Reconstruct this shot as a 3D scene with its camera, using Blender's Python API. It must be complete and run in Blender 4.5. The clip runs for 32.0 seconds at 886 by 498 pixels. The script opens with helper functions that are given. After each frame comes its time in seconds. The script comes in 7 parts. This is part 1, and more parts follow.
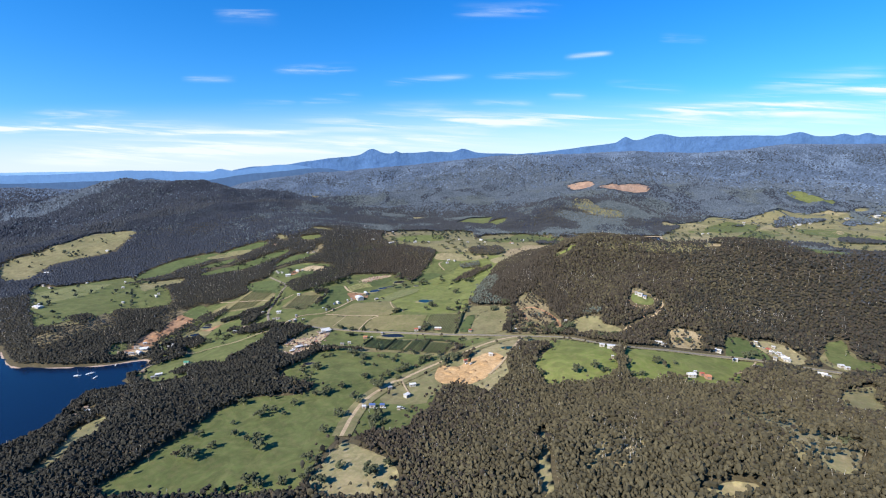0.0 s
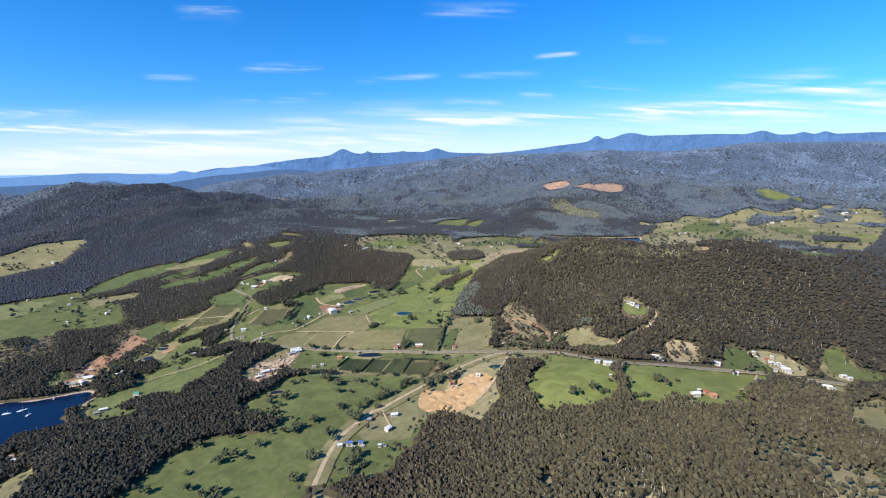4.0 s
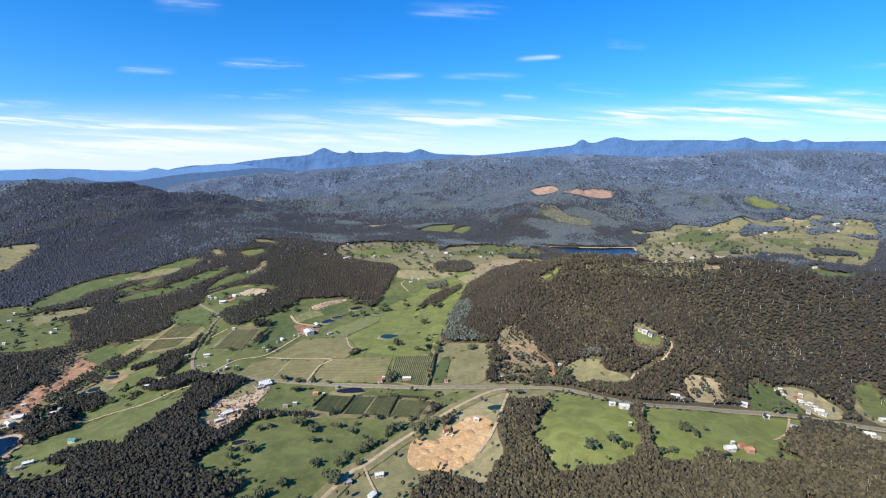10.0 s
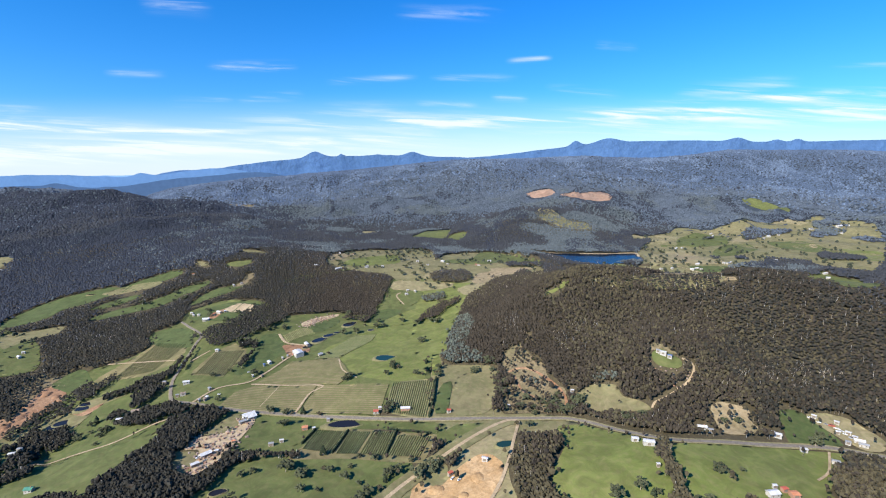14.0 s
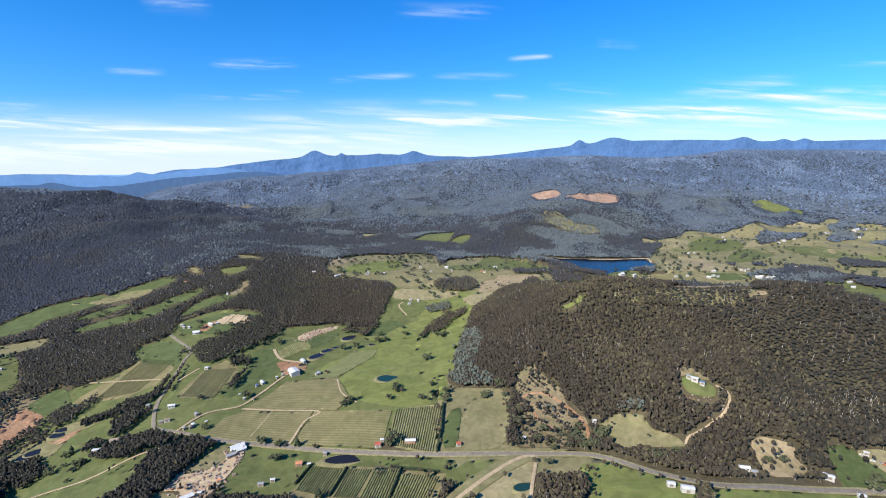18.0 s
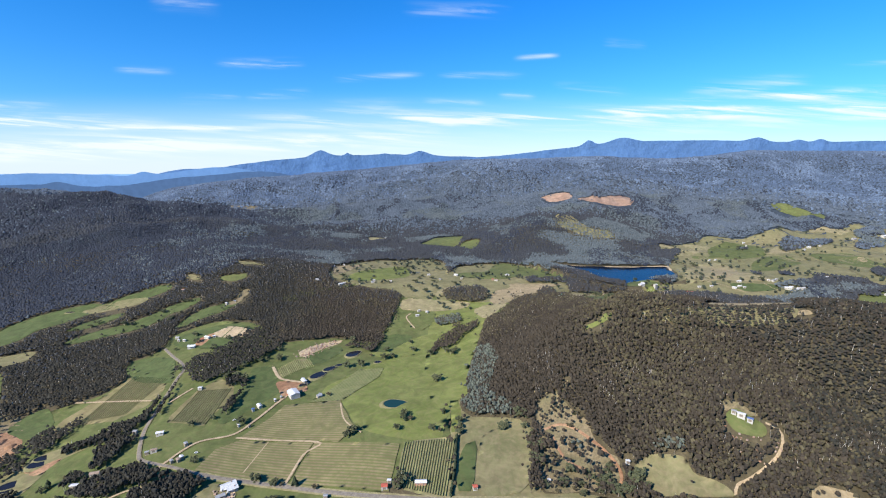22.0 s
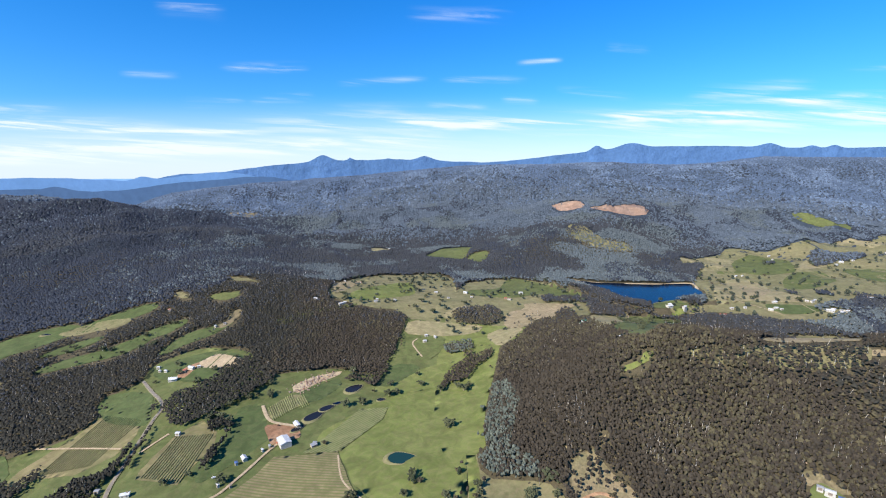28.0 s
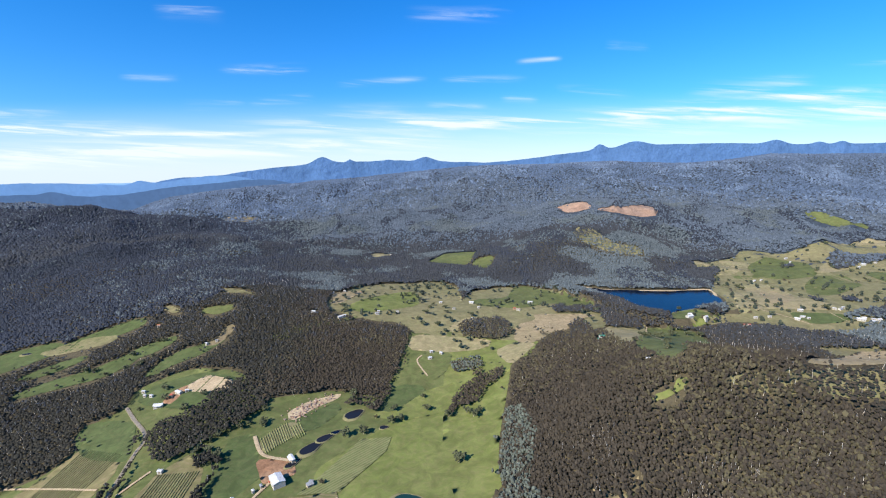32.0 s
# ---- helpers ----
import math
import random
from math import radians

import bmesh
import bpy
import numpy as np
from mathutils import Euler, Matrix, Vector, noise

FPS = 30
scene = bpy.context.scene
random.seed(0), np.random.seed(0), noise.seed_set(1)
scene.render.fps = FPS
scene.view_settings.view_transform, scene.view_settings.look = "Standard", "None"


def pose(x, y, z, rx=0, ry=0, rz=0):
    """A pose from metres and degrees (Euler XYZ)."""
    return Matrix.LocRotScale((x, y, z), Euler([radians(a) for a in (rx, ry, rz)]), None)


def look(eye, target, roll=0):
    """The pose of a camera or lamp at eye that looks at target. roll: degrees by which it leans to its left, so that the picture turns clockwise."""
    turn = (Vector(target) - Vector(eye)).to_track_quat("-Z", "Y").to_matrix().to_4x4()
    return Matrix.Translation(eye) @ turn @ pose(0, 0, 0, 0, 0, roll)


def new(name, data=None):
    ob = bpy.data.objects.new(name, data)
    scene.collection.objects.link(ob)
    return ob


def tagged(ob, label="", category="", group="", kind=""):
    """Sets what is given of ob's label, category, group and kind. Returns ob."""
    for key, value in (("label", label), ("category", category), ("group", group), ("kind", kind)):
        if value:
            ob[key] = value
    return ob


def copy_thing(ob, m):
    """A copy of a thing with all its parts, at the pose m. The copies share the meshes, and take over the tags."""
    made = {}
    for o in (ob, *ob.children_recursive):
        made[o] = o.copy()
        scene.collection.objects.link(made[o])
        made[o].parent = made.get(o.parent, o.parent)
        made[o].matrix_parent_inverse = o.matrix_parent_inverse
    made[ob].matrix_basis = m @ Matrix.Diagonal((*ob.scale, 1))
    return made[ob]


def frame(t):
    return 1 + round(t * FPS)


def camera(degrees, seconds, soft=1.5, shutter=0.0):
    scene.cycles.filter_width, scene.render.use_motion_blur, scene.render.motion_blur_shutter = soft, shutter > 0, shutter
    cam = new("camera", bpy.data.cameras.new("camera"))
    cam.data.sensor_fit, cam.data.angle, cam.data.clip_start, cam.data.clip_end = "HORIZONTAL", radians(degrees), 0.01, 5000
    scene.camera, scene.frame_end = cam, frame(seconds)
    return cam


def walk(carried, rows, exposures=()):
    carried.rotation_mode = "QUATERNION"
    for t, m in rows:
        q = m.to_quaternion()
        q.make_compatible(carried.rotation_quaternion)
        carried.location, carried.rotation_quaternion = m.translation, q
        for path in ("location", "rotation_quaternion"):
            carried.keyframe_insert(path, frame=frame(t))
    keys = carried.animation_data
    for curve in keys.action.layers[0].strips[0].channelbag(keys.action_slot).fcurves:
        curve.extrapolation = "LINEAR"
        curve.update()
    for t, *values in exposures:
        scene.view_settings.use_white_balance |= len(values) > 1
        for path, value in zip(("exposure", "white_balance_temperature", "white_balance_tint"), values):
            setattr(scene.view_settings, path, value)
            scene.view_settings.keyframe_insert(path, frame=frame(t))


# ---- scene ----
# camera: seconds, place, heading right of north, pitch, roll
FLIGHT = [
    (0, 0.0, 0.0, 272.3, -8.10, -9.75, -0.18),
    (1, -5.3, 15.3, 273.9, -7.50, -9.92, -0.45),
    (2, -10.3, 30.4, 275.6, -6.66, -10.04, -0.53),
    (3, -15.0, 45.5, 277.5, -5.94, -10.00, -0.69),
    (3.5, -17.2, 53.0, 278.5, -5.26, -9.93, -0.68),
    (5.5, -25.5, 82.8, 282.8, -3.93, -9.73, -0.40),
    (6, -27.5, 90.2, 283.9, -3.80, -9.72, -0.34),
    (7, -31.2, 105.0, 286.3, -3.70, -9.75, -0.40),
    (8, -34.8, 119.8, 288.7, -3.07, -9.86, -0.05),
    (9, -38.2, 134.6, 291.1, -2.64, -9.92, 0.24),
    (10, -41.4, 149.4, 293.7, -2.38, -9.86, 0.32),
    (11, -44.6, 164.2, 296.2, -1.78, -9.75, 0.52),
    (12, -47.7, 179.0, 298.8, -1.45, -9.81, 0.64),
    (13, -50.7, 193.9, 301.4, -1.50, -9.80, 0.32),
    (14, -53.7, 208.8, 304.0, -1.49, -9.67, -0.17),
    (14.5, -55.2, 216.3, 305.4, -1.43, -9.69, -0.18),
    (16.5, -61.2, 246.4, 310.5, -1.46, -9.66, -0.37),
    (17, -62.7, 254.0, 311.8, -1.52, -9.71, -0.39),
    (18, -65.6, 269.2, 314.4, -1.54, -9.86, -0.10),
    (19, -68.7, 284.5, 316.9, -1.64, -9.95, -0.02),
    (20, -71.7, 299.9, 319.4, -1.85, -9.97, 0.26),
    (21, -74.8, 315.3, 321.8, -2.05, -10.00, 0.31),
    (22, -77.9, 330.8, 324.2, -2.24, -9.95, 0.07),
    (23, -81.1, 346.4, 326.5, -2.14, -9.98, 0.31),
    (24, -84.3, 362.0, 328.9, -2.04, -9.96, 0.38),
    (25, -87.4, 377.7, 331.2, -2.30, -9.97, 0.20),
    (25.5, -89.0, 385.5, 332.3, -2.39, -9.95, 0.13),
    (27.5, -95.2, 416.9, 336.8, -2.44, -9.61, 0.29),
    (28, -96.7, 424.7, 338.0, -2.57, -9.47, 0.22),
    (29, -99.7, 440.4, 340.2, -2.62, -9.30, 0.36),
    (30, -102.5, 455.9, 342.5, -2.60, -9.42, 0.23),
    (31, -105.1, 471.3, 344.9, -2.69, -9.49, -0.16),
    (32, -107.4, 486.5, 347.3, -2.72, -9.50, -0.41),
]
cam = camera(88.07, 32.0, soft=1.15)


def gaze(x, y, z, heading, pitch, roll):
    return pose(x, y, z, 90 + pitch, 0, -heading) @ pose(0, 0, 0, 0, 0, roll)


walk(cam, [(row[0], gaze(*row[1:])) for row in FLIGHT])
scene.view_settings.exposure = 0.77

# ---- sky, sun ----
SUN_AZ, SUN_EL = radians(225), radians(35)   # behind the camera, to its left
world = bpy.data.worlds.new("world")
scene.world = world
world.use_nodes = True
wt = world.node_tree
wt.nodes.clear()


class Graph:
    """Small helper for node trees."""

    def __init__(self, tree):
        self.tree = tree

    def node(self, kind, **props):
        n = self.tree.nodes.new(kind)
        for key, value in props.items():
            if key == "blend_type":
                n.blend_type = value
            elif key == "operation":
                n.operation = value
            elif key == "data_type":
                n.data_type = value
            elif key == "noise_dimensions":
                n.noise_dimensions = value
            elif key == "clamp":
                n.use_clamp = value
            elif key == "feature":
                n.feature = value
            elif key == "attribute_name":
                n.attribute_name = value
        return n

    def put(self, socket, value):
        if isinstance(value, bpy.types.NodeSocket):
            self.tree.links.new(value, socket)
        elif value is not None:
            socket.default_value = value

    def math(self, operation, a, b=None, c=None, clamp=False):
        n = self.node("ShaderNodeMath", operation=operation, clamp=clamp)
        for socket, value in zip(n.inputs, (a, b, c)):
            self.put(socket, value)
        return n.outputs[0]

    def noise(self, vector, scale, detail=3.0, rough=0.55, distortion=0.0):
        n = self.node("ShaderNodeTexNoise")
        self.put(n.inputs["Vector"], vector)
        n.inputs["Scale"].default_value = scale
        n.inputs["Detail"].default_value = detail
        n.inputs["Roughness"].default_value = rough
        n.inputs["Distortion"].default_value = distortion
        return n.outputs["Fac"]

    def mix(self, factor, a, b, blend="MIX"):
        n = self.node("ShaderNodeMix", data_type="RGBA", blend_type=blend)
        self.put(n.inputs[0], factor)
        self.put(n.inputs[6], a)
        self.put(n.inputs[7], b)
        return n.outputs[2]

    def ramp(self, factor, low, high, a=0.0, b=1.0):
        n = self.node("ShaderNodeMapRange")
        n.interpolation_type = "SMOOTHSTEP"
        for socket, value in zip(n.inputs, (factor, low, high, a, b)):
            self.put(socket, value)
        return n.outputs[0]

    def combine(self, x, y, z):
        n = self.node("ShaderNodeCombineXYZ")
        for socket, value in zip(n.inputs, (x, y, z)):
            self.put(socket, value)
        return n.outputs[0]


g = Graph(wt)
sky = g.node("ShaderNodeTexSky")
sky.sky_type = "NISHITA"
sky.sun_disc = False
sky.sun_elevation, sky.sun_rotation = SUN_EL, SUN_AZ
sky.altitude, sky.air_density, sky.dust_density, sky.ozone_density = 300, 1.15, 0.35, 4.0
tint = g.node("ShaderNodeHueSaturation")
tint.inputs["Saturation"].default_value = 1.12
tint.inputs["Value"].default_value = 1.0
g.put(tint.inputs["Color"], g.mix(1.0, sky.outputs[0], (0.62, 1.02, 1.55, 1), "MULTIPLY"))
way = g.node("ShaderNodeSeparateXYZ")
coord = g.node("ShaderNodeTexCoord")
g.put(way.inputs[0], coord.outputs["Generated"])
ahead = g.math("MAXIMUM", g.math("ABSOLUTE", way.outputs[1]), 0.08)
across = g.math("DIVIDE", way.outputs[0], ahead)
rise = g.math("DIVIDE", way.outputs[2], ahead)
fine = g.noise(g.combine(g.math("MULTIPLY_ADD", rise, 6.0, g.math("MULTIPLY", across, 3.0)), g.math("MULTIPLY_ADD", across, 2.6, g.math("MULTIPLY", rise, 46.0)), 0.0), 1.3, 5.0, 0.62, 0.6)
broad = g.noise(g.combine(g.math("MULTIPLY", across, 2.2), g.math("MULTIPLY", rise, 22.0), 3.0), 1.0, 3.0, 0.5, 0.3)
# cirrus streaks: start and end across, rise at both, half thickness, strength
STREAKS = [
    (-0.62, 1.40, 0.1015, 0.1150, 0.014, 1.15), (-1.50, -0.55, 0.113, 0.0925, 0.011, 1.1), (-0.86, -0.38, 0.087, 0.085, 0.0055, 0.75),
    (-1.30, 0.15, 0.040, 0.063, 0.014, 0.62), (-1.20, -0.85, 0.137, 0.133, 0.008, 0.45), (-0.53, -0.32, 0.219, 0.216, 0.0055, 0.5),
    (-0.13, 0.11, 0.318, 0.309, 0.010, 0.34), (-0.66, -0.49, 0.338, 0.327, 0.008, 0.28), (-0.28, -0.07, 0.185, 0.190, 0.004, 0.4),
    (-0.06, 0.14, 0.188, 0.1895, 0.004, 0.3), (-0.09, 0.06, 0.140, 0.136, 0.004, 0.3), (0.07, 0.16, 0.1530, 0.151, 0.0055, 0.35),
    (0.10, 0.205, 0.221, 0.227, 0.0035, 0.5),
]
STREAKS_EAST = [
    (0.28, 0.38, 0.253, 0.243, 0.006, 0.28), (0.44, 0.72, 0.158, 0.178, 0.0075, 0.55), (0.34, 1.25, 0.130, 0.172, 0.013, 0.62),
    (0.18, 0.36, 0.171, 0.158, 0.006, 0.3), (0.55, 0.95, 0.147, 0.157, 0.008, 0.5), (0.75, 1.2, 0.205, 0.214, 0.004, 0.3),
    (-0.47, -0.31, 0.152, 0.157, 0.006, 0.4), (-0.62, -0.46, 0.152, 0.153, 0.007, 0.3), (-0.75, -0.6, 0.209, 0.204, 0.004, 0.28),
]
cloud = None
for a0, a1, e0, e1, thick, strength in STREAKS + STREAKS_EAST:
    slope = (e1 - e0) / (a1 - a0)
    mid = g.math("MULTIPLY_ADD", across, slope, e0 - slope * a0)
    wobble = g.math("MULTIPLY_ADD", broad, thick * 5.0, g.math("SUBTRACT", mid, thick * 2.5))
    off = g.math("DIVIDE", g.math("SUBTRACT", rise, wobble), thick * 1.2)
    body = g.math("EXPONENT", g.math("MULTIPLY", g.math("MULTIPLY", off, off), -1.0))
    soft = (a1 - a0) * 0.3
    ends = g.math("MULTIPLY", g.ramp(across, a0, a0 + soft), g.ramp(across, a1, a1 - soft))
    piece = g.math("MULTIPLY", g.math("MULTIPLY", body, ends), strength)
    cloud = piece if cloud is None else g.math("ADD", cloud, piece)
cloud = g.math("MULTIPLY", cloud, g.ramp(fine, 0.38, 0.70, 0.03, 1.15))
veil = g.math("MULTIPLY", g.ramp(rise, 0.17, -0.01), 0.80)
cover = g.math("ADD", cloud, veil, clamp=True)
final = g.mix(cover, tint.outputs[0], (7.3, 8.1, 8.9, 1))
back = g.node("ShaderNodeBackground")
g.put(back.inputs[0], final)
back.inputs[1].default_value = 0.075
g.put(g.node("ShaderNodeOutputWorld").inputs[0], back.outputs[0])

sun = new("sun", bpy.data.lights.new("sun", "SUN"))
sun.data.energy, sun.data.angle, sun.data.color = 5.0, radians(0.5), (1.0, 0.93, 0.83)
sun.matrix_world = look((0, 0, 900), (-math.sin(SUN_AZ) * math.cos(SUN_EL), -math.cos(SUN_AZ) * math.cos(SUN_EL), 900 - math.sin(SUN_EL)))

# ---- materials ----


def material(name, colours, scale=0.05, rough=0.9, second=0.6, bump=0.0, bump_scale=1.0, spec=0.2, per="", detail=4.0, rows=None, metal=0.0, mottle=0.27, vary=0.44):
    """A surface of two or three blended colours: broad patches of one noise, grain of a second, and a random shade per piece."""
    mat = bpy.data.materials.new(name)
    mat.use_nodes = True
    tree = mat.node_tree
    gr = Graph(tree)
    shader = tree.nodes["Principled BSDF"]
    shader.inputs["Roughness"].default_value = rough
    shader.inputs["Specular IOR Level"].default_value = spec
    shader.inputs["Metallic"].default_value = metal
    where = gr.node("ShaderNodeTexCoord").outputs["Object"]
    broad_patch = gr.noise(where, scale, detail, 0.6, 0.4)
    grain = gr.noise(where, scale * 14, 3.0, 0.6)
    a, b = ((*c, 1) for c in colours[:2])
    colour = gr.mix(gr.ramp(broad_patch, 0.34, 0.66), a, b)
    if len(colours) > 2:
        colour = gr.mix(gr.math("MULTIPLY", gr.ramp(grain, 0.42, 0.68), second), colour, (*colours[2], 1))
    if not per and mottle:
        # worn and trodden patches at a third size
        blot = gr.noise(where, scale * 4.5, 6.0, 0.7, 0.8)
        shade = gr.ramp(blot, 0.30, 0.72, 1.0 - mottle, 1.0 + mottle * 0.7)
        colour = gr.mix(1.0, colour, gr.combine(shade, shade, gr.math("MULTIPLY", shade, 0.98)), "MULTIPLY")
    if per:
        info = gr.node("ShaderNodeNewGeometry").outputs["Random Per Island"] if per == "island" else gr.node("ShaderNodeObjectInfo").outputs["Random"]
        bright = gr.math("MULTIPLY_ADD", info, vary, 1.0 - vary / 2)
        colour = gr.mix(1.0, colour, gr.combine(bright, bright, bright), "MULTIPLY")
        if len(colours) > 3:
            swap = gr.ramp(gr.math("FRACT", gr.math("MULTIPLY", info, 7.31)), 0.55, 0.95)
            colour = gr.mix(swap, colour, (*colours[3], 1))
    if rows:
        # tilled or planted stripes: heading of the rows in degrees, spacing in metres, colour between them, strength
        angle, gap, between, strength = rows
        sep = gr.node("ShaderNodeSeparateXYZ")
        gr.put(sep.inputs[0], where)
        c, s = math.cos(radians(angle)), math.sin(radians(angle))
        side = gr.math("ADD", gr.math("MULTIPLY", sep.outputs[0], c * math.tau / gap), gr.math("MULTIPLY", sep.outputs[1], -s * math.tau / gap))
        wave = gr.math("MULTIPLY", gr.ramp(gr.math("SINE", gr.math("ADD", side, gr.math("MULTIPLY", grain, 1.2))), -0.4, 0.6), strength)
        colour = gr.mix(wave, colour, (*between, 1))
    gr.put(shader.inputs["Base Color"], colour)
    if bump:
        rough_map = gr.noise(where, bump_scale, 4.0, 0.65)
        node = gr.node("ShaderNodeBump")
        node.inputs["Strength"].default_value = bump
        node.inputs["Distance"].default_value = 1.0 / bump_scale * 0.4
        gr.put(node.inputs["Height"], rough_map)
        gr.put(shader.inputs["Normal"], node.outputs[0])
    return mat


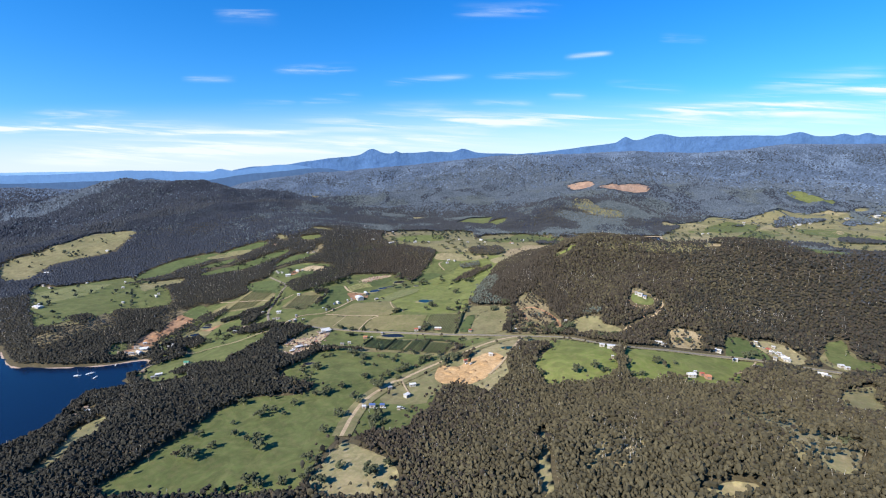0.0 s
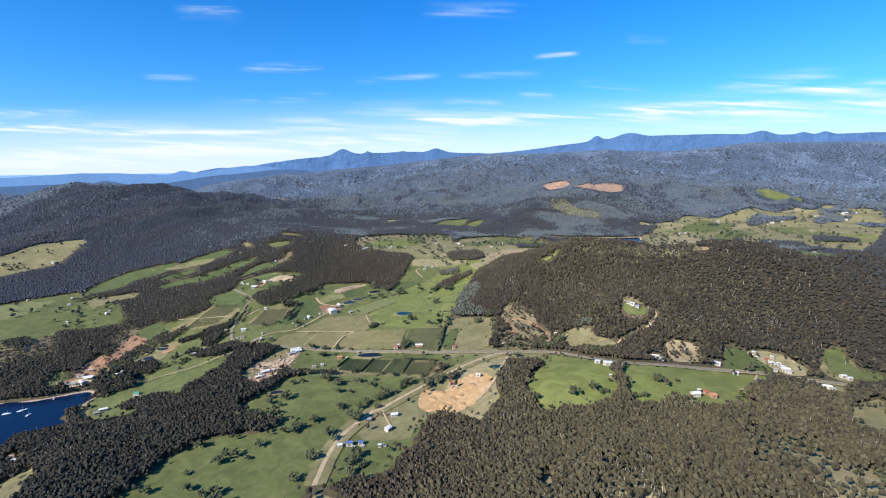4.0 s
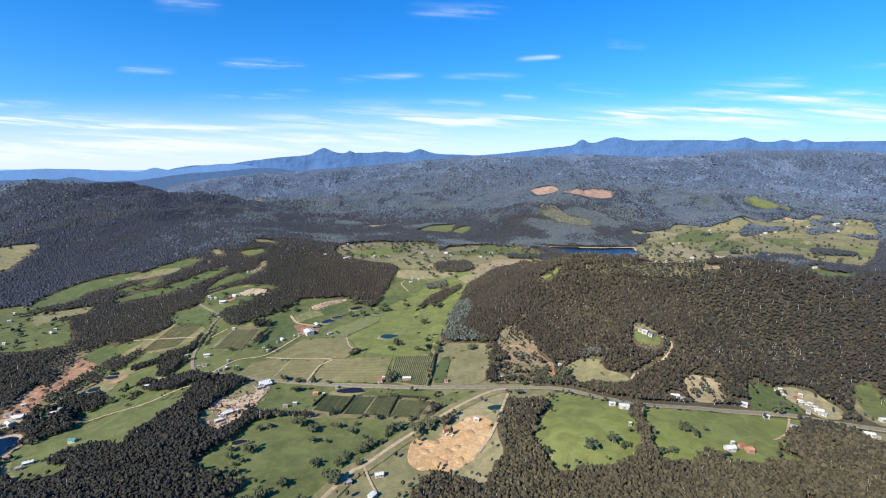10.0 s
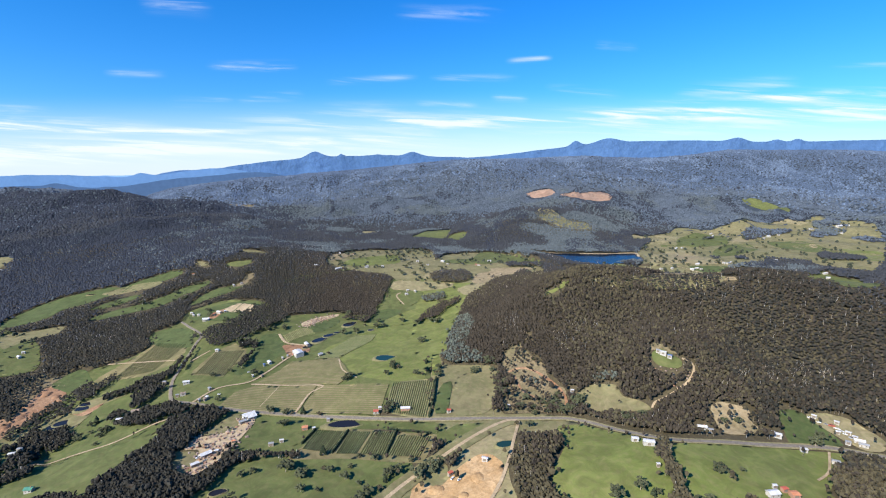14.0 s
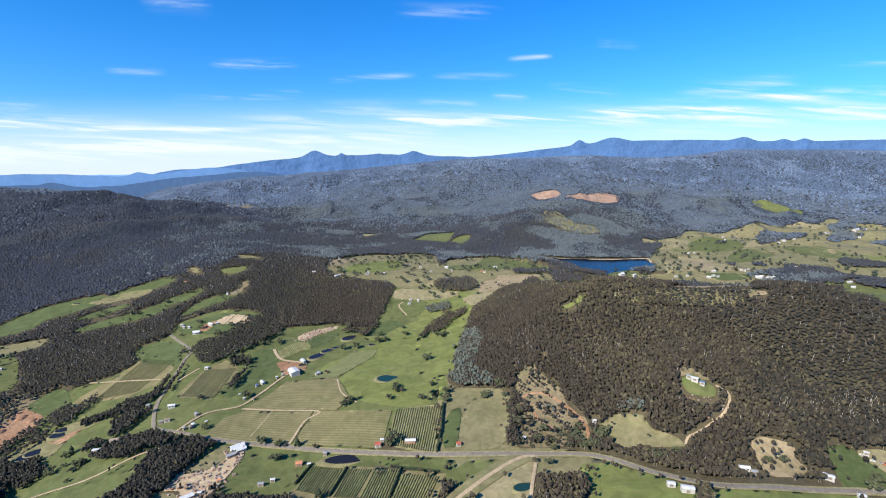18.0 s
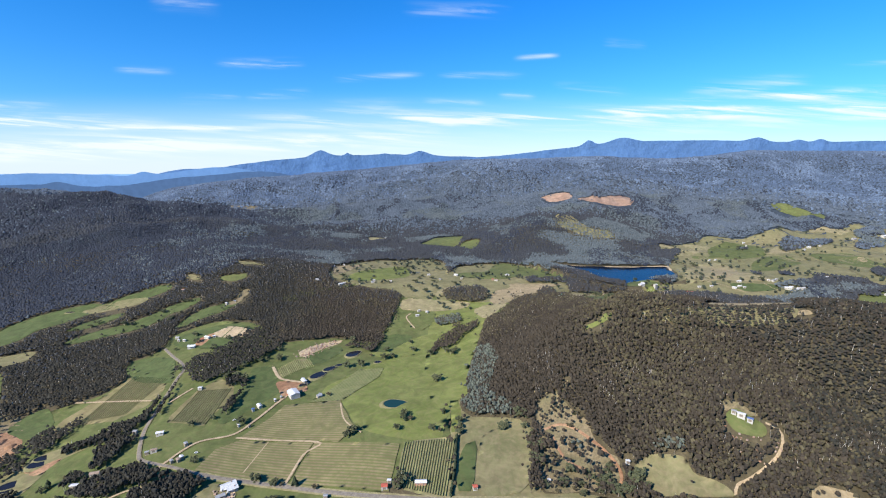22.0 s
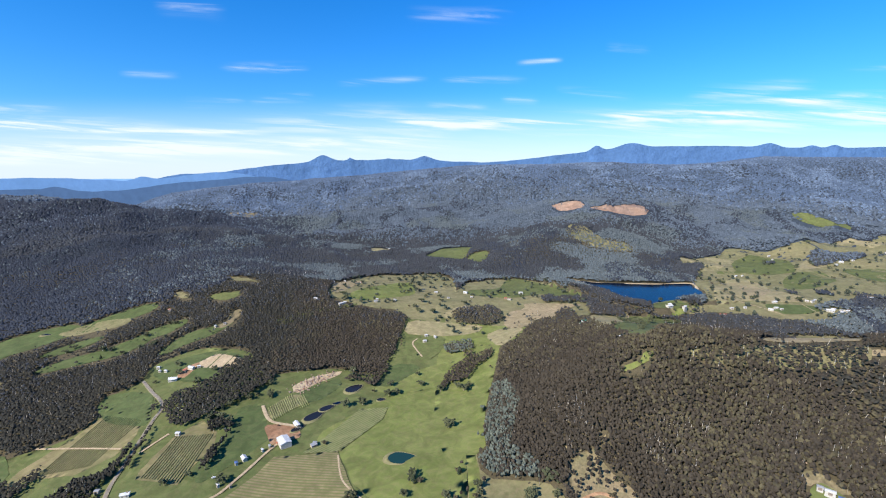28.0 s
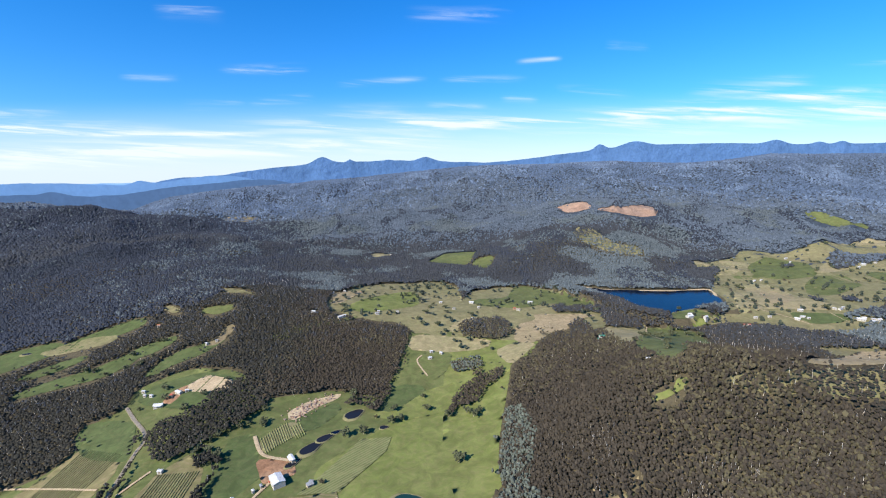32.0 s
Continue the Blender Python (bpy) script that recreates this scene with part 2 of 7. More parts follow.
M = {
    "meadow": material("meadow grass", [(0.128, 0.154, 0.040), (0.150, 0.168, 0.050), (0.172, 0.166, 0.064)], 0.010, bump=0.25, bump_scale=0.7),
    "forest_floor": material("forest floor", [(0.082, 0.069, 0.040), (0.100, 0.082, 0.048), (0.062, 0.053, 0.033)], 0.03, bump=0.6, bump_scale=0.25),
    # far ground: distance haze is put into the colour as a blue tint
    "far_forest": material("haze-tinted far forest", [(0.040, 0.053, 0.070), (0.054, 0.068, 0.085), (0.030, 0.042, 0.058)], 0.006, bump=1.0, bump_scale=0.06, second=0.8),
    # ranges and lowlands: aerial haze is painted in as the blue of the colour
    "blue_range": material("blue hazed range", [(0.072, 0.145, 0.290), (0.081, 0.162, 0.325), (0.065, 0.131, 0.261)], 0.004, rough=1.0, spec=0.0, bump=0.5, bump_scale=0.008, second=0.8, mottle=0.06),
    "mid_range": material("haze blue lowland", [(0.110, 0.215, 0.400), (0.119, 0.232, 0.432), (0.103, 0.202, 0.376)], 0.002, rough=1.0, spec=0.0, mottle=0.06),
    "pale_range": material("pale hazed range", [(0.200, 0.360, 0.600), (0.210, 0.378, 0.630), (0.190, 0.342, 0.570)], 0.002, rough=1.0, spec=0.0, mottle=0.06),
    "pasture": material("pasture", [(0.157, 0.152, 0.069), (0.190, 0.171, 0.085), (0.227, 0.185, 0.103)], 0.012, bump=0.25, bump_scale=0.7),
    "lush": material("lush grass", [(0.088, 0.108, 0.034), (0.108, 0.124, 0.042), (0.136, 0.132, 0.054)], 0.010, bump=0.25, bump_scale=0.7),
    "emerald": material("sown green grass", [(0.068, 0.093, 0.030), (0.078, 0.102, 0.036), (0.100, 0.108, 0.044)], 0.012, bump=0.2, bump_scale=0.9),
    "dry": material("dry grass", [(0.262, 0.222, 0.118), (0.208, 0.192, 0.094), (0.300, 0.240, 0.145)], 0.016, bump=0.3, bump_scale=0.6),
    "straw": material("bleached straw grass", [(0.330, 0.258, 0.155), (0.262, 0.215, 0.122), (0.215, 0.160, 0.085)], 0.018, bump=0.3, bump_scale=0.6),
    "scrub": material("scrubby slope", [(0.225, 0.175, 0.105), (0.150, 0.132, 0.070), (0.105, 0.092, 0.052)], 0.03, bump=0.5, bump_scale=0.35),
    "red_soil": material("bare red soil", [(0.27, 0.145, 0.080), (0.34, 0.21, 0.125), (0.19, 0.105, 0.06)], 0.02, bump=0.5, bump_scale=0.3),
    "clay": material("pale quarry clay", [(0.43, 0.27, 0.125), (0.49, 0.335, 0.18), (0.34, 0.20, 0.095)], 0.025, bump=0.4, bump_scale=0.25),
    "sand": material("pale sand", [(0.47, 0.37, 0.24), (0.41, 0.315, 0.195), (0.34, 0.25, 0.15)], 0.03, bump=0.3, bump_scale=0.3),
    "cutover": material("red-brown logged ground", [(0.284, 0.181, 0.127), (0.344, 0.240, 0.176), (0.206, 0.132, 0.094)], 0.012, bump=0.4, bump_scale=0.15),
    "asphalt": material("asphalt", [(0.190, 0.165, 0.135), (0.218, 0.190, 0.155), (0.162, 0.140, 0.115)], 0.05),
    "gravel": material("gravel track", [(0.37, 0.285, 0.18), (0.43, 0.335, 0.22), (0.29, 0.215, 0.135)], 0.05, bump=0.2, bump_scale=1.0),
    "verge": material("dry verge", [(0.27, 0.235, 0.13), (0.20, 0.19, 0.085), (0.32, 0.25, 0.15)], 0.05, bump=0.3, bump_scale=0.6),
    "vines_gold": material("vineyard ground", [(0.180, 0.152, 0.074), (0.158, 0.146, 0.064), (0.205, 0.162, 0.090)], 0.012, bump=0.2, bump_scale=0.8),
    "till": material("tilled rows", [(0.200, 0.165, 0.084), (0.170, 0.152, 0.070), (0.235, 0.180, 0.108)], 0.010, bump=0.3, bump_scale=0.7, rows=(100, 4.6, (0.110, 0.122, 0.040), 0.75)),
    "till_green": material("green crop rows", [(0.114, 0.135, 0.046), (0.136, 0.148, 0.055), (0.174, 0.165, 0.071)], 0.010, bump=0.3, bump_scale=0.7, rows=(44, 4.2, (0.195, 0.195, 0.090), 0.7)),
    "trunk": material("gum bark", [(0.26, 0.22, 0.17), (0.36, 0.32, 0.26), (0.16, 0.13, 0.10)], 0.4, bump=0.4, bump_scale=3.0),
    "dead_wood": material("bleached dead wood", [(0.62, 0.57, 0.50), (0.50, 0.45, 0.39), (0.40, 0.36, 0.31)], 0.3, per="island"),
    "gum_leaf": material("gum leaves", [(0.038, 0.031, 0.022), (0.046, 0.038, 0.027), (0.030, 0.025, 0.018), (0.053, 0.043, 0.031)], 0.02, per="island", vary=0.32, bump=0.5, bump_scale=0.9, second=0.6),
    "olive_leaf": material("olive gum leaves", [(0.057, 0.049, 0.028), (0.073, 0.063, 0.036), (0.043, 0.037, 0.021), (0.086, 0.074, 0.042)], 0.02, per="island", vary=0.32, bump=0.5, bump_scale=0.9, second=0.6),
    # mid to farther leaf tones: aerial haze is mixed into the colour as blue-grey
    "mid_leaf": material("haze-greyed gum leaves", [(0.034, 0.037, 0.041), (0.044, 0.048, 0.053), (0.027, 0.029, 0.032), (0.051, 0.055, 0.061)], 0.008, per="island", vary=0.24, bump=0.5, bump_scale=0.4, second=0.6),
    "far_leaf": material("distant hazed gum leaves", [(0.070, 0.088, 0.108), (0.085, 0.107, 0.132), (0.056, 0.070, 0.086), (0.102, 0.128, 0.157)], 0.006, per="island", vary=0.24, bump=0.4, bump_scale=0.25, second=0.6),
    "far_leaf2": material("distant hazed olive leaves", [(0.075, 0.090, 0.094), (0.091, 0.110, 0.115), (0.060, 0.072, 0.075), (0.105, 0.126, 0.132)], 0.006, per="island", vary=0.24, bump=0.4, bump_scale=0.25, second=0.6),
    "farther_leaf": material("haze-tinted gum leaves", [(0.068, 0.096, 0.140), (0.082, 0.115, 0.168), (0.056, 0.079, 0.115), (0.095, 0.134, 0.196)], 0.004, per="island", vary=0.24, bump=0.3, bump_scale=0.15, second=0.6),
    "farther_leaf2": material("pale haze-tinted gum leaves", [(0.088, 0.120, 0.168), (0.107, 0.146, 0.205), (0.072, 0.098, 0.138), (0.141, 0.192, 0.269)], 0.004, per="island", bump=0.3, bump_scale=0.15, second=0.6),
    # hill and gully shade is mixed into this darker leaf tone
    "shaded_leaf": material("gum leaves darkened as hill shade", [(0.027, 0.033, 0.044), (0.034, 0.041, 0.055), (0.022, 0.026, 0.035), (0.038, 0.046, 0.062)], 0.006, per="island", vary=0.24, bump=0.5, bump_scale=0.3, second=0.6),
    # nearest lowland layer, with less haze blue in its colour
    "near_lowland": material("dark haze blue lowland", [(0.062, 0.112, 0.205), (0.069, 0.125, 0.230), (0.056, 0.101, 0.184)], 0.002, rough=1.0, spec=0.0, mottle=0.06),
    "far_tree_leaf": material("far paddock leaves", [(0.040, 0.050, 0.034), (0.055, 0.064, 0.042), (0.030, 0.038, 0.027)], 0.05, per="island", bump=0.9, bump_scale=0.6),
    # darkest gum tone; on the hill's east end it stands in for shade
    "darkened_leaf": material("darkened gum leaves", [(0.025, 0.024, 0.018), (0.031, 0.030, 0.023), (0.020, 0.019, 0.014), (0.038, 0.036, 0.028)], 0.02, per="island", vary=0.32, bump=0.5, bump_scale=0.9, second=0.6),
    "blue_leaf": material("blue-grey wattle leaves", [(0.085, 0.098, 0.078), (0.105, 0.118, 0.096), (0.058, 0.068, 0.052)], 0.05, per="island", bump=0.6, bump_scale=0.9),
    "dark_leaf": material("dark pine leaves", [(0.030, 0.042, 0.022), (0.042, 0.055, 0.028), (0.020, 0.028, 0.016)], 0.05, per="island", bump=0.9, bump_scale=0.9),
    "paddock_leaf": material("paddock gum leaves", [(0.060, 0.066, 0.034), (0.078, 0.086, 0.044), (0.037, 0.041, 0.021)], 0.15, per="object", bump=0.9, bump_scale=0.9),
    "vine_leaf": material("vine leaves", [(0.200, 0.215, 0.085), (0.230, 0.247, 0.098), (0.164, 0.176, 0.070)], 0.1, per="object", bump=0.2, bump_scale=1.0),
    "wall_white": material("white boards", [(0.460, 0.440, 0.400), (0.414, 0.396, 0.360), (0.359, 0.343, 0.312)], 0.3),
    "wall_brick": material("brick wall", [(0.34, 0.19, 0.13), (0.40, 0.24, 0.17), (0.27, 0.15, 0.11)], 0.5),
    "wall_timber": material("weathered boards", [(0.33, 0.28, 0.22), (0.40, 0.35, 0.28), (0.25, 0.20, 0.16)], 0.4),
    "roof_white": material("pale metal roof", [(0.580, 0.585, 0.590), (0.534, 0.538, 0.543), (0.452, 0.456, 0.460)], 0.15, rough=0.5, spec=0.4),
    "roof_grey": material("grey metal roof", [(0.270, 0.277, 0.285), (0.330, 0.338, 0.345), (0.225, 0.217, 0.210)], 0.2, rough=0.5, spec=0.5),
    "roof_red": material("red roof", [(0.42, 0.10, 0.065), (0.48, 0.13, 0.085), (0.34, 0.09, 0.06)], 0.2, rough=0.6),
    "roof_orange": material("orange tiled roof", [(0.52, 0.21, 0.11), (0.58, 0.26, 0.15), (0.42, 0.17, 0.09)], 0.2, rough=0.7),
    "roof_green": material("green metal roof", [(0.06, 0.22, 0.15), (0.08, 0.26, 0.18), (0.05, 0.18, 0.13)], 0.2, rough=0.5, spec=0.4),
    "roof_rust": material("rusted iron roof", [(0.27, 0.20, 0.155), (0.33, 0.27, 0.22), (0.21, 0.13, 0.09)], 0.3, rough=0.7),
    "roof_blue": material("blue panels", [(0.08, 0.13, 0.30), (0.10, 0.16, 0.34), (0.07, 0.11, 0.26)], 0.3, rough=0.3, spec=0.6),
    "pane": material("window glass", [(0.03, 0.04, 0.05), (0.04, 0.05, 0.06)], 0.5, rough=0.08, spec=0.6),
    "door_paint": material("door paint", [(0.18, 0.15, 0.12), (0.22, 0.18, 0.15)], 0.5, rough=0.6),
    "rubble": material("mixed rubble", [(0.302, 0.224, 0.177), (0.374, 0.299, 0.245), (0.216, 0.143, 0.102), (0.245, 0.136, 0.088)], 0.2, per="island", bump=0.3, bump_scale=1.0),
    "tyre": material("tyre rubber", [(0.02, 0.02, 0.02), (0.03, 0.03, 0.03)], 0.8, rough=0.8),
    "bale": material("wrapped bale plastic", [(0.80, 0.80, 0.78), (0.72, 0.73, 0.70)], 0.5, rough=0.5),
    "boat_hull": material("white hull", [(0.80, 0.80, 0.78), (0.74, 0.74, 0.72)], 0.4, rough=0.3, spec=0.5),
    "mast": material("aluminium mast", [(0.65, 0.66, 0.68), (0.6, 0.6, 0.62)], 0.4, rough=0.35, metal=0.8),
}


def water_material(name, deep, ripple):
    mat = bpy.data.materials.new(name)
    mat.use_nodes = True
    gr = Graph(mat.node_tree)
    shader = mat.node_tree.nodes["Principled BSDF"]
    where = gr.node("ShaderNodeTexCoord").outputs["Object"]
    gr.put(shader.inputs["Base Color"], gr.mix(gr.noise(where, 0.01, 3.0), (*deep, 1), (*[c * 1.35 for c in deep], 1)))
    shader.inputs["Roughness"].default_value = 0.12
    shader.inputs["IOR"].default_value = 1.33
    shader.inputs["Specular IOR Level"].default_value = 0.22
    node = gr.node("ShaderNodeBump")
    node.inputs["Strength"].default_value = ripple
    node.inputs["Distance"].default_value = 0.4
    gr.put(node.inputs["Height"], gr.noise(where, 0.35, 5.0, 0.65))
    gr.put(shader.inputs["Normal"], node.outputs[0])
    return mat


M["bay_water"] = water_material("bay water", (0.003, 0.010, 0.030), 0.5)
M["lake_water"] = water_material("lake water", (0.002, 0.006, 0.017), 0.4)
M["dam_dark"] = water_material("dark dam water", (0.012, 0.013, 0.017), 0.15)
M["dam_green"] = water_material("green dam water", (0.010, 0.034, 0.033), 0.15)


# ---- the lie of the land ----
# hills and hollows: place, reach along and across, turn in degrees, height
HILLS_EAST = [
    (430, 1000, 260, 150, -8, 120),
    (150, 980, 150, 120, 0, 81),
    (800, 1020, 280, 150, 0, 79),
    (420, 1230, 220, 110, 0, 30),
    (1050, 1080, 260, 180, 0, 57),
    (250, 810, 130, 80, 0, 56),
    (150, 1180, 160, 160, 0, 65),
    (160, 350, 260, 150, 0, 51),
    (350, 420, 200, 140, 0, 18),
    (-120, 420, 200, 200, 0, -6),
    (150, 640, 150, 90, 0, 27),
    (480, 690, 200, 110, 0, 5),
]
HILLS_VALLEY = [
    (-160, 830, 160, 140, 0, 19),
    (-250, 760, 150, 120, 0, -13),
    (-330, 920, 140, 160, 0, -6),
    (-540, 1150, 190, 170, 30, 20),
    (-350, 1250, 220, 160, 0, -6),
    (-620, 680, 160, 220, 20, -35),
    (-740, 900, 190, 160, 0, -15),
    (-850, 780, 200, 110, 0, 4),
    (-850, 1250, 300, 220, 20, 6),
    (-700, 1560, 330, 200, -20, 30),
    (-900, 1800, 350, 260, -20, 20),
    (-1592, 2066, 623, 420, -30, 99),
]
HILLS_WEST = [
    (-2029, 2423, 420, 362, 0, 135),
    (-3200, 3200, 800, 600, 0, 34),
    (-1010, 1960, 480, 105, 28, 30),
    (-1450, 2380, 420, 120, 35, 34),
    (-700, 2700, 460, 120, 15, 34),
    (-1250, 1500, 380, 260, 0, -42),
    (-1900, 1750, 420, 320, 0, 3),
    (-600, 2350, 320, 300, 0, 8),
    (100, 2750, 320, 260, 0, 10),
    (1150, 2650, 350, 260, 0, 2),
    (560, 1900, 200, 160, 0, 20),
    (0, 1600, 350, 260, 0, -5),
    (520, 1600, 300, 220, 0, 1),
    (900, 1500, 350, 260, 0, 9),
    (-236, 2060, 350, 260, 0, -6),
]
HILLS_FAR = [
    (313, 2150, 300, 220, 0, 66),
    (520, 2600, 420, 300, 0, 102),
    (1100, 2100, 400, 300, 0, 26),
    (1500, 2400, 420, 300, 0, 10),
    (-420, 2250, 350, 260, 0, -17),
    (-500, 2900, 600, 420, 0, 9),
    (-1500, 3000, 600, 420, 0, -11),
    (1300, 3100, 700, 450, 0, 104),
    (200, 3400, 700, 420, 0, 93),
    (2200, 2500, 700, 600, 0, 47),
    (1700, 1500, 500, 400, 0, 26),
]

# long forested crest and the blue ranges behind it, seen from over the valley: across, width, rise
CREST = [(-0.62, 0.13, 0.041), (-0.47, 0.13, 0.0449), (-0.32, 0.13, 0.0555), (-0.17, 0.13, 0.061), (-0.02, 0.13, 0.0755), (0.13, 0.13, 0.0712), (0.28, 0.13, 0.0781),
         (0.43, 0.13, 0.0687), (0.58, 0.13, 0.0896), (0.73, 0.13, 0.082), (0.88, 0.13, 0.0826), (1.03, 0.13, 0.0786), (1.18, 0.13, 0.07)]
RANGE = [(-0.62, 0.09, 0.0227), (-0.5, 0.12, 0.0162), (-0.4, 0.13, 0.0326), (-0.25, 0.13, 0.0417), (-0.1, 0.13, 0.042), (0.05, 0.13, 0.0344), (0.2, 0.13, 0.0506), (0.35, 0.13, 0.059),
         (0.5, 0.13, 0.0607), (0.65, 0.13, 0.0561), (0.8, 0.13, 0.0581), (0.95, 0.13, 0.0619), (1.1, 0.13, 0.05), (-0.303, 0.022, 0.0133), (-0.244, 0.006, 0.0055), (-0.165, 0.008, 0.002),
         (-0.09, 0.02, 0.0084), (0.256, 0.012, 0.0106), (0.322, 0.03, 0.0098), (0.592, 0.022, 0.0085), (0.674, 0.014, 0.0052), (0.715, 0.014, 0.0062)]
BAY = [(-1000, 720), (-910, 669), (-825, 619), (-745, 625), (-677, 643), (-624, 674), (-601, 661), (-598, 602), (-564, 573), (-612, 548),
       (-575, 450), (-587, 413), (-640, 250), (-1500, 150), (-1900, 650), (-1300, 760)]
LAKE = [(207, 1697), (273, 1668), (414, 1659), (521, 1673), (512, 1610), (501, 1543), (425, 1515), (329, 1461), (286, 1506), (268, 1566), (225, 1650), (190, 1690)]
BAY_LEVEL, LAKE_LEVEL = -53.0, 41.5
TABLE = np.random.RandomState(4).rand(64, 64)


def smooth(a, b, v):
    k = np.clip((np.asarray(v, float) - a) / (b - a), 0, 1)
    return k * k * (3 - 2 * k)


def value_noise(x, y):
    """Smooth noise from 0 to 1 on a lattice of size 1."""
    ix, iy = np.floor(x).astype(int), np.floor(y).astype(int)
    fx, fy = x - ix, y - iy
    fx, fy = fx * fx * (3 - 2 * fx), fy * fy * (3 - 2 * fy)
    v = lambda a, b: TABLE[a % 64, b % 64]
    return (v(ix, iy) * (1 - fx) + v(ix + 1, iy) * fx) * (1 - fy) + (v(ix, iy + 1) * (1 - fx) + v(ix + 1, iy + 1) * fx) * fy


def fbm(x, y, octaves=4):
    total, size = 0.0, 1.0
    for k in range(octaves):
        total = total + size * (value_noise(x * 2**k + 7.3 * k, y * 2**k + 3.1 * k) - 0.5)
        size *= 0.5
    return total


def inside(x, y, ring):
    """Which of the points lie in the ring."""
    x, y = np.asarray(x, float), np.asarray(y, float)
    odd = np.zeros(x.shape, bool)
    for (ax, ay), (bx, by) in zip(ring, ring[1:] + ring[:1]):
        if ay != by:
            odd ^= ((ay > y) != (by > y)) & (x < (bx - ax) * (y - ay) / (by - ay) + ax)
    return odd


def line_distance(x, y, line):
    """Distance of points to a line of points."""
    best = np.full(np.shape(x), 1e9)
    for (ax, ay), (bx, by) in zip(line, line[1:]):
        dx, dy = bx - ax, by - ay
        k = np.clip(((x - ax) * dx + (y - ay) * dy) / (dx * dx + dy * dy + 1e-9), 0, 1)
        best = np.minimum(best, np.hypot(x - ax - k * dx, y - ay - k * dy))
    return best


def ring_distance(x, y, ring):
    """Signed distance to a ring: negative inside."""
    d = line_distance(x, y, ring + ring[:1])
    return np.where(inside(x, y, ring), -d, d)


def profile(u, peaks, foot):
    return foot + sum(h * np.exp(-(((u - c) / w) ** 2)) for c, w, h in peaks)


def land(x, y):
    """Height of the open ground, before water and dams are cut in."""
    x, y = np.asarray(x, float), np.asarray(y, float)
    z = -12 + 50 * smooth(1080, 1560, y) + 55 * smooth(1850, 2700, y) - 22 * smooth(-350, -800, x) * (1 - smooth(1100, 1500, y))
    for cx, cy, rx, ry, turn, high in HILLS_EAST + HILLS_VALLEY + HILLS_WEST + HILLS_FAR:
        c, s = math.cos(radians(turn)), math.sin(radians(turn))
        z = z + high * np.exp(-((((x - cx) * c + (y - cy) * s) / rx) ** 2) - ((-(x - cx) * s + (y - cy) * c) / ry) ** 2)
    u = (x + 54) / np.maximum(y - 209, 200)
    crest = 304 + profile(u, CREST, -0.09) * 3900
    k = smooth(2950, 4100, y)
    z = z * (1 - k) + (crest - 340 * smooth(4200, 4700, y)) * k
    relief = smooth(1500, 2600, np.hypot(x, y)) * (1 - smooth(3750, 4050, y)) + 0.25 * smooth(3750, 4050, y)
    gullies = smooth(1900, 2900, np.hypot(x, y)) * (1 - smooth(3750, 4050, y))
    z = z - gullies * (46 * np.abs(fbm(x / 210 + 4, y / 260, 3)) - 12)
    return z + relief * (70 * fbm(x / 620, y / 620) + 9 - 62 * np.abs(fbm(x / 300 + 9, y / 300))) + 3.0 * fbm(x / 110 + 5, y / 110, 2)


DAMS = []  # place and reach of levelled dam beds


def ground_z(x, y):
    x, y = np.asarray(x, float), np.asarray(y, float)
    z = land(x, y)
    for cx, cy, reach, level in DAMS:
        k = np.exp(-((np.hypot(x - cx, y - cy) / reach) ** 6))
        z = z * (1 - k) + level * k
    for ring, level in ((BAY, BAY_LEVEL), (LAKE, LAKE_LEVEL)):
        d = ring_distance(x, y, ring)
        shore = level + 0.6 + 0.09 * np.clip(d, 0, 60)
        z = np.where(d < 0, level - 0.6 - np.minimum(-d * 0.15, 4), np.where(d < 60, np.maximum(z, shore), z))
        near = (d >= 0) & (d < 140)
        cap = level + 1.0 + 0.22 * np.clip(d, 0, 400)
        z = np.where(near, np.minimum(z, cap * (1 - smooth(80, 140, d)) + z * smooth(80, 140, d)), z)
    return z


def mesh_object(name, verts, faces, mat, smooth_faces=True):
    """A mesh object from arrays of places and faces."""
    me = bpy.data.meshes.new(name)
    verts, faces = np.asarray(verts, np.float32), np.asarray(faces, np.int32)
    n, k = faces.shape
    me.vertices.add(len(verts))
    me.vertices.foreach_set("co", verts.ravel())
    me.loops.add(n * k)
    me.loops.foreach_set("vertex_index", faces.ravel())
    me.polygons.add(n)
    me.polygons.foreach_set("loop_start", np.arange(0, n * k, k, dtype=np.int32))
    me.polygons.foreach_set("use_smooth", np.full(n, smooth_faces))
    me.update(calc_edges=True)
    for m in mat if isinstance(mat, (list, tuple)) else [mat]:
        me.materials.append(m)
    return new(name, me)


def steps(*spans):
    """Grid lines: start, then (end, step) spans."""
    out = [float(spans[0])]
    for end, step in spans[1:]:
        n = max(1, round((end - out[-1]) / step))
        out += list(np.linspace(out[-1], end, n + 1)[1:])
    return np.array(out)


def grid_faces(nx, ny):
    i, j = np.meshgrid(np.arange(nx - 1), np.arange(ny - 1), indexing="ij")
    a = (i * ny + j).ravel()
    return np.stack([a, a + ny, a + ny + 1, a + 1], 1)


# ---- ground ----
gx = steps(-6200, (-3000, 90), (-1300, 30), (950, 12), (2600, 30), (5600, 90))
gy = steps(-900, (150, 75), (1300, 11), (1900, 16), (3000, 24), (4750, 34))
GX, GY = np.meshgrid(gx, gy, indexing="ij")
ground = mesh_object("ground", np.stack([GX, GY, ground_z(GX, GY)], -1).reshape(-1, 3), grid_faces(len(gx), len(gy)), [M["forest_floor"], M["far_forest"]])
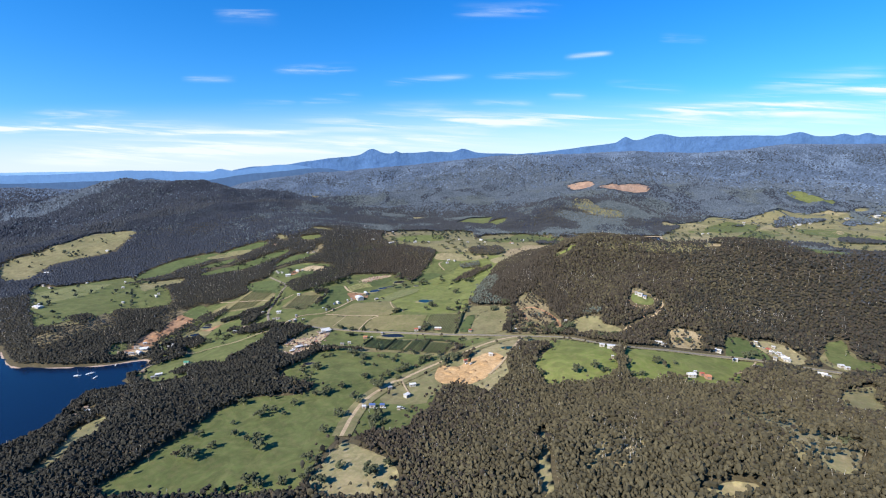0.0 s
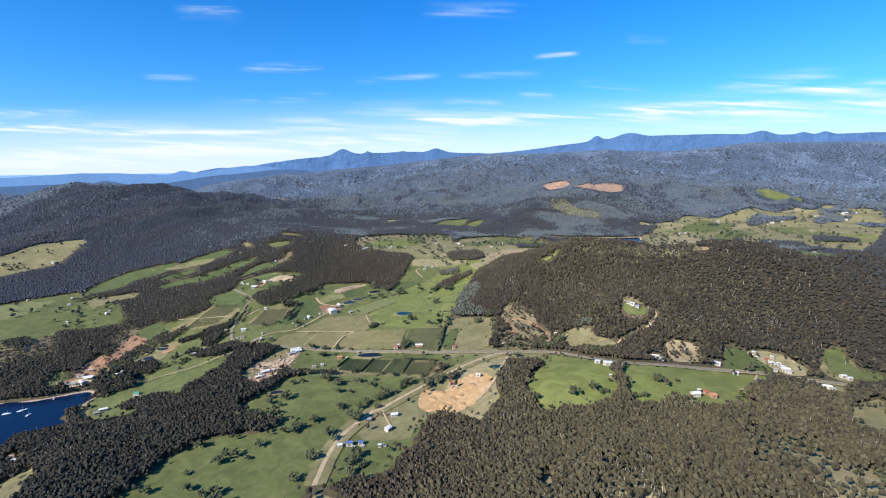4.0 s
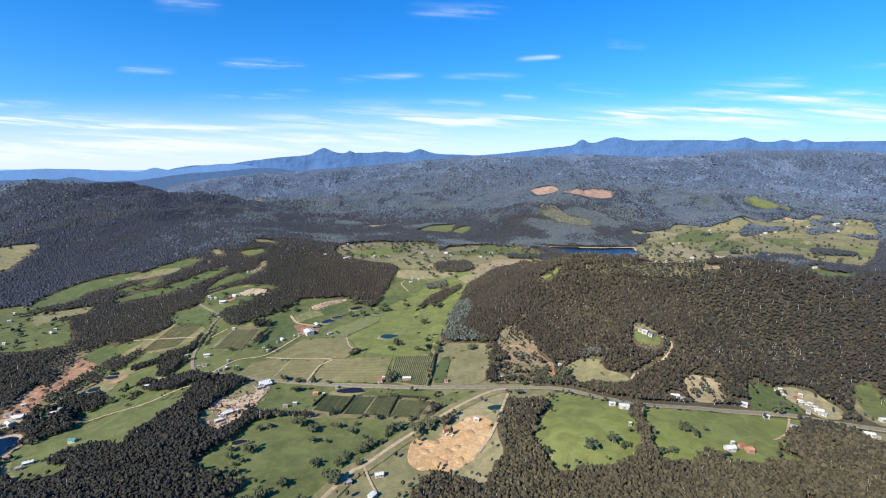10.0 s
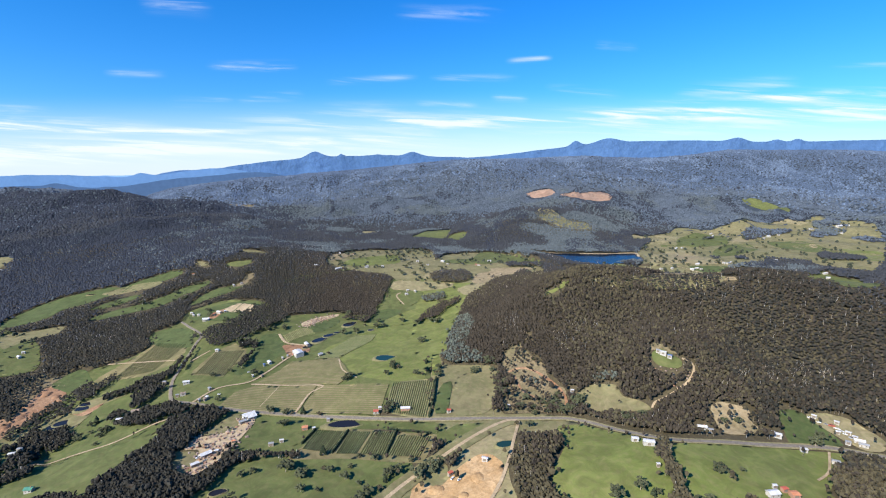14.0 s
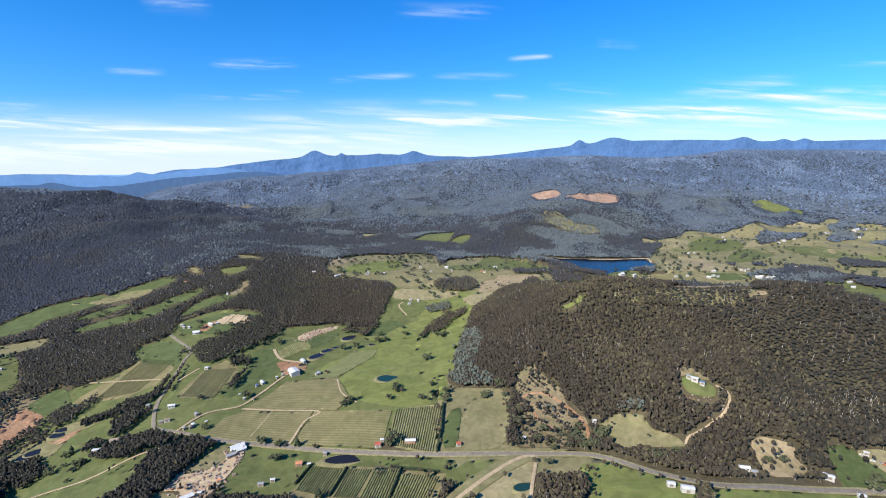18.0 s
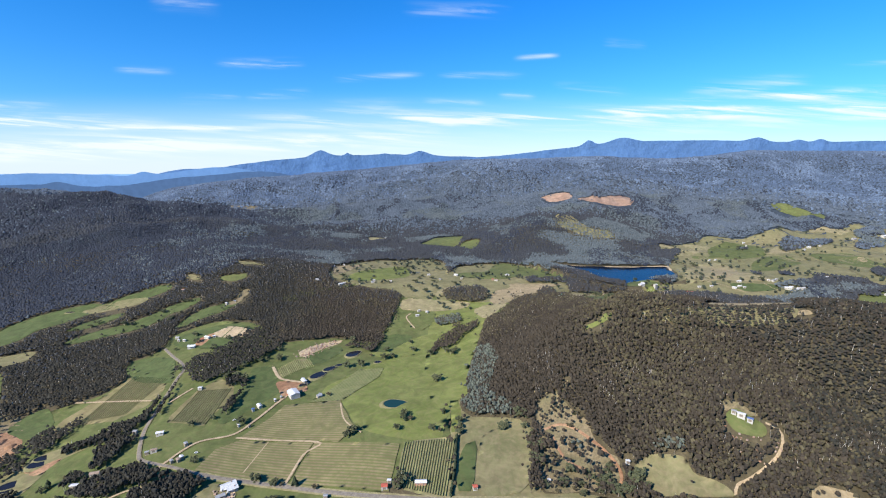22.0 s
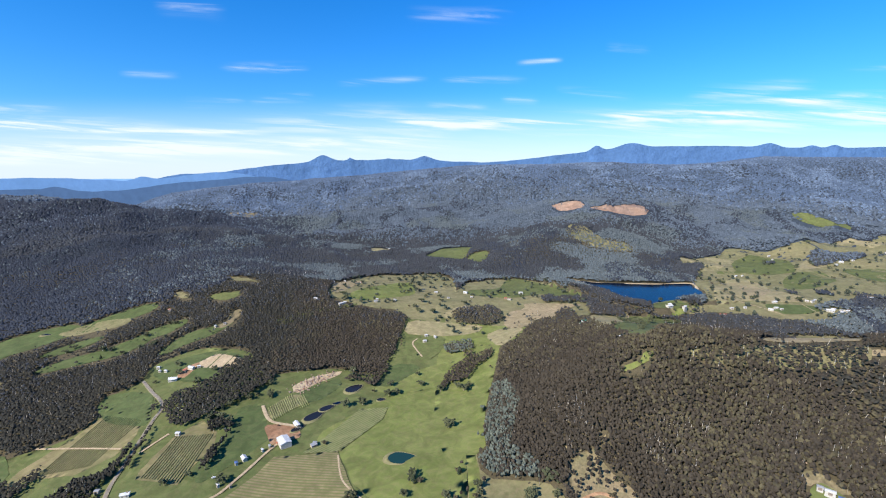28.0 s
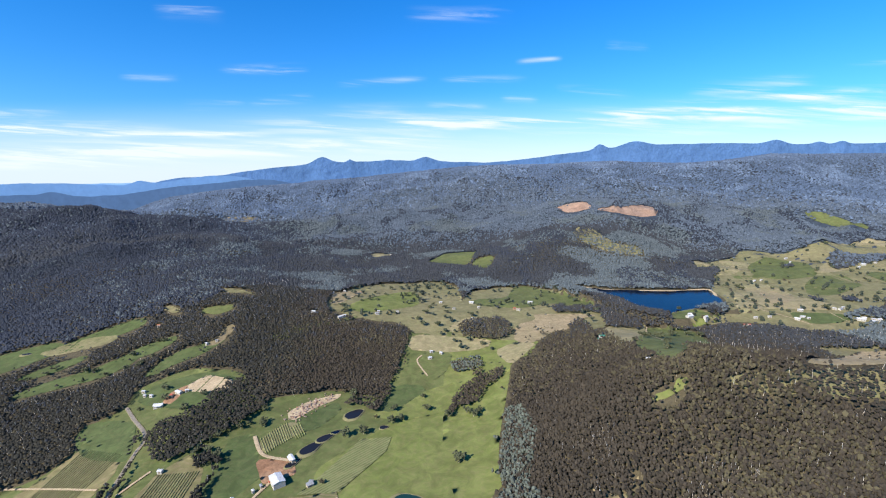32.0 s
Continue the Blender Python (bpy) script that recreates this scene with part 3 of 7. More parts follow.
tagged(ground, "hilly ground of brown forest floor, haze-tinted blue towards the far crest", "ground", kind="structure")
cells = grid_faces(len(gx), len(gy))[:, 0]
cy_mid, cx_mid = GY.reshape(-1)[cells], GX.reshape(-1)[cells]
# beyond 2100 m the ground changes to the haze-blue colour
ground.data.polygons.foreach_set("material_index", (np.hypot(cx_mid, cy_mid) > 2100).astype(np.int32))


def far_range(name, label, mat, depth, lean, peaks, foot, drop, rough, kind_name, run=30, folds=0):
    """A blue mountain range: a ridge with spurs running down to its near foot."""
    us = np.linspace(-1.7, 1.5, 520)
    rows, deep = [], 12
    y = depth + lean * np.minimum(us, 0) * depth
    top = 304 + profile(us, peaks, foot) * (y - 209) + rough * fbm(us * 34, us * 0 + 2.5, 5)
    for k in range(deep):
        f = k / (deep - 1)
        spur = folds * fbm(us * 9 + 3, us * 0 + f * 1.5, 3) * math.sin(math.pi * f)
        z = top - drop * f**0.8 + spur * 0.5
        yy = y - run * f + spur
        rows.append(np.stack([-54 + us * (yy - 209), yy, z], -1))
    v = np.stack(rows, 1).reshape(-1, 3)
    return tagged(mesh_object(name, v, grid_faces(len(us), deep)[:, ::-1], mat), label, kind_name, kind="structure")


# backdrop layers, each with its haze in the material colour
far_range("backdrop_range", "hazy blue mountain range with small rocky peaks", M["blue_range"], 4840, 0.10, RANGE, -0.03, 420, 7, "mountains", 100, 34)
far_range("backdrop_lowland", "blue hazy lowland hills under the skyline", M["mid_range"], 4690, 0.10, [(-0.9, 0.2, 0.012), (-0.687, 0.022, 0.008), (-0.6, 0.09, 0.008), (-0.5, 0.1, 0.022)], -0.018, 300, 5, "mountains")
far_range("backdrop_lowland", "wooded lowland beyond the hills in dark haze-blue", M["near_lowland"], 4640, 0.10, [(-0.88, 0.03, 0.008), (-0.95, 0.2, 0.009), (-0.6, 0.12, 0.022), (-0.42, 0.12, 0.036)], -0.040, 300, 7, "mountains")
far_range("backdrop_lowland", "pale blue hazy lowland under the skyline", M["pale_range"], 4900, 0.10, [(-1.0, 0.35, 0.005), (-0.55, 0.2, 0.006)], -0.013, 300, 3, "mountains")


def flat_sheet(name, ring, level, mat, label, category):
    bm = bmesh.new()
    bm.faces.new([bm.verts.new((x, y, level)) for x, y in ring])
    bmesh.ops.triangulate(bm, faces=bm.faces)
    me = bpy.data.meshes.new(name)
    bm.to_mesh(me)
    bm.free()
    me.materials.append(mat)
    return tagged(new(name, me), label, category, kind="structure")


def grown(ring, by):
    cx, cy = sum(p[0] for p in ring) / len(ring), sum(p[1] for p in ring) / len(ring)
    return [(x + (x - cx) / math.hypot(x - cx, y - cy) * by, y + (y - cy) / math.hypot(x - cx, y - cy) * by) for x, y in ring]


flat_sheet("bay_water", grown(BAY, 6), BAY_LEVEL, M["bay_water"], "dark blue calm water of a sheltered bay", "water")
flat_sheet("lake_water", grown(LAKE, 4), LAKE_LEVEL, M["lake_water"], "deep blue reservoir under forested hills", "water")


# ---- plan of the fields, woods and roads (metres) ----
FIELDS, WOODS, ROADS, BUILDINGS = [], [], [], []


def field(name, surface, *ring):
    """An open piece of land, wherever no forest stands."""
    FIELDS.append((name, surface, list(ring)))


def wood(*ring):
    """A stand of trees left among open land."""
    WOODS.append(list(ring))


def way_along(name, surface, width, *line):
    """A road or farm track."""
    ROADS.append((name, surface, width, list(line)))


def roofed(x, y, long, deep, high, roof, wall, turn):
    """A house or shed: its place, size, roof, walls and turn."""
    BUILDINGS.append((x, y, long, deep, high, roof, wall, turn))


field("base_valley", "lush", (-597, 754), (-758, 913), (-708, 963), (-641, 989), (-635, 1044), (-666, 1083), (-628, 1119), (-655, 1174), (-592, 1230), (-491, 1218), (-416, 1132), (-407, 1151), (-306, 1188), (-243, 1156), (-221, 1309), (-221, 1422), (-106, 1388), (-84, 710))
field("base_meadow", "pasture", (-85, 735), (-106, 1388), (-48, 1386), (-51, 1213), (-71, 998), (-79, 929), (-73, 883), (-3, 876), (9, 850), (6, 807), (-5, 752), (45, 753), (83, 740), (111, 726), (101, 699), (-84, 710))
field("base_north", "pasture", (-104, 1307), (-221, 1422), (-401, 1450), (-434, 1509), (-381, 1691), (-176, 1779), (-116, 1685))
field("base_north2", "pasture", (-103, 1285), (-115, 1659), (9, 1726), (107, 1713), (201, 1566), (200, 1418), (126, 1335), (52, 1420), (16, 1340), (-50, 1280))
field("base_west", "lush", (-523, 571), (-599, 625), (-582, 681), (-705, 778), (-721, 873), (-706, 911), (-641, 896), (-548, 858), (-450, 768), (-460, 709), (-454, 676), (-466, 629), (-518, 639), (-520, 607))
field("plain_east", "pasture", (741, 2008), (896, 2153), (1019, 2073), (1087, 1999), (1533, 2313), (1668, 2298), (1044, 1415), (1018, 1470), (929, 1547), (842, 1613), (442, 998), (598, 1584), (610, 1749))
field("near_pasture", "lush", (-371, 314), (-357, 355), (-350, 412), (-341, 478), (-319, 512), (-258, 521), (-249, 549), (-320, 564), (-316, 617), (-290, 679), (-244, 702), (-204, 705), (-162, 673), (-111, 677), (-93, 653), (-152, 569), (-177, 525), (-183, 475), (-176, 432), (-183, 386), (-179, 332))
field("south_dry", "dry", (-176, 332), (-171, 424), (-148, 415), (-103, 385), (-89, 353), (-91, 331))
field("farm_paddock", "lush", (-171, 432), (-168, 514), (-142, 565), (-90, 632), (-81, 563), (-89, 523), (-90, 485), (-114, 446), (-139, 442), (-159, 433))
field("shore_strip", "pasture", (-452, 333), (-457, 357), (-472, 387), (-523, 446), (-508, 473), (-491, 467), (-461, 419), (-459, 384), (-450, 363), (-449, 338))
field("shore_field", "pasture", (-584, 603), (-564, 637), (-518, 644), (-466, 634), (-502, 606), (-483, 573), (-514, 570))
field("west_upper", "pasture", (-1591, 1211), (-1570, 1294), (-1565, 1360), (-1552, 1455), (-1528, 1534), (-1408, 1572), (-1375, 1476), (-1333, 1360), (-1379, 1285), (-1422, 1242), (-1409, 1191), (-1349, 1080), (-1415, 1070))
field("quarry_land", "dry", (-62, 661), (2, 734), (27, 741), (15, 691), (2, 660), (2, 625), (7, 596), (-3, 578), (-17, 544), (-32, 555), (-57, 569))
field("quarry_land2", "pasture", (-141, 570), (-96, 626), (-62, 675), (-57, 569), (-69, 569), (-78, 557), (-95, 532), (-95, 512), (-160, 512))
field("road_meadow", "lush", (-312, 764), (-212, 751), (-65, 741), (-63, 689), (-79, 704), (-127, 724), (-219, 731), (-237, 684), (-280, 684), (-317, 694), (-350, 717), (-342, 750))
field("orchard_ground", "vines_gold", (-241, 671), (-226, 736), (-74, 711), (-87, 662), (-171, 671))
field("road_meadow_east", "lush", (-65, 730), (7, 733), (-32, 695), (-62, 670))
field("shed_field", "meadow", (40, 618), (70, 674), (65, 718), (97, 718), (139, 684), (161, 667), (157, 644), (148, 581), (113, 564), (76, 560), (57, 562), (49, 590))
field("east_field", "meadow", (166, 661), (211, 666), (283, 676), (347, 677), (378, 674), (361, 664), (337, 635), (316, 622), (296, 599), (312, 592), (294, 578), (251, 572), (227, 572), (205, 575), (181, 567), (154, 569))
field("far_east_field", "pasture", (379, 676), (418, 665), (458, 651), (398, 582), (410, 627), (393, 650))
field("north_east", "pasture", (484, 737), (517, 753), (518, 721), (470, 664), (455, 676), (453, 703))
field("big_pasture", "meadow", (-245, 1056), (-185, 1139), (-100, 1203), (-88, 837), (-145, 834), (-208, 864), (-247, 943), (-300, 983))
field("big_pasture2", "meadow", (-99, 1184), (-63, 1210), (-71, 998), (-81, 930), (-74, 883), (-83, 845), (-88, 841))
field("orchard_green", "pasture", (-145, 832), (-82, 841), (-86, 747), (-93, 742), (-145, 761))
field("gold_vines", "vines_gold", (-630, 1037), (-555, 1017), (-541, 981), (-544, 945), (-576, 919), (-639, 920), (-662, 896), (-669, 937), (-641, 989))
field("gold_top", "emerald", (-635, 1044), (-645, 1085), (-590, 1083), (-566, 1049), (-558, 1021))
field("vines_two", "vines_gold", (-488, 916), (-484, 975), (-464, 1011), (-431, 986), (-417, 956), (-425, 912), (-423, 886), (-482, 898))
field("emerald_field", "emerald", (-422, 912), (-416, 968), (-423, 1019), (-426, 1048), (-395, 1059), (-377, 1031), (-370, 1004), (-348, 989), (-374, 930), (-387, 907), (-400, 886))
field("pond_field", "emerald", (-364, 1093), (-335, 1123), (-307, 1153), (-293, 1127), (-315, 1079), (-343, 1062), (-354, 1084))
field("small_vineyard", "pasture", (-386, 1044), (-372, 1078), (-355, 1094), (-330, 1073), (-356, 1039), (-369, 1017))
field("plain_base", "pasture", (321, 1446), (386, 1515), (442, 1456), (515, 1559), (528, 1672), (616, 1800), (612, 1958), (788, 2052), (954, 2089), (1133, 2103), (1529, 2328), (732, 1401), (641, 1394), (537, 1422), (468, 1442), (352, 1406))
field("back_lush", "lush", (132, 1240), (200, 1190), (300, 1200), (345, 1300), (354, 1400), (260, 1400), (180, 1330))
field("west_slope", "meadow", (-147, 1294), (-80, 1333), (35, 1332), (-27, 1244), (-37, 1173), (-54, 1086), (-65, 1011), (-67, 923), (-130, 930))
field("north_green_a", "lush", (-246, 2061), (-171, 2204), (-43, 2227), (-72, 2137), (-93, 2008), (-178, 2013))
field("north_green_b", "lush", (-82, 2008), (-71, 2066), (-1, 2073), (-26, 1934), (-61, 1934))
field("grey_slope", "pasture", (281, 2168), (344, 2254), (373, 2121), (408, 2043), (474, 2050), (486, 1982), (378, 2004), (287, 2076))
field("clearing_mid", "dry", (-457, 2136), (-435, 2233), (-379, 2177), (-378, 2115), (-427, 2071))
field("orange_band", "scrub", (-1636, 2932), (-1593, 3084), (-1434, 3168), (-1304, 3185), (-1414, 3057), (-1527, 2854))
field("crest_sand", "straw", (398, 989), (429, 992), (425, 977), (398, 980))
field("yellow_low", "dry", (145, 324), (168, 334), (189, 333), (180, 320), (142, 317))
field("yellow_strip", "dry", (35, 423), (42, 421), (39, 346), (41, 319), (28, 320))
field("east_low", "pasture", (403, 584), (438, 590), (447, 571), (419, 532), (383, 533))
field("plain_pale", "dry", (609, 1958), (746, 2026), (831, 2004), (810, 1949), (679, 1840), (636, 1831), (629, 1912))
field("plain_green", "lush", (679, 1840), (741, 1827), (858, 2020), (893, 2009), (839, 1888), (716, 1794), (666, 1798))
field("plain_green2", "emerald", (603, 1488), (646, 1482), (711, 1474), (697, 1437), (616, 1439), (592, 1454))
field("plain_green3", "lush", (805, 1730), (900, 1820), (978, 1822), (939, 1704), (885, 1672), (793, 1613), (751, 1640))
field("lakeside", "meadow", (361, 1498), (418, 1489), (396, 1430), (437, 1448), (403, 1419), (350, 1405))
field("lake_green", "lush", (-86, 1599), (-1, 1607), (25, 1716), (63, 1737), (163, 1630), (210, 1547), (144, 1542), (95, 1565), (35, 1519), (-47, 1535), (-82, 1551))
field("back_meadow", "meadow", (-151, 1369), (-94, 1369), (-14, 1341), (39, 1333), (2, 1241), (-147, 1280))
field("north_meadow", "pasture", (-354, 1429), (-372, 1579), (-356, 1687), (-306, 1700), (-175, 1765), (-158, 1609), (-74, 1551), (-77, 1431), (-201, 1368), (-244, 1432), (-291, 1422), (-330, 1433))
field("north_tan", "dry", (-145, 1402), (-118, 1448), (-76, 1472), (-78, 1412), (-133, 1386))
field("quarry", "clay", (-99, 598), (-95, 632), (-86, 629), (-67, 622), (-52, 648), (-31, 668), (-14, 670), (-1, 649), (-6, 629), (-9, 610), (-22, 602), (-23, 589), (-37, 577), (-49, 569), (-68, 576), (-80, 572), (-92, 580))
field("shed_yard", "red_soil", (-374, 1006), (-346, 1012), (-324, 1010), (-312, 984), (-330, 973), (-345, 962), (-360, 985))
field("rubble_bank", "sand", (-374, 1113), (-350, 1148), (-306, 1177), (-308, 1159), (-337, 1128), (-355, 1094), (-365, 1098))
field("creek_field", "emerald", (-665, 1065), (-667, 1092), (-616, 1091), (-583, 1078), (-544, 1016), (-542, 999), (-606, 1014), (-634, 1032))
field("yard_green_east", "lush", (-314, 759), (-278, 754), (-229, 741), (-237, 699), (-273, 688), (-318, 685), (-314, 719))
field("yard_slope", "pasture", (-376, 723), (-363, 745), (-355, 776), (-327, 773), (-320, 766), (-331, 741), (-349, 725))
field("yard_west", "pasture", (-381, 689), (-353, 688), (-340, 654), (-343, 639), (-364, 652), (-379, 676))
field("track_field_south", "lush", (-589, 682), (-564, 692), (-531, 703), (-514, 717), (-470, 717), (-441, 764), (-427, 753), (-441, 731), (-429, 696), (-436, 668), (-438, 647), (-441, 634), (-486, 631), (-551, 645))
field("shore_meadow", "lush", (-570, 615), (-578, 653), (-569, 672), (-551, 694), (-512, 713), (-433, 738), (-418, 720), (-436, 675), (-441, 645), (-434, 614), (-466, 628), (-488, 613), (-468, 571), (-495, 567), (-532, 583))
field("track_field_north", "lush", (-559, 695), (-563, 748), (-590, 808), (-599, 842), (-584, 857), (-555, 858), (-511, 805), (-536, 800), (-515, 772), (-472, 763), (-441, 764), (-470, 717), (-514, 717))
field("creek_vines", "pasture", (-691, 782), (-660, 801), (-647, 840), (-634, 863), (-606, 874), (-561, 870), (-599, 842), (-591, 805), (-593, 773), (-624, 754), (-669, 760))
field("dam_earth", "red_soil", (-646, 843), (-613, 837), (-608, 844), (-590, 853), (-599, 820), (-626, 829))
field("west_sward", "lush", (-951, 761), (-1280, 1036), (-1182, 1036), (-1135, 1101), (-1068, 1157), (-888, 1065), (-797, 965), (-829, 936), (-864, 913), (-896, 910), (-871, 862), (-914, 794), (-909, 757))
field("west_crop", "till_green", (-1098, 885), (-1195, 965), (-1171, 1026), (-1128, 1062), (-1067, 1080), (-1040, 977), (-1064, 916))
field("west_tan", "scrub", (-845, 672), (-898, 717), (-869, 743), (-862, 791), (-889, 854), (-890, 882), (-843, 854), (-801, 803), (-834, 764), (-822, 700))
field("west_knoll", "pasture", (-942, 754), (-899, 759), (-872, 801), (-889, 854), (-904, 808), (-909, 757))
field("shore_glade", "lush", (-707, 683), (-747, 734), (-741, 756), (-719, 745), (-682, 692), (-687, 672))
field("red_works", "red_soil", (-714, 821), (-730, 866), (-742, 917), (-692, 901), (-674, 860), (-684, 821), (-682, 789))
field("red_works_low", "red_soil", (-682, 692), (-725, 771), (-730, 829), (-694, 804), (-676, 760), (-648, 692), (-660, 682))
field("red_works_top", "scrub", (-786, 892), (-798, 951), (-741, 947), (-698, 906), (-740, 918), (-730, 866), (-724, 833))
field("works_yard", "sand", (-681, 683), (-666, 701), (-675, 755), (-636, 700), (-651, 684), (-664, 672))
field("green_triangle", "emerald", (-739, 915), (-739, 943), (-727, 965), (-713, 964), (-669, 925), (-686, 894))
field("west_green", "lush", (-902, 997), (-924, 1036), (-856, 1019), (-819, 990), (-804, 959), (-818, 941), (-839, 932))
field("strip_north", "emerald", (-1073, 1168), (-1069, 1250), (-1029, 1303), (-982, 1328), (-941, 1344), (-908, 1328), (-901, 1350), (-827, 1404), (-789, 1407), (-782, 1381), (-812, 1354), (-852, 1322), (-909, 1299), (-936, 1260), (-979, 1227), (-978, 1179), (-1038, 1133))
field("strip_dry", "pasture", (-947, 1304), (-918, 1327), (-886, 1349), (-807, 1354), (-817, 1324), (-874, 1303), (-912, 1292))
field("strip_small", "emerald", (-915, 1219), (-885, 1260), (-849, 1288), (-821, 1290), (-843, 1252), (-877, 1220))
field("strip_long", "emerald", (-876, 1173), (-843, 1213), (-790, 1243), (-752, 1284), (-740, 1310), (-683, 1345), (-675, 1322), (-696, 1288), (-719, 1275), (-720, 1256), (-745, 1220), (-804, 1193), (-852, 1165))
field("strip_upper", "emerald", (-673, 1212), (-666, 1259), (-646, 1293), (-602, 1312), (-588, 1332), (-572, 1319), (-594, 1273), (-633, 1243), (-647, 1213))
field("strip_low", "pasture", (-1004, 1099), (-950, 1120), (-900, 1145), (-881, 1105), (-911, 1077), (-922, 1052), (-925, 1020))
field("farm_top", "emerald", (-618, 1128), (-638, 1166), (-617, 1184), (-574, 1207), (-542, 1214), (-490, 1197), (-471, 1179), (-471, 1151), (-488, 1137), (-486, 1115), (-538, 1105))
field("farm_sand", "sand", (-565, 1165), (-556, 1186), (-544, 1205), (-489, 1187), (-480, 1169), (-499, 1154), (-536, 1150))
field("farm_drive", "red_soil", (-576, 1124), (-579, 1156), (-561, 1176), (-556, 1157), (-556, 1135), (-558, 1119))
field("pit_bare", "scrub", (-609, 1300), (-591, 1328), (-598, 1360), (-587, 1375), (-573, 1362), (-574, 1328), (-581, 1303))
field("glade_long", "lush", (-688, 1425), (-666, 1441), (-616, 1451), (-613, 1428), (-636, 1408), (-675, 1416))
field("glade_back", "pasture", (-702, 1532), (-649, 1531), (-584, 1502), (-624, 1508), (-664, 1505))
field("glade_scrub", "pasture", (-779, 1439), (-767, 1452), (-724, 1426), (-739, 1418))
field("road_green", "emerald", (-643, 1045), (-637, 1081), (-587, 1087), (-556, 1035), (-554, 1018), (-603, 1035))
field("mow_lane", "lush", (-493, 1334), (-473, 1369), (-422, 1401), (-378, 1425), (-330, 1441), (-373, 1405), (-416, 1380), (-467, 1320))
field("straw_corner", "straw", (-421, 1505), (-432, 1571), (-393, 1618), (-363, 1619), (-388, 1521), (-402, 1491))
field("pond_sward", "meadow", (-378, 1483), (-344, 1566), (-254, 1659), (-218, 1608), (-217, 1528), (-274, 1492), (-334, 1457))
field("house_sward", "lush", (-183, 1238), (-193, 1274), (-176, 1325), (-129, 1309), (-135, 1253), (-160, 1215))
field("tan_flat", "straw", (-13, 1331), (2, 1425), (48, 1449), (47, 1486), (137, 1479), (190, 1474), (129, 1440), (101, 1367), (67, 1368), (30, 1314))
field("tan_bank", "dry", (-54, 1300), (-13, 1331), (30, 1314), (-1, 1263), (-26, 1235))
field("west_rough", "dry", (-218, 1320), (-213, 1379), (-134, 1370), (-51, 1354), (-64, 1315), (-165, 1310))
field("pasture_tail", "meadow", (-249, 1113), (-218, 1142), (-171, 1190), (-127, 1206), (-67, 1224), (-88, 1199), (-125, 1139), (-142, 1118), (-202, 1102))
field("round_green", "emerald", (-244, 1131), (-236, 1182), (-213, 1208), (-182, 1206), (-169, 1190), (-190, 1162), (-215, 1124))
field("behind_dry", "dry", (156, 1355), (212, 1428), (259, 1441), (271, 1414), (157, 1175), (134, 1203))
field("behind_green", "lush", (150, 1168), (260, 1395), (295, 1405), (282, 1351), (351, 1383), (292, 1268), (157, 1025), (136, 1036))
field("shore_green", "lush", (338, 1474), (433, 1458), (441, 1449), (365, 1417), (320, 1410))
field("plain_wide", "pasture", (1325, 2114), (1540, 2186), (1595, 1994), (1076, 1411), (996, 1435), (934, 1470), (1039, 1705))
field("plain_corner", "lush", (843, 1406), (924, 1417), (906, 1376), (992, 1329), (686, 992), (603, 970), (586, 985), (545, 994))
field("plain_straw", "dry", (483, 1471), (573, 1653), (686, 1773), (727, 1737), (712, 1599), (733, 1517), (678, 1492), (576, 1512), (506, 1478))
field("plain_bare", "straw", (655, 1680), (690, 1700), (716, 1627), (630, 1537), (591, 1536))
field("plain_sown", "emerald", (607, 1460), (648, 1486), (688, 1472), (686, 1433), (608, 1425))
field("plain_lush", "lush", (728, 1826), (806, 1988), (931, 2074), (981, 1978), (911, 1814), (800, 1780))
field("plain_fallow", "dry", (912, 1852), (1038, 1959), (1107, 1976), (1062, 1892), (930, 1830))
field("plain_lush_east", "lush", (1030, 1830), (1168, 1834), (1138, 1743), (1151, 1623), (1058, 1635), (1007, 1712))
field("plain_patch_east", "meadow", (1174, 1695), (1277, 1636), (1142, 1486), (1100, 1562))
field("plain_scar", "straw", (1120, 1743), (1142, 1736), (1122, 1702), (1103, 1700))
field("plain_top", "dry", (1167, 2118), (1408, 2303), (1562, 2243), (1340, 2043), (1286, 2158))
field("crest_band", "straw", (292, 1018), (569, 1292), (705, 1309), (436, 1018), (352, 1014), (316, 1012))
field("crest_pink", "scrub", (387, 986), (413, 991), (405, 981))
field("crest_thin", "pasture", (175, 974), (222, 982), (313, 1008), (379, 1004), (420, 999), (390, 962), (313, 959), (234, 954), (197, 957))
field("crest_glade", "meadow", (99, 979), (115, 977), (126, 976), (133, 987), (145, 983), (136, 971), (118, 968), (103, 970))
field("slope_meadow", "pasture", (-52, 845), (-12, 867), (13, 862), (5, 815), (-6, 753), (-59, 745), (-55, 805))
field("slope_green", "emerald", (-74, 824), (-55, 835), (-63, 753), (-82, 753))
field("slope_scrub", "scrub", (17, 874), (28, 898), (57, 898), (58, 875), (78, 849), (77, 827), (86, 803), (97, 791), (91, 764), (82, 753), (30, 752), (7, 755), (12, 814))
field("slope_rock", "straw", (22, 922), (25, 905), (50, 901), (68, 910), (73, 917), (66, 905), (43, 901), (23, 901))
field("tan_slope", "pasture", (103, 763), (105, 777), (128, 787), (144, 783), (160, 774), (158, 757), (174, 749), (185, 739), (186, 729), (109, 739))
field("hill_lawn", "lush", (213, 807), (228, 815), (238, 801), (248, 791), (245, 783), (236, 780), (218, 785), (213, 791))
field("hill_sand", "scrub", (212, 821), (228, 827), (241, 813), (248, 802), (238, 800), (228, 815), (216, 810))
field("straw_clearing", "straw", (256, 734), (273, 742), (308, 736), (293, 719), (302, 708), (283, 694), (249, 690), (252, 714))
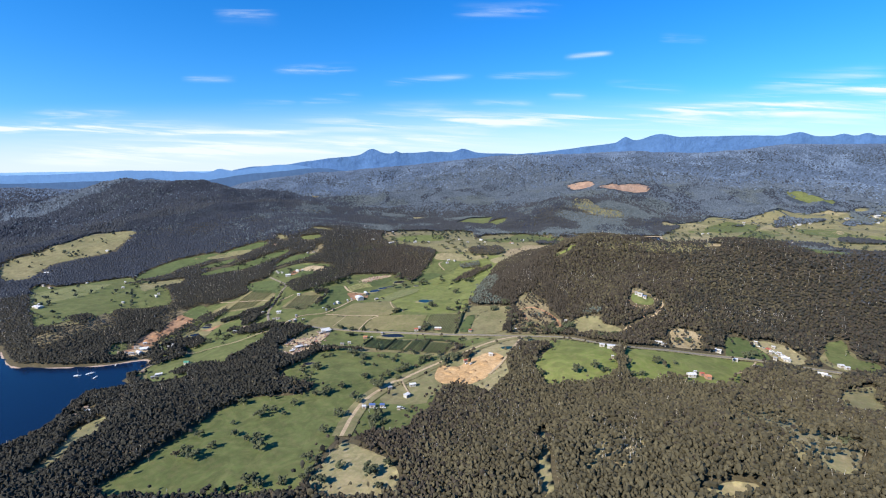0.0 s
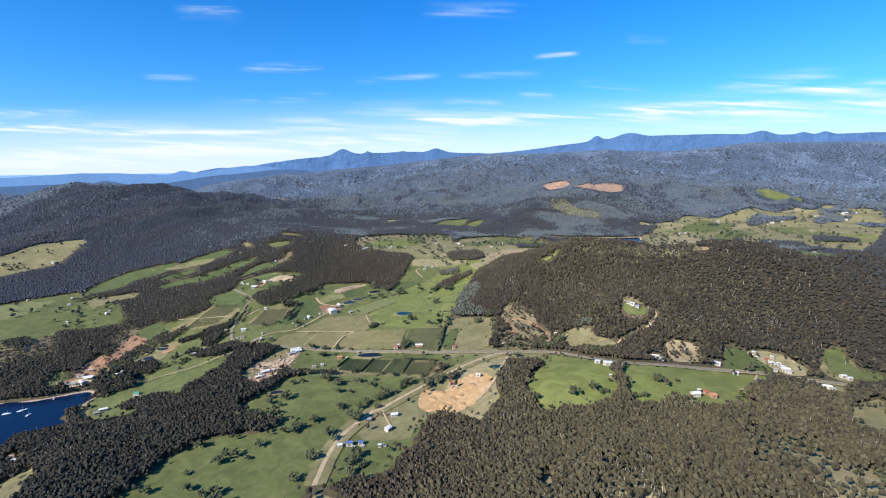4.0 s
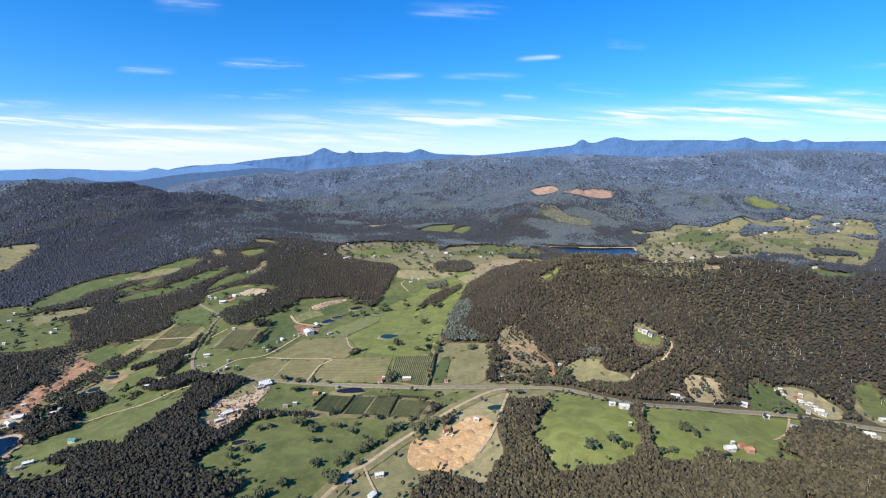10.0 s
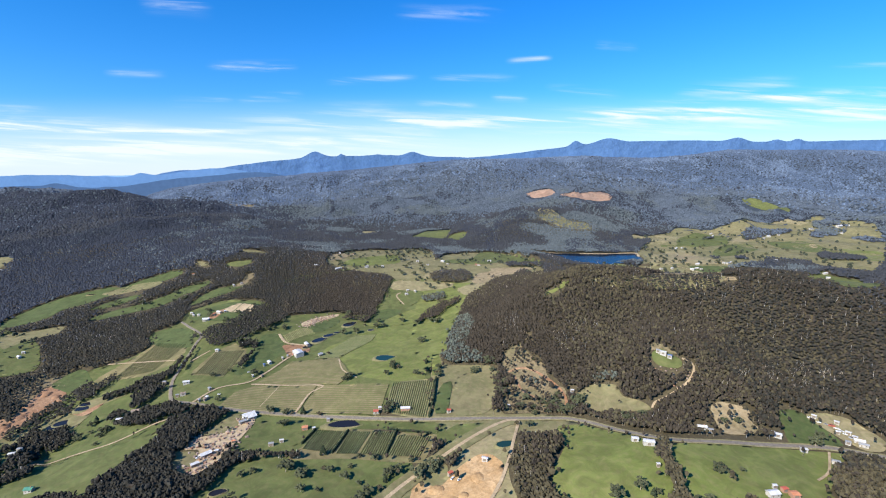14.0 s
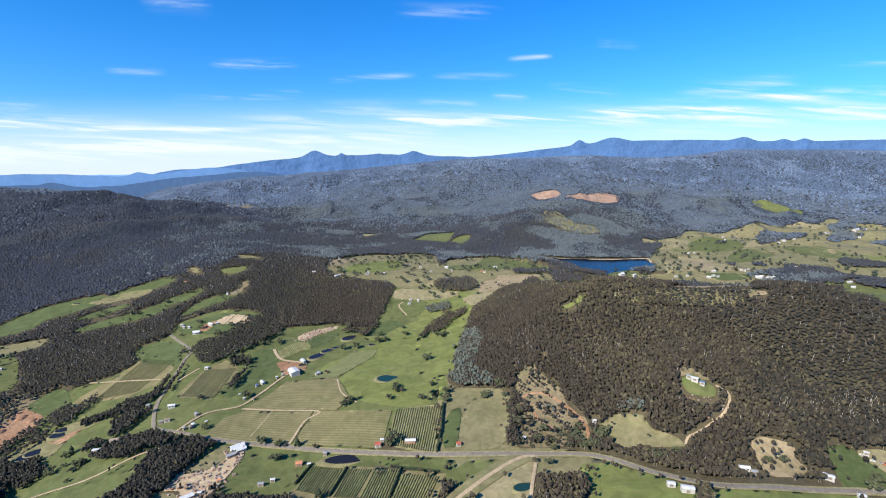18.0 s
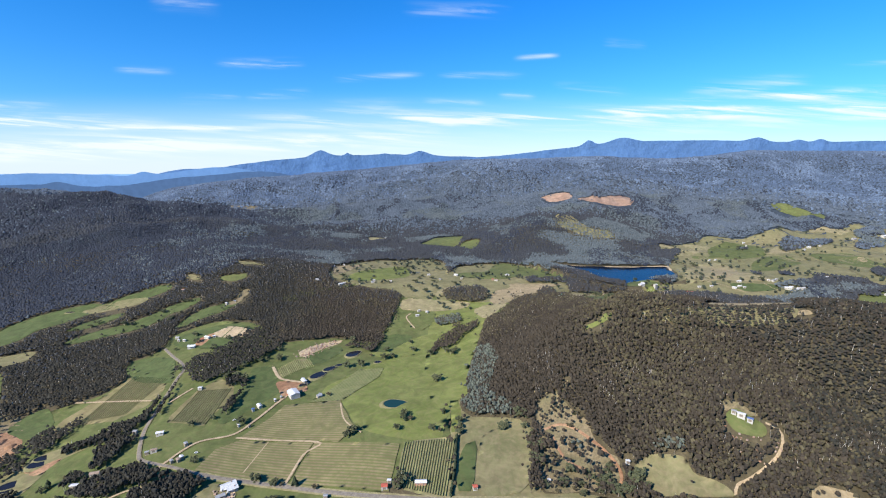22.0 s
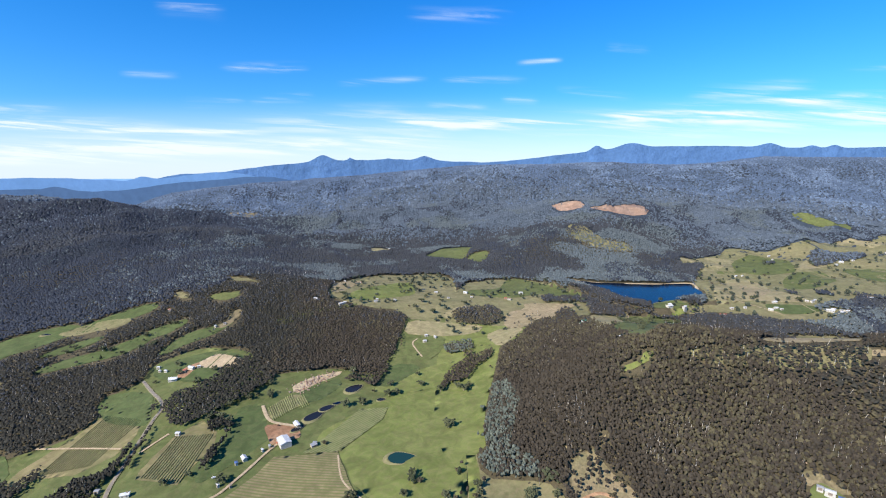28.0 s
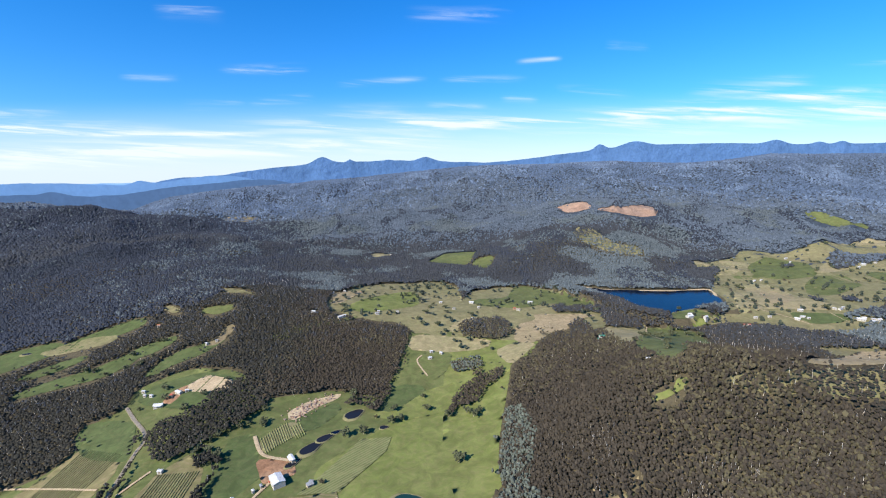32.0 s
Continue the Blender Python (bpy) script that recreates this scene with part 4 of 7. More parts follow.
field("sown_triangle", "emerald", (340, 738), (363, 746), (377, 740), (389, 692), (358, 680), (316, 677), (330, 710))
field("car_paddock", "dry", (373, 739), (399, 747), (431, 743), (441, 703), (421, 680), (398, 681), (392, 695), (381, 723))
field("yellow_slope", "dry", (227, 450), (252, 476), (271, 481), (281, 460), (268, 426), (278, 418), (311, 411), (266, 353), (250, 350), (251, 374), (257, 406), (253, 436), (223, 423))
field("thin_bush", "dry", (236, 495), (269, 517), (298, 508), (309, 485), (286, 430), (319, 421), (266, 353), (230, 347), (235, 380), (234, 405), (208, 412))
field("thin_slope", "dry", (84, 443), (128, 452), (126, 402), (110, 341), (60, 344), (75, 378))
field("bare_slope", "scrub", (90, 393), (109, 404), (101, 360), (87, 342), (71, 343), (82, 362))
field("east_edge_a", "pasture", (418, 601), (481, 629), (409, 535), (384, 529), (396, 570))
field("east_edge_b", "lush", (491, 756), (532, 771), (501, 710), (532, 698), (509, 666), (465, 681), (465, 703))
field("yard", "sand", (-335, 639), (-345, 669), (-354, 693), (-373, 690), (-373, 717), (-348, 724), (-330, 738), (-326, 771), (-314, 755), (-315, 725), (-318, 688), (-321, 660))
field("east_wedge", "lush", (1439, 2665), (1508, 2673), (1563, 2577), (1544, 2421), (1511, 2398), (1498, 2558))
field("logged_west", "cutover", (307, 2609), (370, 2609), (442, 2603), (459, 2533), (382, 2507), (322, 2574))
field("logged_east", "cutover", (429, 2468), (600, 2494), (745, 2626), (707, 2433), (607, 2420), (524, 2414))
field("crop_west", "till", (-383, 793), (-379, 835), (-357, 855), (-259, 844), (-266, 776), (-336, 780))
field("crop_road", "till", (-257, 844), (-149, 827), (-151, 754), (-263, 773))
field("crop_upper", "till", (-360, 861), (-340, 905), (-332, 941), (-297, 942), (-254, 951), (-213, 868), (-226, 840), (-260, 847))
field("crop_hill", "till_green", (-298, 946), (-266, 1014), (-248, 1056), (-207, 1060), (-209, 1029), (-250, 949))

wood((-654, 759), (-658, 820), (-657, 886), (-649, 949), (-623, 926), (-627, 860), (-625, 794), (-608, 721))
wood((-525, 600), (-510, 624), (-468, 630), (-456, 619), (-473, 613), (-487, 588))
wood((996, 1541), (1110, 1671), (1100, 1548), (1079, 1528), (997, 1506))
wood((1091, 2046), (1155, 2048), (1207, 1977), (1077, 1904), (991, 1871))
wood((1346, 2040), (1600, 2310), (1572, 2175), (1466, 2051), (1329, 1981))
wood((-1046, 1064), (-1029, 1123), (-1004, 1150), (-987, 1125), (-1006, 1079))
wood((-623, 875), (-586, 885), (-571, 913), (-535, 923), (-536, 968), (-544, 1008), (-532, 1001), (-521, 955), (-513, 910), (-534, 896), (-550, 869), (-583, 860), (-601, 858))
wood((-532, 821), (-538, 846), (-530, 873), (-510, 878), (-495, 866), (-508, 843), (-506, 819), (-515, 810))
wood((-550, 804), (-535, 815), (-492, 808), (-465, 822), (-447, 807), (-452, 788), (-456, 760), (-476, 761))
wood((359, 1399), (427, 1428), (492, 1422), (568, 1413), (614, 1386), (670, 1402), (702, 1392), (725, 1392), (669, 1327), (580, 1331), (476, 1304), (430, 1320), (400, 1358))
wood((417, 1480), (477, 1532), (469, 1473), (457, 1463), (407, 1437))
wood((735, 1631), (741, 1573), (724, 1534), (712, 1574))
wood((911, 1982), (950, 1987), (899, 1912), (881, 1932))
wood((778, 1581), (832, 1629), (823, 1548), (792, 1557))
wood((96, 1547), (131, 1564), (127, 1505), (93, 1506))
wood((141, 1549), (210, 1547), (199, 1493), (134, 1498))
wood((217, 1527), (282, 1553), (314, 1437), (302, 1407), (199, 1449))
wood((-59, 1515), (-19, 1556), (-20, 1515))
wood((-530, 1019), (-555, 1074), (-517, 1117), (-504, 1189), (-448, 1215), (-405, 1134), (-432, 1062), (-467, 1017), (-494, 992))
wood((-500, 1383), (-463, 1417), (-323, 1425), (-218, 1422), (-223, 1329), (-231, 1232), (-244, 1166), (-315, 1190), (-391, 1150), (-436, 1217))
wood((165, 674), (170, 668), (157, 587), (146, 580), (151, 627))
wood((204, 629), (214, 631), (215, 592), (222, 574), (207, 571))
wood((119, 746), (102, 742), (107, 716), (121, 720))
wood((-482, 1261), (-476, 1290), (-456, 1308), (-443, 1238))
wood((107, 1423), (149, 1458), (154, 1406), (117, 1282), (89, 1309))
wood((184, 1434), (231, 1448), (262, 1420), (247, 1380), (184, 1380))
wood((460, 1442), (538, 1413), (645, 1399), (729, 1397), (673, 1332), (395, 1291))
wood((-297, 1143), (-291, 1166), (-260, 1157), (-240, 1170), (-229, 1205), (-228, 1159), (-238, 1124), (-274, 1123))
wood((-460, 1001), (-457, 1024), (-417, 1009), (-410, 995), (-436, 987))
wood((-60, 3109), (11, 3197), (116, 3190), (51, 2906), (-44, 2962))
wood((313, 622), (361, 664), (397, 681), (415, 661), (381, 618), (331, 607))
wood((267, 693), (315, 699), (330, 689), (316, 682), (265, 678))
wood((-462, 811), (-412, 793), (-365, 787), (-354, 773), (-361, 759), (-367, 742), (-378, 723), (-377, 689), (-398, 691), (-416, 710), (-431, 737), (-434, 763))
wood((-395, 688), (-380, 684), (-354, 647), (-336, 637), (-327, 636), (-320, 654), (-314, 671), (-304, 643), (-305, 609), (-431, 618), (-431, 639), (-433, 664), (-430, 688))
wood((-323, 685), (-271, 684), (-233, 683), (-228, 670), (-266, 671), (-307, 664))
wood((-544, 796), (-550, 813), (-513, 809), (-489, 801), (-459, 804), (-439, 778), (-449, 757), (-476, 756), (-513, 770))
wood((-684, 775), (-694, 838), (-687, 893), (-678, 930), (-661, 918), (-664, 867), (-668, 810), (-664, 755))
wood((-600, 762), (-587, 777), (-566, 760), (-570, 738), (-582, 730))
wood((-797, 798), (-847, 845), (-860, 900), (-828, 943), (-788, 953), (-780, 893), (-733, 836), (-740, 794))
wood((-924, 803), (-936, 831), (-922, 862), (-873, 832), (-876, 793))
wood((-794, 629), (-819, 651), (-829, 687), (-834, 764), (-774, 813), (-732, 768), (-747, 734), (-704, 679), (-712, 646))
wood((-634, 726), (-665, 785), (-648, 821), (-609, 801), (-574, 769), (-597, 754), (-572, 701), (-604, 711))
wood((-631, 673), (-631, 691), (-609, 702), (-572, 701), (-551, 694), (-566, 668), (-580, 643))
wood((-552, 852), (-546, 880), (-528, 910), (-518, 940), (-533, 983), (-567, 1054), (-568, 1068), (-550, 1045), (-514, 964), (-505, 916), (-526, 896), (-529, 858), (-529, 831))
wood((-559, 1050), (-549, 1084), (-502, 1103), (-482, 1150), (-456, 1165), (-459, 1103), (-481, 1060), (-480, 1007), (-496, 992), (-535, 1026))
wood((-416, 910), (-424, 951), (-417, 987), (-408, 976), (-405, 931), (-407, 903))
wood((-126, 1408), (-105, 1459), (-46, 1483), (-14, 1466), (-9, 1381), (-33, 1349), (-86, 1359), (-115, 1381))
wood((-136, 1117), (-125, 1158), (-115, 1204), (-77, 1237), (-36, 1243), (-43, 1208), (-67, 1182), (-86, 1145), (-115, 1133), (-123, 1108))
wood((187, 1474), (228, 1520), (259, 1499), (259, 1454), (303, 1411), (349, 1402), (325, 1377), (292, 1412), (254, 1444), (187, 1426))
wood((98, 1350), (125, 1424), (156, 1451), (136, 1338), (102, 1272))
wood((86, 1485), (139, 1554), (205, 1540), (201, 1488), (138, 1483))
wood((383, 1418), (451, 1443), (516, 1410), (594, 1405), (589, 1361), (654, 1405), (817, 1441), (718, 1324), (545, 1301), (409, 1285), (350, 1308))
wood((1046, 1920), (1105, 1998), (1280, 2056), (1201, 1938), (1113, 1897))
wood((1203, 1856), (1329, 1993), (1530, 2089), (1443, 1977), (1273, 1864))
wood((1384, 1907), (1475, 1944), (1505, 1889), (1369, 1739), (1345, 1791))
wood((991, 1515), (1097, 1641), (1138, 1607), (1177, 1584), (1101, 1506), (1022, 1504))
wood((692, 1475), (818, 1528), (885, 1487), (919, 1426), (896, 1380), (824, 1399), (697, 1431))
wood((1007, 1395), (1121, 1462), (1002, 1328), (674, 1003))
wood((537, 1820), (597, 1917), (685, 1931), (638, 1839), (552, 1780))
wood((306, 605), (339, 642), (373, 678), (431, 683), (417, 649), (440, 623), (396, 570), (346, 589), (330, 605))
wood((4, 815), (15, 860), (22, 854), (12, 814), (5, 755), (-4, 751))
wood((15, 814), (20, 836), (35, 836), (39, 820), (27, 810))
wood((59, 754), (69, 765), (86, 759), (84, 742), (57, 745))
wood((95, 757), (104, 766), (112, 761), (109, 739), (89, 742))
wood((288, 682), (304, 697), (307, 717), (335, 733), (330, 712), (316, 682))
wood((-135, 1253), (-131, 1289), (-87, 1302), (-70, 1268), (-79, 1242), (-118, 1233))

way_along("track", "gravel", 1.9, (-361, 860), (-281, 850), (-255, 843))
way_along("track", "gravel", 1.3, (-319, 851), (-324, 792))
way_along("track", "red_soil", 3.6, (25, 847), (45, 851), (63, 838), (81, 811), (91, 788), (92, 768), (82, 748))
way_along("track", "red_soil", 3.2, (33, 835), (41, 800), (60, 782))
way_along("track", "gravel", 1.6, (684, 1480), (686, 1441), (694, 1428))
way_along("track", "gravel", 2.4, (534, 1522), (564, 1490), (592, 1449), (607, 1421))
way_along("road", "asphalt", 5.4, (465, 658), (406, 673), (351, 684), (258, 675), (183, 670), (141, 689), (103, 722), (73, 736), (19, 741), (-85, 742), (-151, 747), (-197, 754), (-275, 771), (-347, 783), (-369, 788))
way_along("road_west", "asphalt", 4.2, (-369, 788), (-410, 800), (-458, 817), (-476, 833), (-504, 882), (-515, 920), (-537, 1008), (-546, 1046), (-593, 1088), (-630, 1122))
way_along("track", "gravel", 5.2, (24, 737), (1, 730), (-62, 675), (-108, 626), (-141, 580), (-152, 569), (-172, 519), (-176, 476), (-173, 432))
way_along("track", "gravel", 3.6, (26, 735), (14, 691), (6, 660), (-7, 623), (-21, 596))
way_along("track", "gravel", 3.2, (-590, 616), (-586, 685), (-542, 711), (-484, 726), (-446, 761), (-405, 776))
way_along("track", "gravel", 2.8, (-268, 770), (-264, 821), (-254, 844), (-365, 859))
way_along("track", "gravel", 3.6, (-432, 794), (-412, 847), (-373, 866), (-359, 897), (-345, 949), (-332, 981))
way_along("track", "gravel", 2.7, (249, 794), (259, 788), (257, 777), (240, 761), (208, 746), (193, 741), (186, 731))
way_along("track", "gravel", 2.0, (-250, 940), (-231, 889), (-201, 855))
way_along("track", "sand", 5, (-395, 1052), (-369, 1017), (-334, 1009), (-320, 1006))
way_along("track", "gravel", 2.8, (-187, 1299), (-194, 1279), (-171, 1232))
way_along("track", "gravel", 3.2, (-511, 944), (-494, 981))
way_along("track", "gravel", 2.8, (-682, 975), (-623, 969), (-544, 957))
way_along("track", "gravel", 2.4, (356, 676), (328, 641), (303, 623))
way_along("track", "gravel", 2.4, (-140, 577), (-130, 557), (-120, 539))
way_along("track", "gravel", 2.4, (215, 1210), (242, 1340), (264, 1401))

WATTLES = [
    [(-74, 1037), (-52, 1100), (-26, 1095), (-17, 1013), (-39, 928), (-8, 895), (-11, 874), (-58, 865), (-73, 874), (-77, 939)],
    [(-135, 1253), (-131, 1289), (-87, 1302), (-70, 1268), (-79, 1242), (-118, 1233)],
    [(126, 791), (149, 797), (163, 789), (159, 778), (143, 782)],
    [(45, 819), (60, 829), (69, 815), (60, 804)],
]
TREE_SPOTS_A = [(-335, 1546), (-319, 1551), (-335, 1608), (-305, 1599), (-329, 1681), (-300, 1658), (-277, 1674), (-265, 1601), (-253, 1604), (-238, 1616), (-220, 1636), (-257, 1677), (-381, 1487), (-370, 1461), (-416, 1502), (-389, 1485), (-194, 1475), (-189, 1514), (-182, 1537), (-221, 1448), (-208, 1444), (-194, 1417), (-163, 1414), (-154, 1517), (-148, 1484), (-136, 1519), (-93, 1470), (-261, 1467), (-250, 1474)]
TREE_SPOTS_B = [(2, 854), (9, 835), (9, 816), (7, 789), (8, 765), (11, 759), (20, 819), (31, 823), (15, 795), (30, 765), (42, 781), (47, 761), (48, 748), (69, 763), (64, 750), (76, 765), (80, 758), (59, 776), (62, 770), (90, 747), (96, 746), (106, 759), (110, 752), (112, 734), (80, 745), (-78, 868), (-77, 849), (-1, 874), (9, 870), (23, 752), (32, 762), (59, 816)]
TREE_SPOTS_C = [(-214, 852), (-210, 863), (-219, 848), (-150, 879), (-141, 878), (-114, 856), (-102, 851), (-98, 892), (-281, 772), (-272, 771), (-303, 777), (-274, 743), (-140, 765), (-141, 759), (-274, 966)]
TREE_SPOTS_D = [(638, 1785), (614, 1799), (578, 1681), (623, 1718), (619, 1693), (594, 1518), (601, 1488), (656, 1516), (691, 1502), (1008, 1963), (925, 1852), (1045, 1944), (784, 1776), (783, 1755), (1005, 1810), (951, 1737), (982, 1742), (905, 1621), (1053, 1893), (522, 1460), (545, 1460), (344, 1347), (705, 1703)]
TREE_SPOTS_E = [(-737, 1284), (-777, 1212), (-712, 1235), (-694, 1245), (-689, 1271), (-878, 1215), (-864, 1232), (-858, 1250), (-601, 1111), (-524, 1105), (-924, 1366), (-946, 1351)]
TREE_SPOTS_F = [(-321, 488), (-286, 477), (-256, 494), (-240, 522), (-228, 527), (-214, 547), (-284, 464), (-258, 472), (-273, 476), (-307, 444), (-290, 422), (-273, 416), (-260, 417), (-249, 399), (-301, 397), (-328, 415), (-326, 379), (-306, 375), (-316, 381), (-192, 475), (-195, 439), (-191, 385), (-197, 349), (-216, 342), (-233, 338), (-227, 346), (-245, 335), (-199, 346)]
TREE_SPOTS_G = [(-152, 374), (-119, 361), (-162, 350), (-188, 518), (-177, 510), (-165, 555), (-163, 592), (-147, 582), (-147, 608), (-195, 651), (-214, 642), (-235, 656), (-193, 584), (-294, 598), (-274, 580), (-271, 600), (-288, 560), (-271, 561), (-145, 469), (-135, 460), (-142, 451), (-150, 464), (-145, 479), (-106, 375), (-106, 344), (-180, 380), (-181, 355), (-181, 401), (-179, 364)]
TREE_SPOTS_H = [(-246, 679), (-215, 639), (-208, 618), (-191, 619), (-203, 678), (-188, 649), (-167, 654), (-161, 673), (-142, 669), (-168, 637), (-151, 629), (-235, 648), (-270, 647), (-280, 642), (-289, 585), (-277, 574), (-271, 596), (-288, 558), (-275, 557), (-214, 542), (-229, 521), (-241, 521), (-192, 576), (-174, 560), (-161, 589), (-152, 601), (-144, 605)]
TREE_SPOTS_I = [(-129, 622), (-123, 643), (-163, 549), (-101, 664), (-116, 648), (-167, 578), (-139, 614), (-126, 635), (-558, 793), (-519, 764), (-646, 831), (-620, 723), (-469, 613), (-77, 654), (-87, 648), (-68, 662), (-156, 856), (-446, 1095), (-77, 645), (-93, 638)]
TREE_SPOTS_J = [(-148, 877), (-111, 855), (-100, 894), (-213, 860), (-217, 856), (-428, 1087), (-397, 1084), (-413, 1124), (-271, 747), (-523, 761), (-562, 787), (-548, 804), (-419, 901), (-374, 891), (-440, 886), (-594, 769), (-232, 764), (-303, 1178), (-286, 1171), (-247, 1137), (-214, 1129), (-173, 1167), (-119, 1010), (-152, 888), (-456, 1067), (-454, 1018), (-440, 1018), (-392, 811), (-256, 770), (-280, 771)]
TREE_SPOTS_K = [(-21, 858), (-24, 854), (-81, 854), (-76, 859), (-78, 845), (142, 725), (148, 716), (156, 712), (101, 758), (107, 751), (112, 741), (108, 765), (67, 757), (90, 748), (79, 753), (22, 725), (36, 721), (6, 766), (7, 760), (8, 800), (8, 821), (14, 842), (41, 756), (54, 759), (278, 714)]
TREE_SPOTS_L = [(-408, 1114), (-416, 1078), (-394, 1076), (-422, 1068), (-456, 1012), (-423, 1005), (-280, 1123), (-282, 1155), (-273, 1062), (-238, 1108), (-212, 1097), (-201, 1103), (-163, 1130), (-444, 1049), (-448, 1036), (-735, 1283), (-715, 1238), (-530, 1103), (-243, 1135), (-247, 1067)]
TREE_SPOTS_M = [(-86, 1111), (-95, 1102), (-104, 1115), (-114, 995), (-112, 999), (-130, 1108), (-72, 1331), (168, 934), (-13, 1390), (121, 1528), (173, 1106), (346, 1360), (286, 1419)]
TREE_SPOTS_N = [(119, 594), (94, 587), (51, 587), (128, 587), (134, 587), (141, 578), (150, 581), (161, 578), (172, 579), (227, 622), (203, 617), (141, 727), (150, 720), (156, 721), (171, 722), (261, 713), (348, 686), (345, 653), (363, 699)]
TREE_SPOTS_O = [(364, 1907), (943, 1928), (1057, 1916), (1024, 1853), (989, 1764), (955, 1751), (998, 1687), (998, 1666), (919, 1988), (905, 1972), (1016, 2007), (568, 1680), (631, 1733), (1308, 1986), (1120, 2084), (1474, 2117), (1312, 2132)]
TREE_SPOTS = TREE_SPOTS_A + TREE_SPOTS_B + TREE_SPOTS_C + TREE_SPOTS_D + TREE_SPOTS_E + TREE_SPOTS_F + TREE_SPOTS_G + TREE_SPOTS_H + TREE_SPOTS_I + TREE_SPOTS_J + TREE_SPOTS_K + TREE_SPOTS_L + TREE_SPOTS_M + TREE_SPOTS_N + TREE_SPOTS_O
roofed(-300, 1471, 10, 7, 3, "roof_white", "wall_white", 10)
roofed(-165, 1557, 13, 8, 3, "roof_white", "wall_white", 10)
roofed(-132, 1512, 11, 7, 3, "roof_grey", "wall_white", 0)
roofed(-75, 1524, 9, 7, 3, "roof_white", "wall_white", 0)
roofed(-368, 1434, 13, 7, 3, "roof_white", "wall_white", 20)
roofed(-91, 1452, 6, 4, 3, "roof_white", "wall_timber", 0)
roofed(-379, 2144, 12, 6, 3, "roof_white", "wall_white", 10)
roofed(-329, 967, 34, 22, 6, "roof_white", "wall_white", -52)
roofed(-288, 962, 13, 10, 3, "roof_grey", "wall_timber", 40)
roofed(-327, 1009, 24, 7, 4, "roof_white", "wall_timber", -52)
roofed(-339, 972, 9, 5, 3, "roof_grey", "wall_timber", -52)
roofed(-351, 951, 6, 4, 3, "roof_white", "wall_white", -40)
roofed(-345, 959, 8, 4, 3, "roof_grey", "wall_timber", -52)
roofed(-171, 1287, 12, 8, 3, "roof_white", "wall_white", 20)
roofed(-562, 1149, 18, 9, 3.2, "roof_white", "wall_white", -20)
roofed(-551, 1153, 9, 7, 3, "roof_white", "wall_white", 30)
roofed(-569, 1141, 8, 6, 3, "roof_red", "wall_timber", 0)
roofed(-618, 1148, 7, 5, 3, "roof_white", "wall_white", 0)
roofed(-603, 1305, 10, 6, 3, "roof_white", "wall_white", -30)
roofed(-588, 1314, 8, 5, 3, "roof_grey", "wall_white", 10)
roofed(-744, 1374, 10, 7, 3, "roof_orange", "wall_white", 10)
roofed(-367, 934, 15, 8, 3, "roof_white", "wall_white", -45)
roofed(-372, 924, 7, 5, 3, "roof_blue", "wall_white", -45)
roofed(-464, 831, 7, 5, 3, "roof_grey", "wall_timber", 20)
roofed(-516, 882, 9, 7, 3, "roof_grey", "wall_timber", 0)
roofed(-242, 735, 12, 9, 3, "roof_orange", "wall_brick", 15)
roofed(-230, 733, 6, 4, 2.6, "roof_white", "wall_white", 20)
roofed(-216, 750, 7, 5, 3, "roof_grey", "wall_timber", 0)
roofed(-156, 759, 11, 9, 3.2, "roof_red", "wall_white", 10)
roofed(-152, 767, 7, 5, 3, "roof_white", "wall_white", 0)
roofed(-118, 764, 20, 8, 3, "roof_white", "wall_brick", 5)
roofed(-374, 885, 6, 4, 3, "roof_white", "wall_white", -40)
roofed(-359, 884, 5, 4, 3, "roof_rust", "wall_timber", -40)
roofed(-288, 967, 8, 6, 3, "roof_grey", "wall_timber", 0)
roofed(-170, 1309, 10, 7, 3, "roof_white", "wall_white", 20)
roofed(-422, 844, 9, 6, 3, "roof_grey", "wall_timber", -40)
roofed(-411, 817, 8, 6, 3, "roof_white", "wall_timber", -40)
roofed(-412, 812, 9, 5, 3, "roof_rust", "wall_timber", -40)
roofed(-419, 810, 7, 5, 3, "roof_grey", "wall_timber", -40)
roofed(-61, 757, 8, 7, 3, "roof_red", "wall_white", 10)
roofed(228, 802, 13, 7, 3.4, "roof_white", "wall_white", -35)
roofed(234, 796, 9, 6, 3.4, "roof_blue", "wall_white", -35)
roofed(223, 807, 8, 6, 3, "roof_grey", "wall_white", -35)
roofed(103, 783, 7, 5, 3, "roof_white", "wall_white", 0)
roofed(17, 768, 5, 4, 3, "roof_white", "wall_timber", 0)
roofed(50, 1561, 18, 10, 4, "roof_white", "wall_white", 5)
roofed(8, 1515, 10, 7, 3, "roof_red", "wall_brick", 0)
roofed(-122, 564, 14, 7, 3, "roof_white", "wall_white", 20)
roofed(-123, 533, 12, 9, 3.2, "roof_white", "wall_white", 60)
roofed(-159, 501, 12, 7, 3.2, "roof_blue", "wall_white", 10)
roofed(-168, 497, 8, 6, 3, "roof_white", "wall_white", 10)
roofed(-147, 503, 9, 7, 3, "roof_blue", "wall_white", 10)
roofed(-150, 551, 9, 7, 3, "roof_grey", "wall_timber", 30)
roofed(-125, 498, 6, 4, 3, "roof_white", "wall_white", 0)
roofed(-540, 609, 16, 8, 3, "roof_white", "wall_white", 35)
roofed(-542, 599, 10, 7, 3, "roof_grey", "wall_white", 35)
roofed(-581, 623, 9, 7, 3, "roof_rust", "wall_timber", 30)
roofed(-521, 649, 14, 9, 3.2, "roof_green", "wall_white", 5)
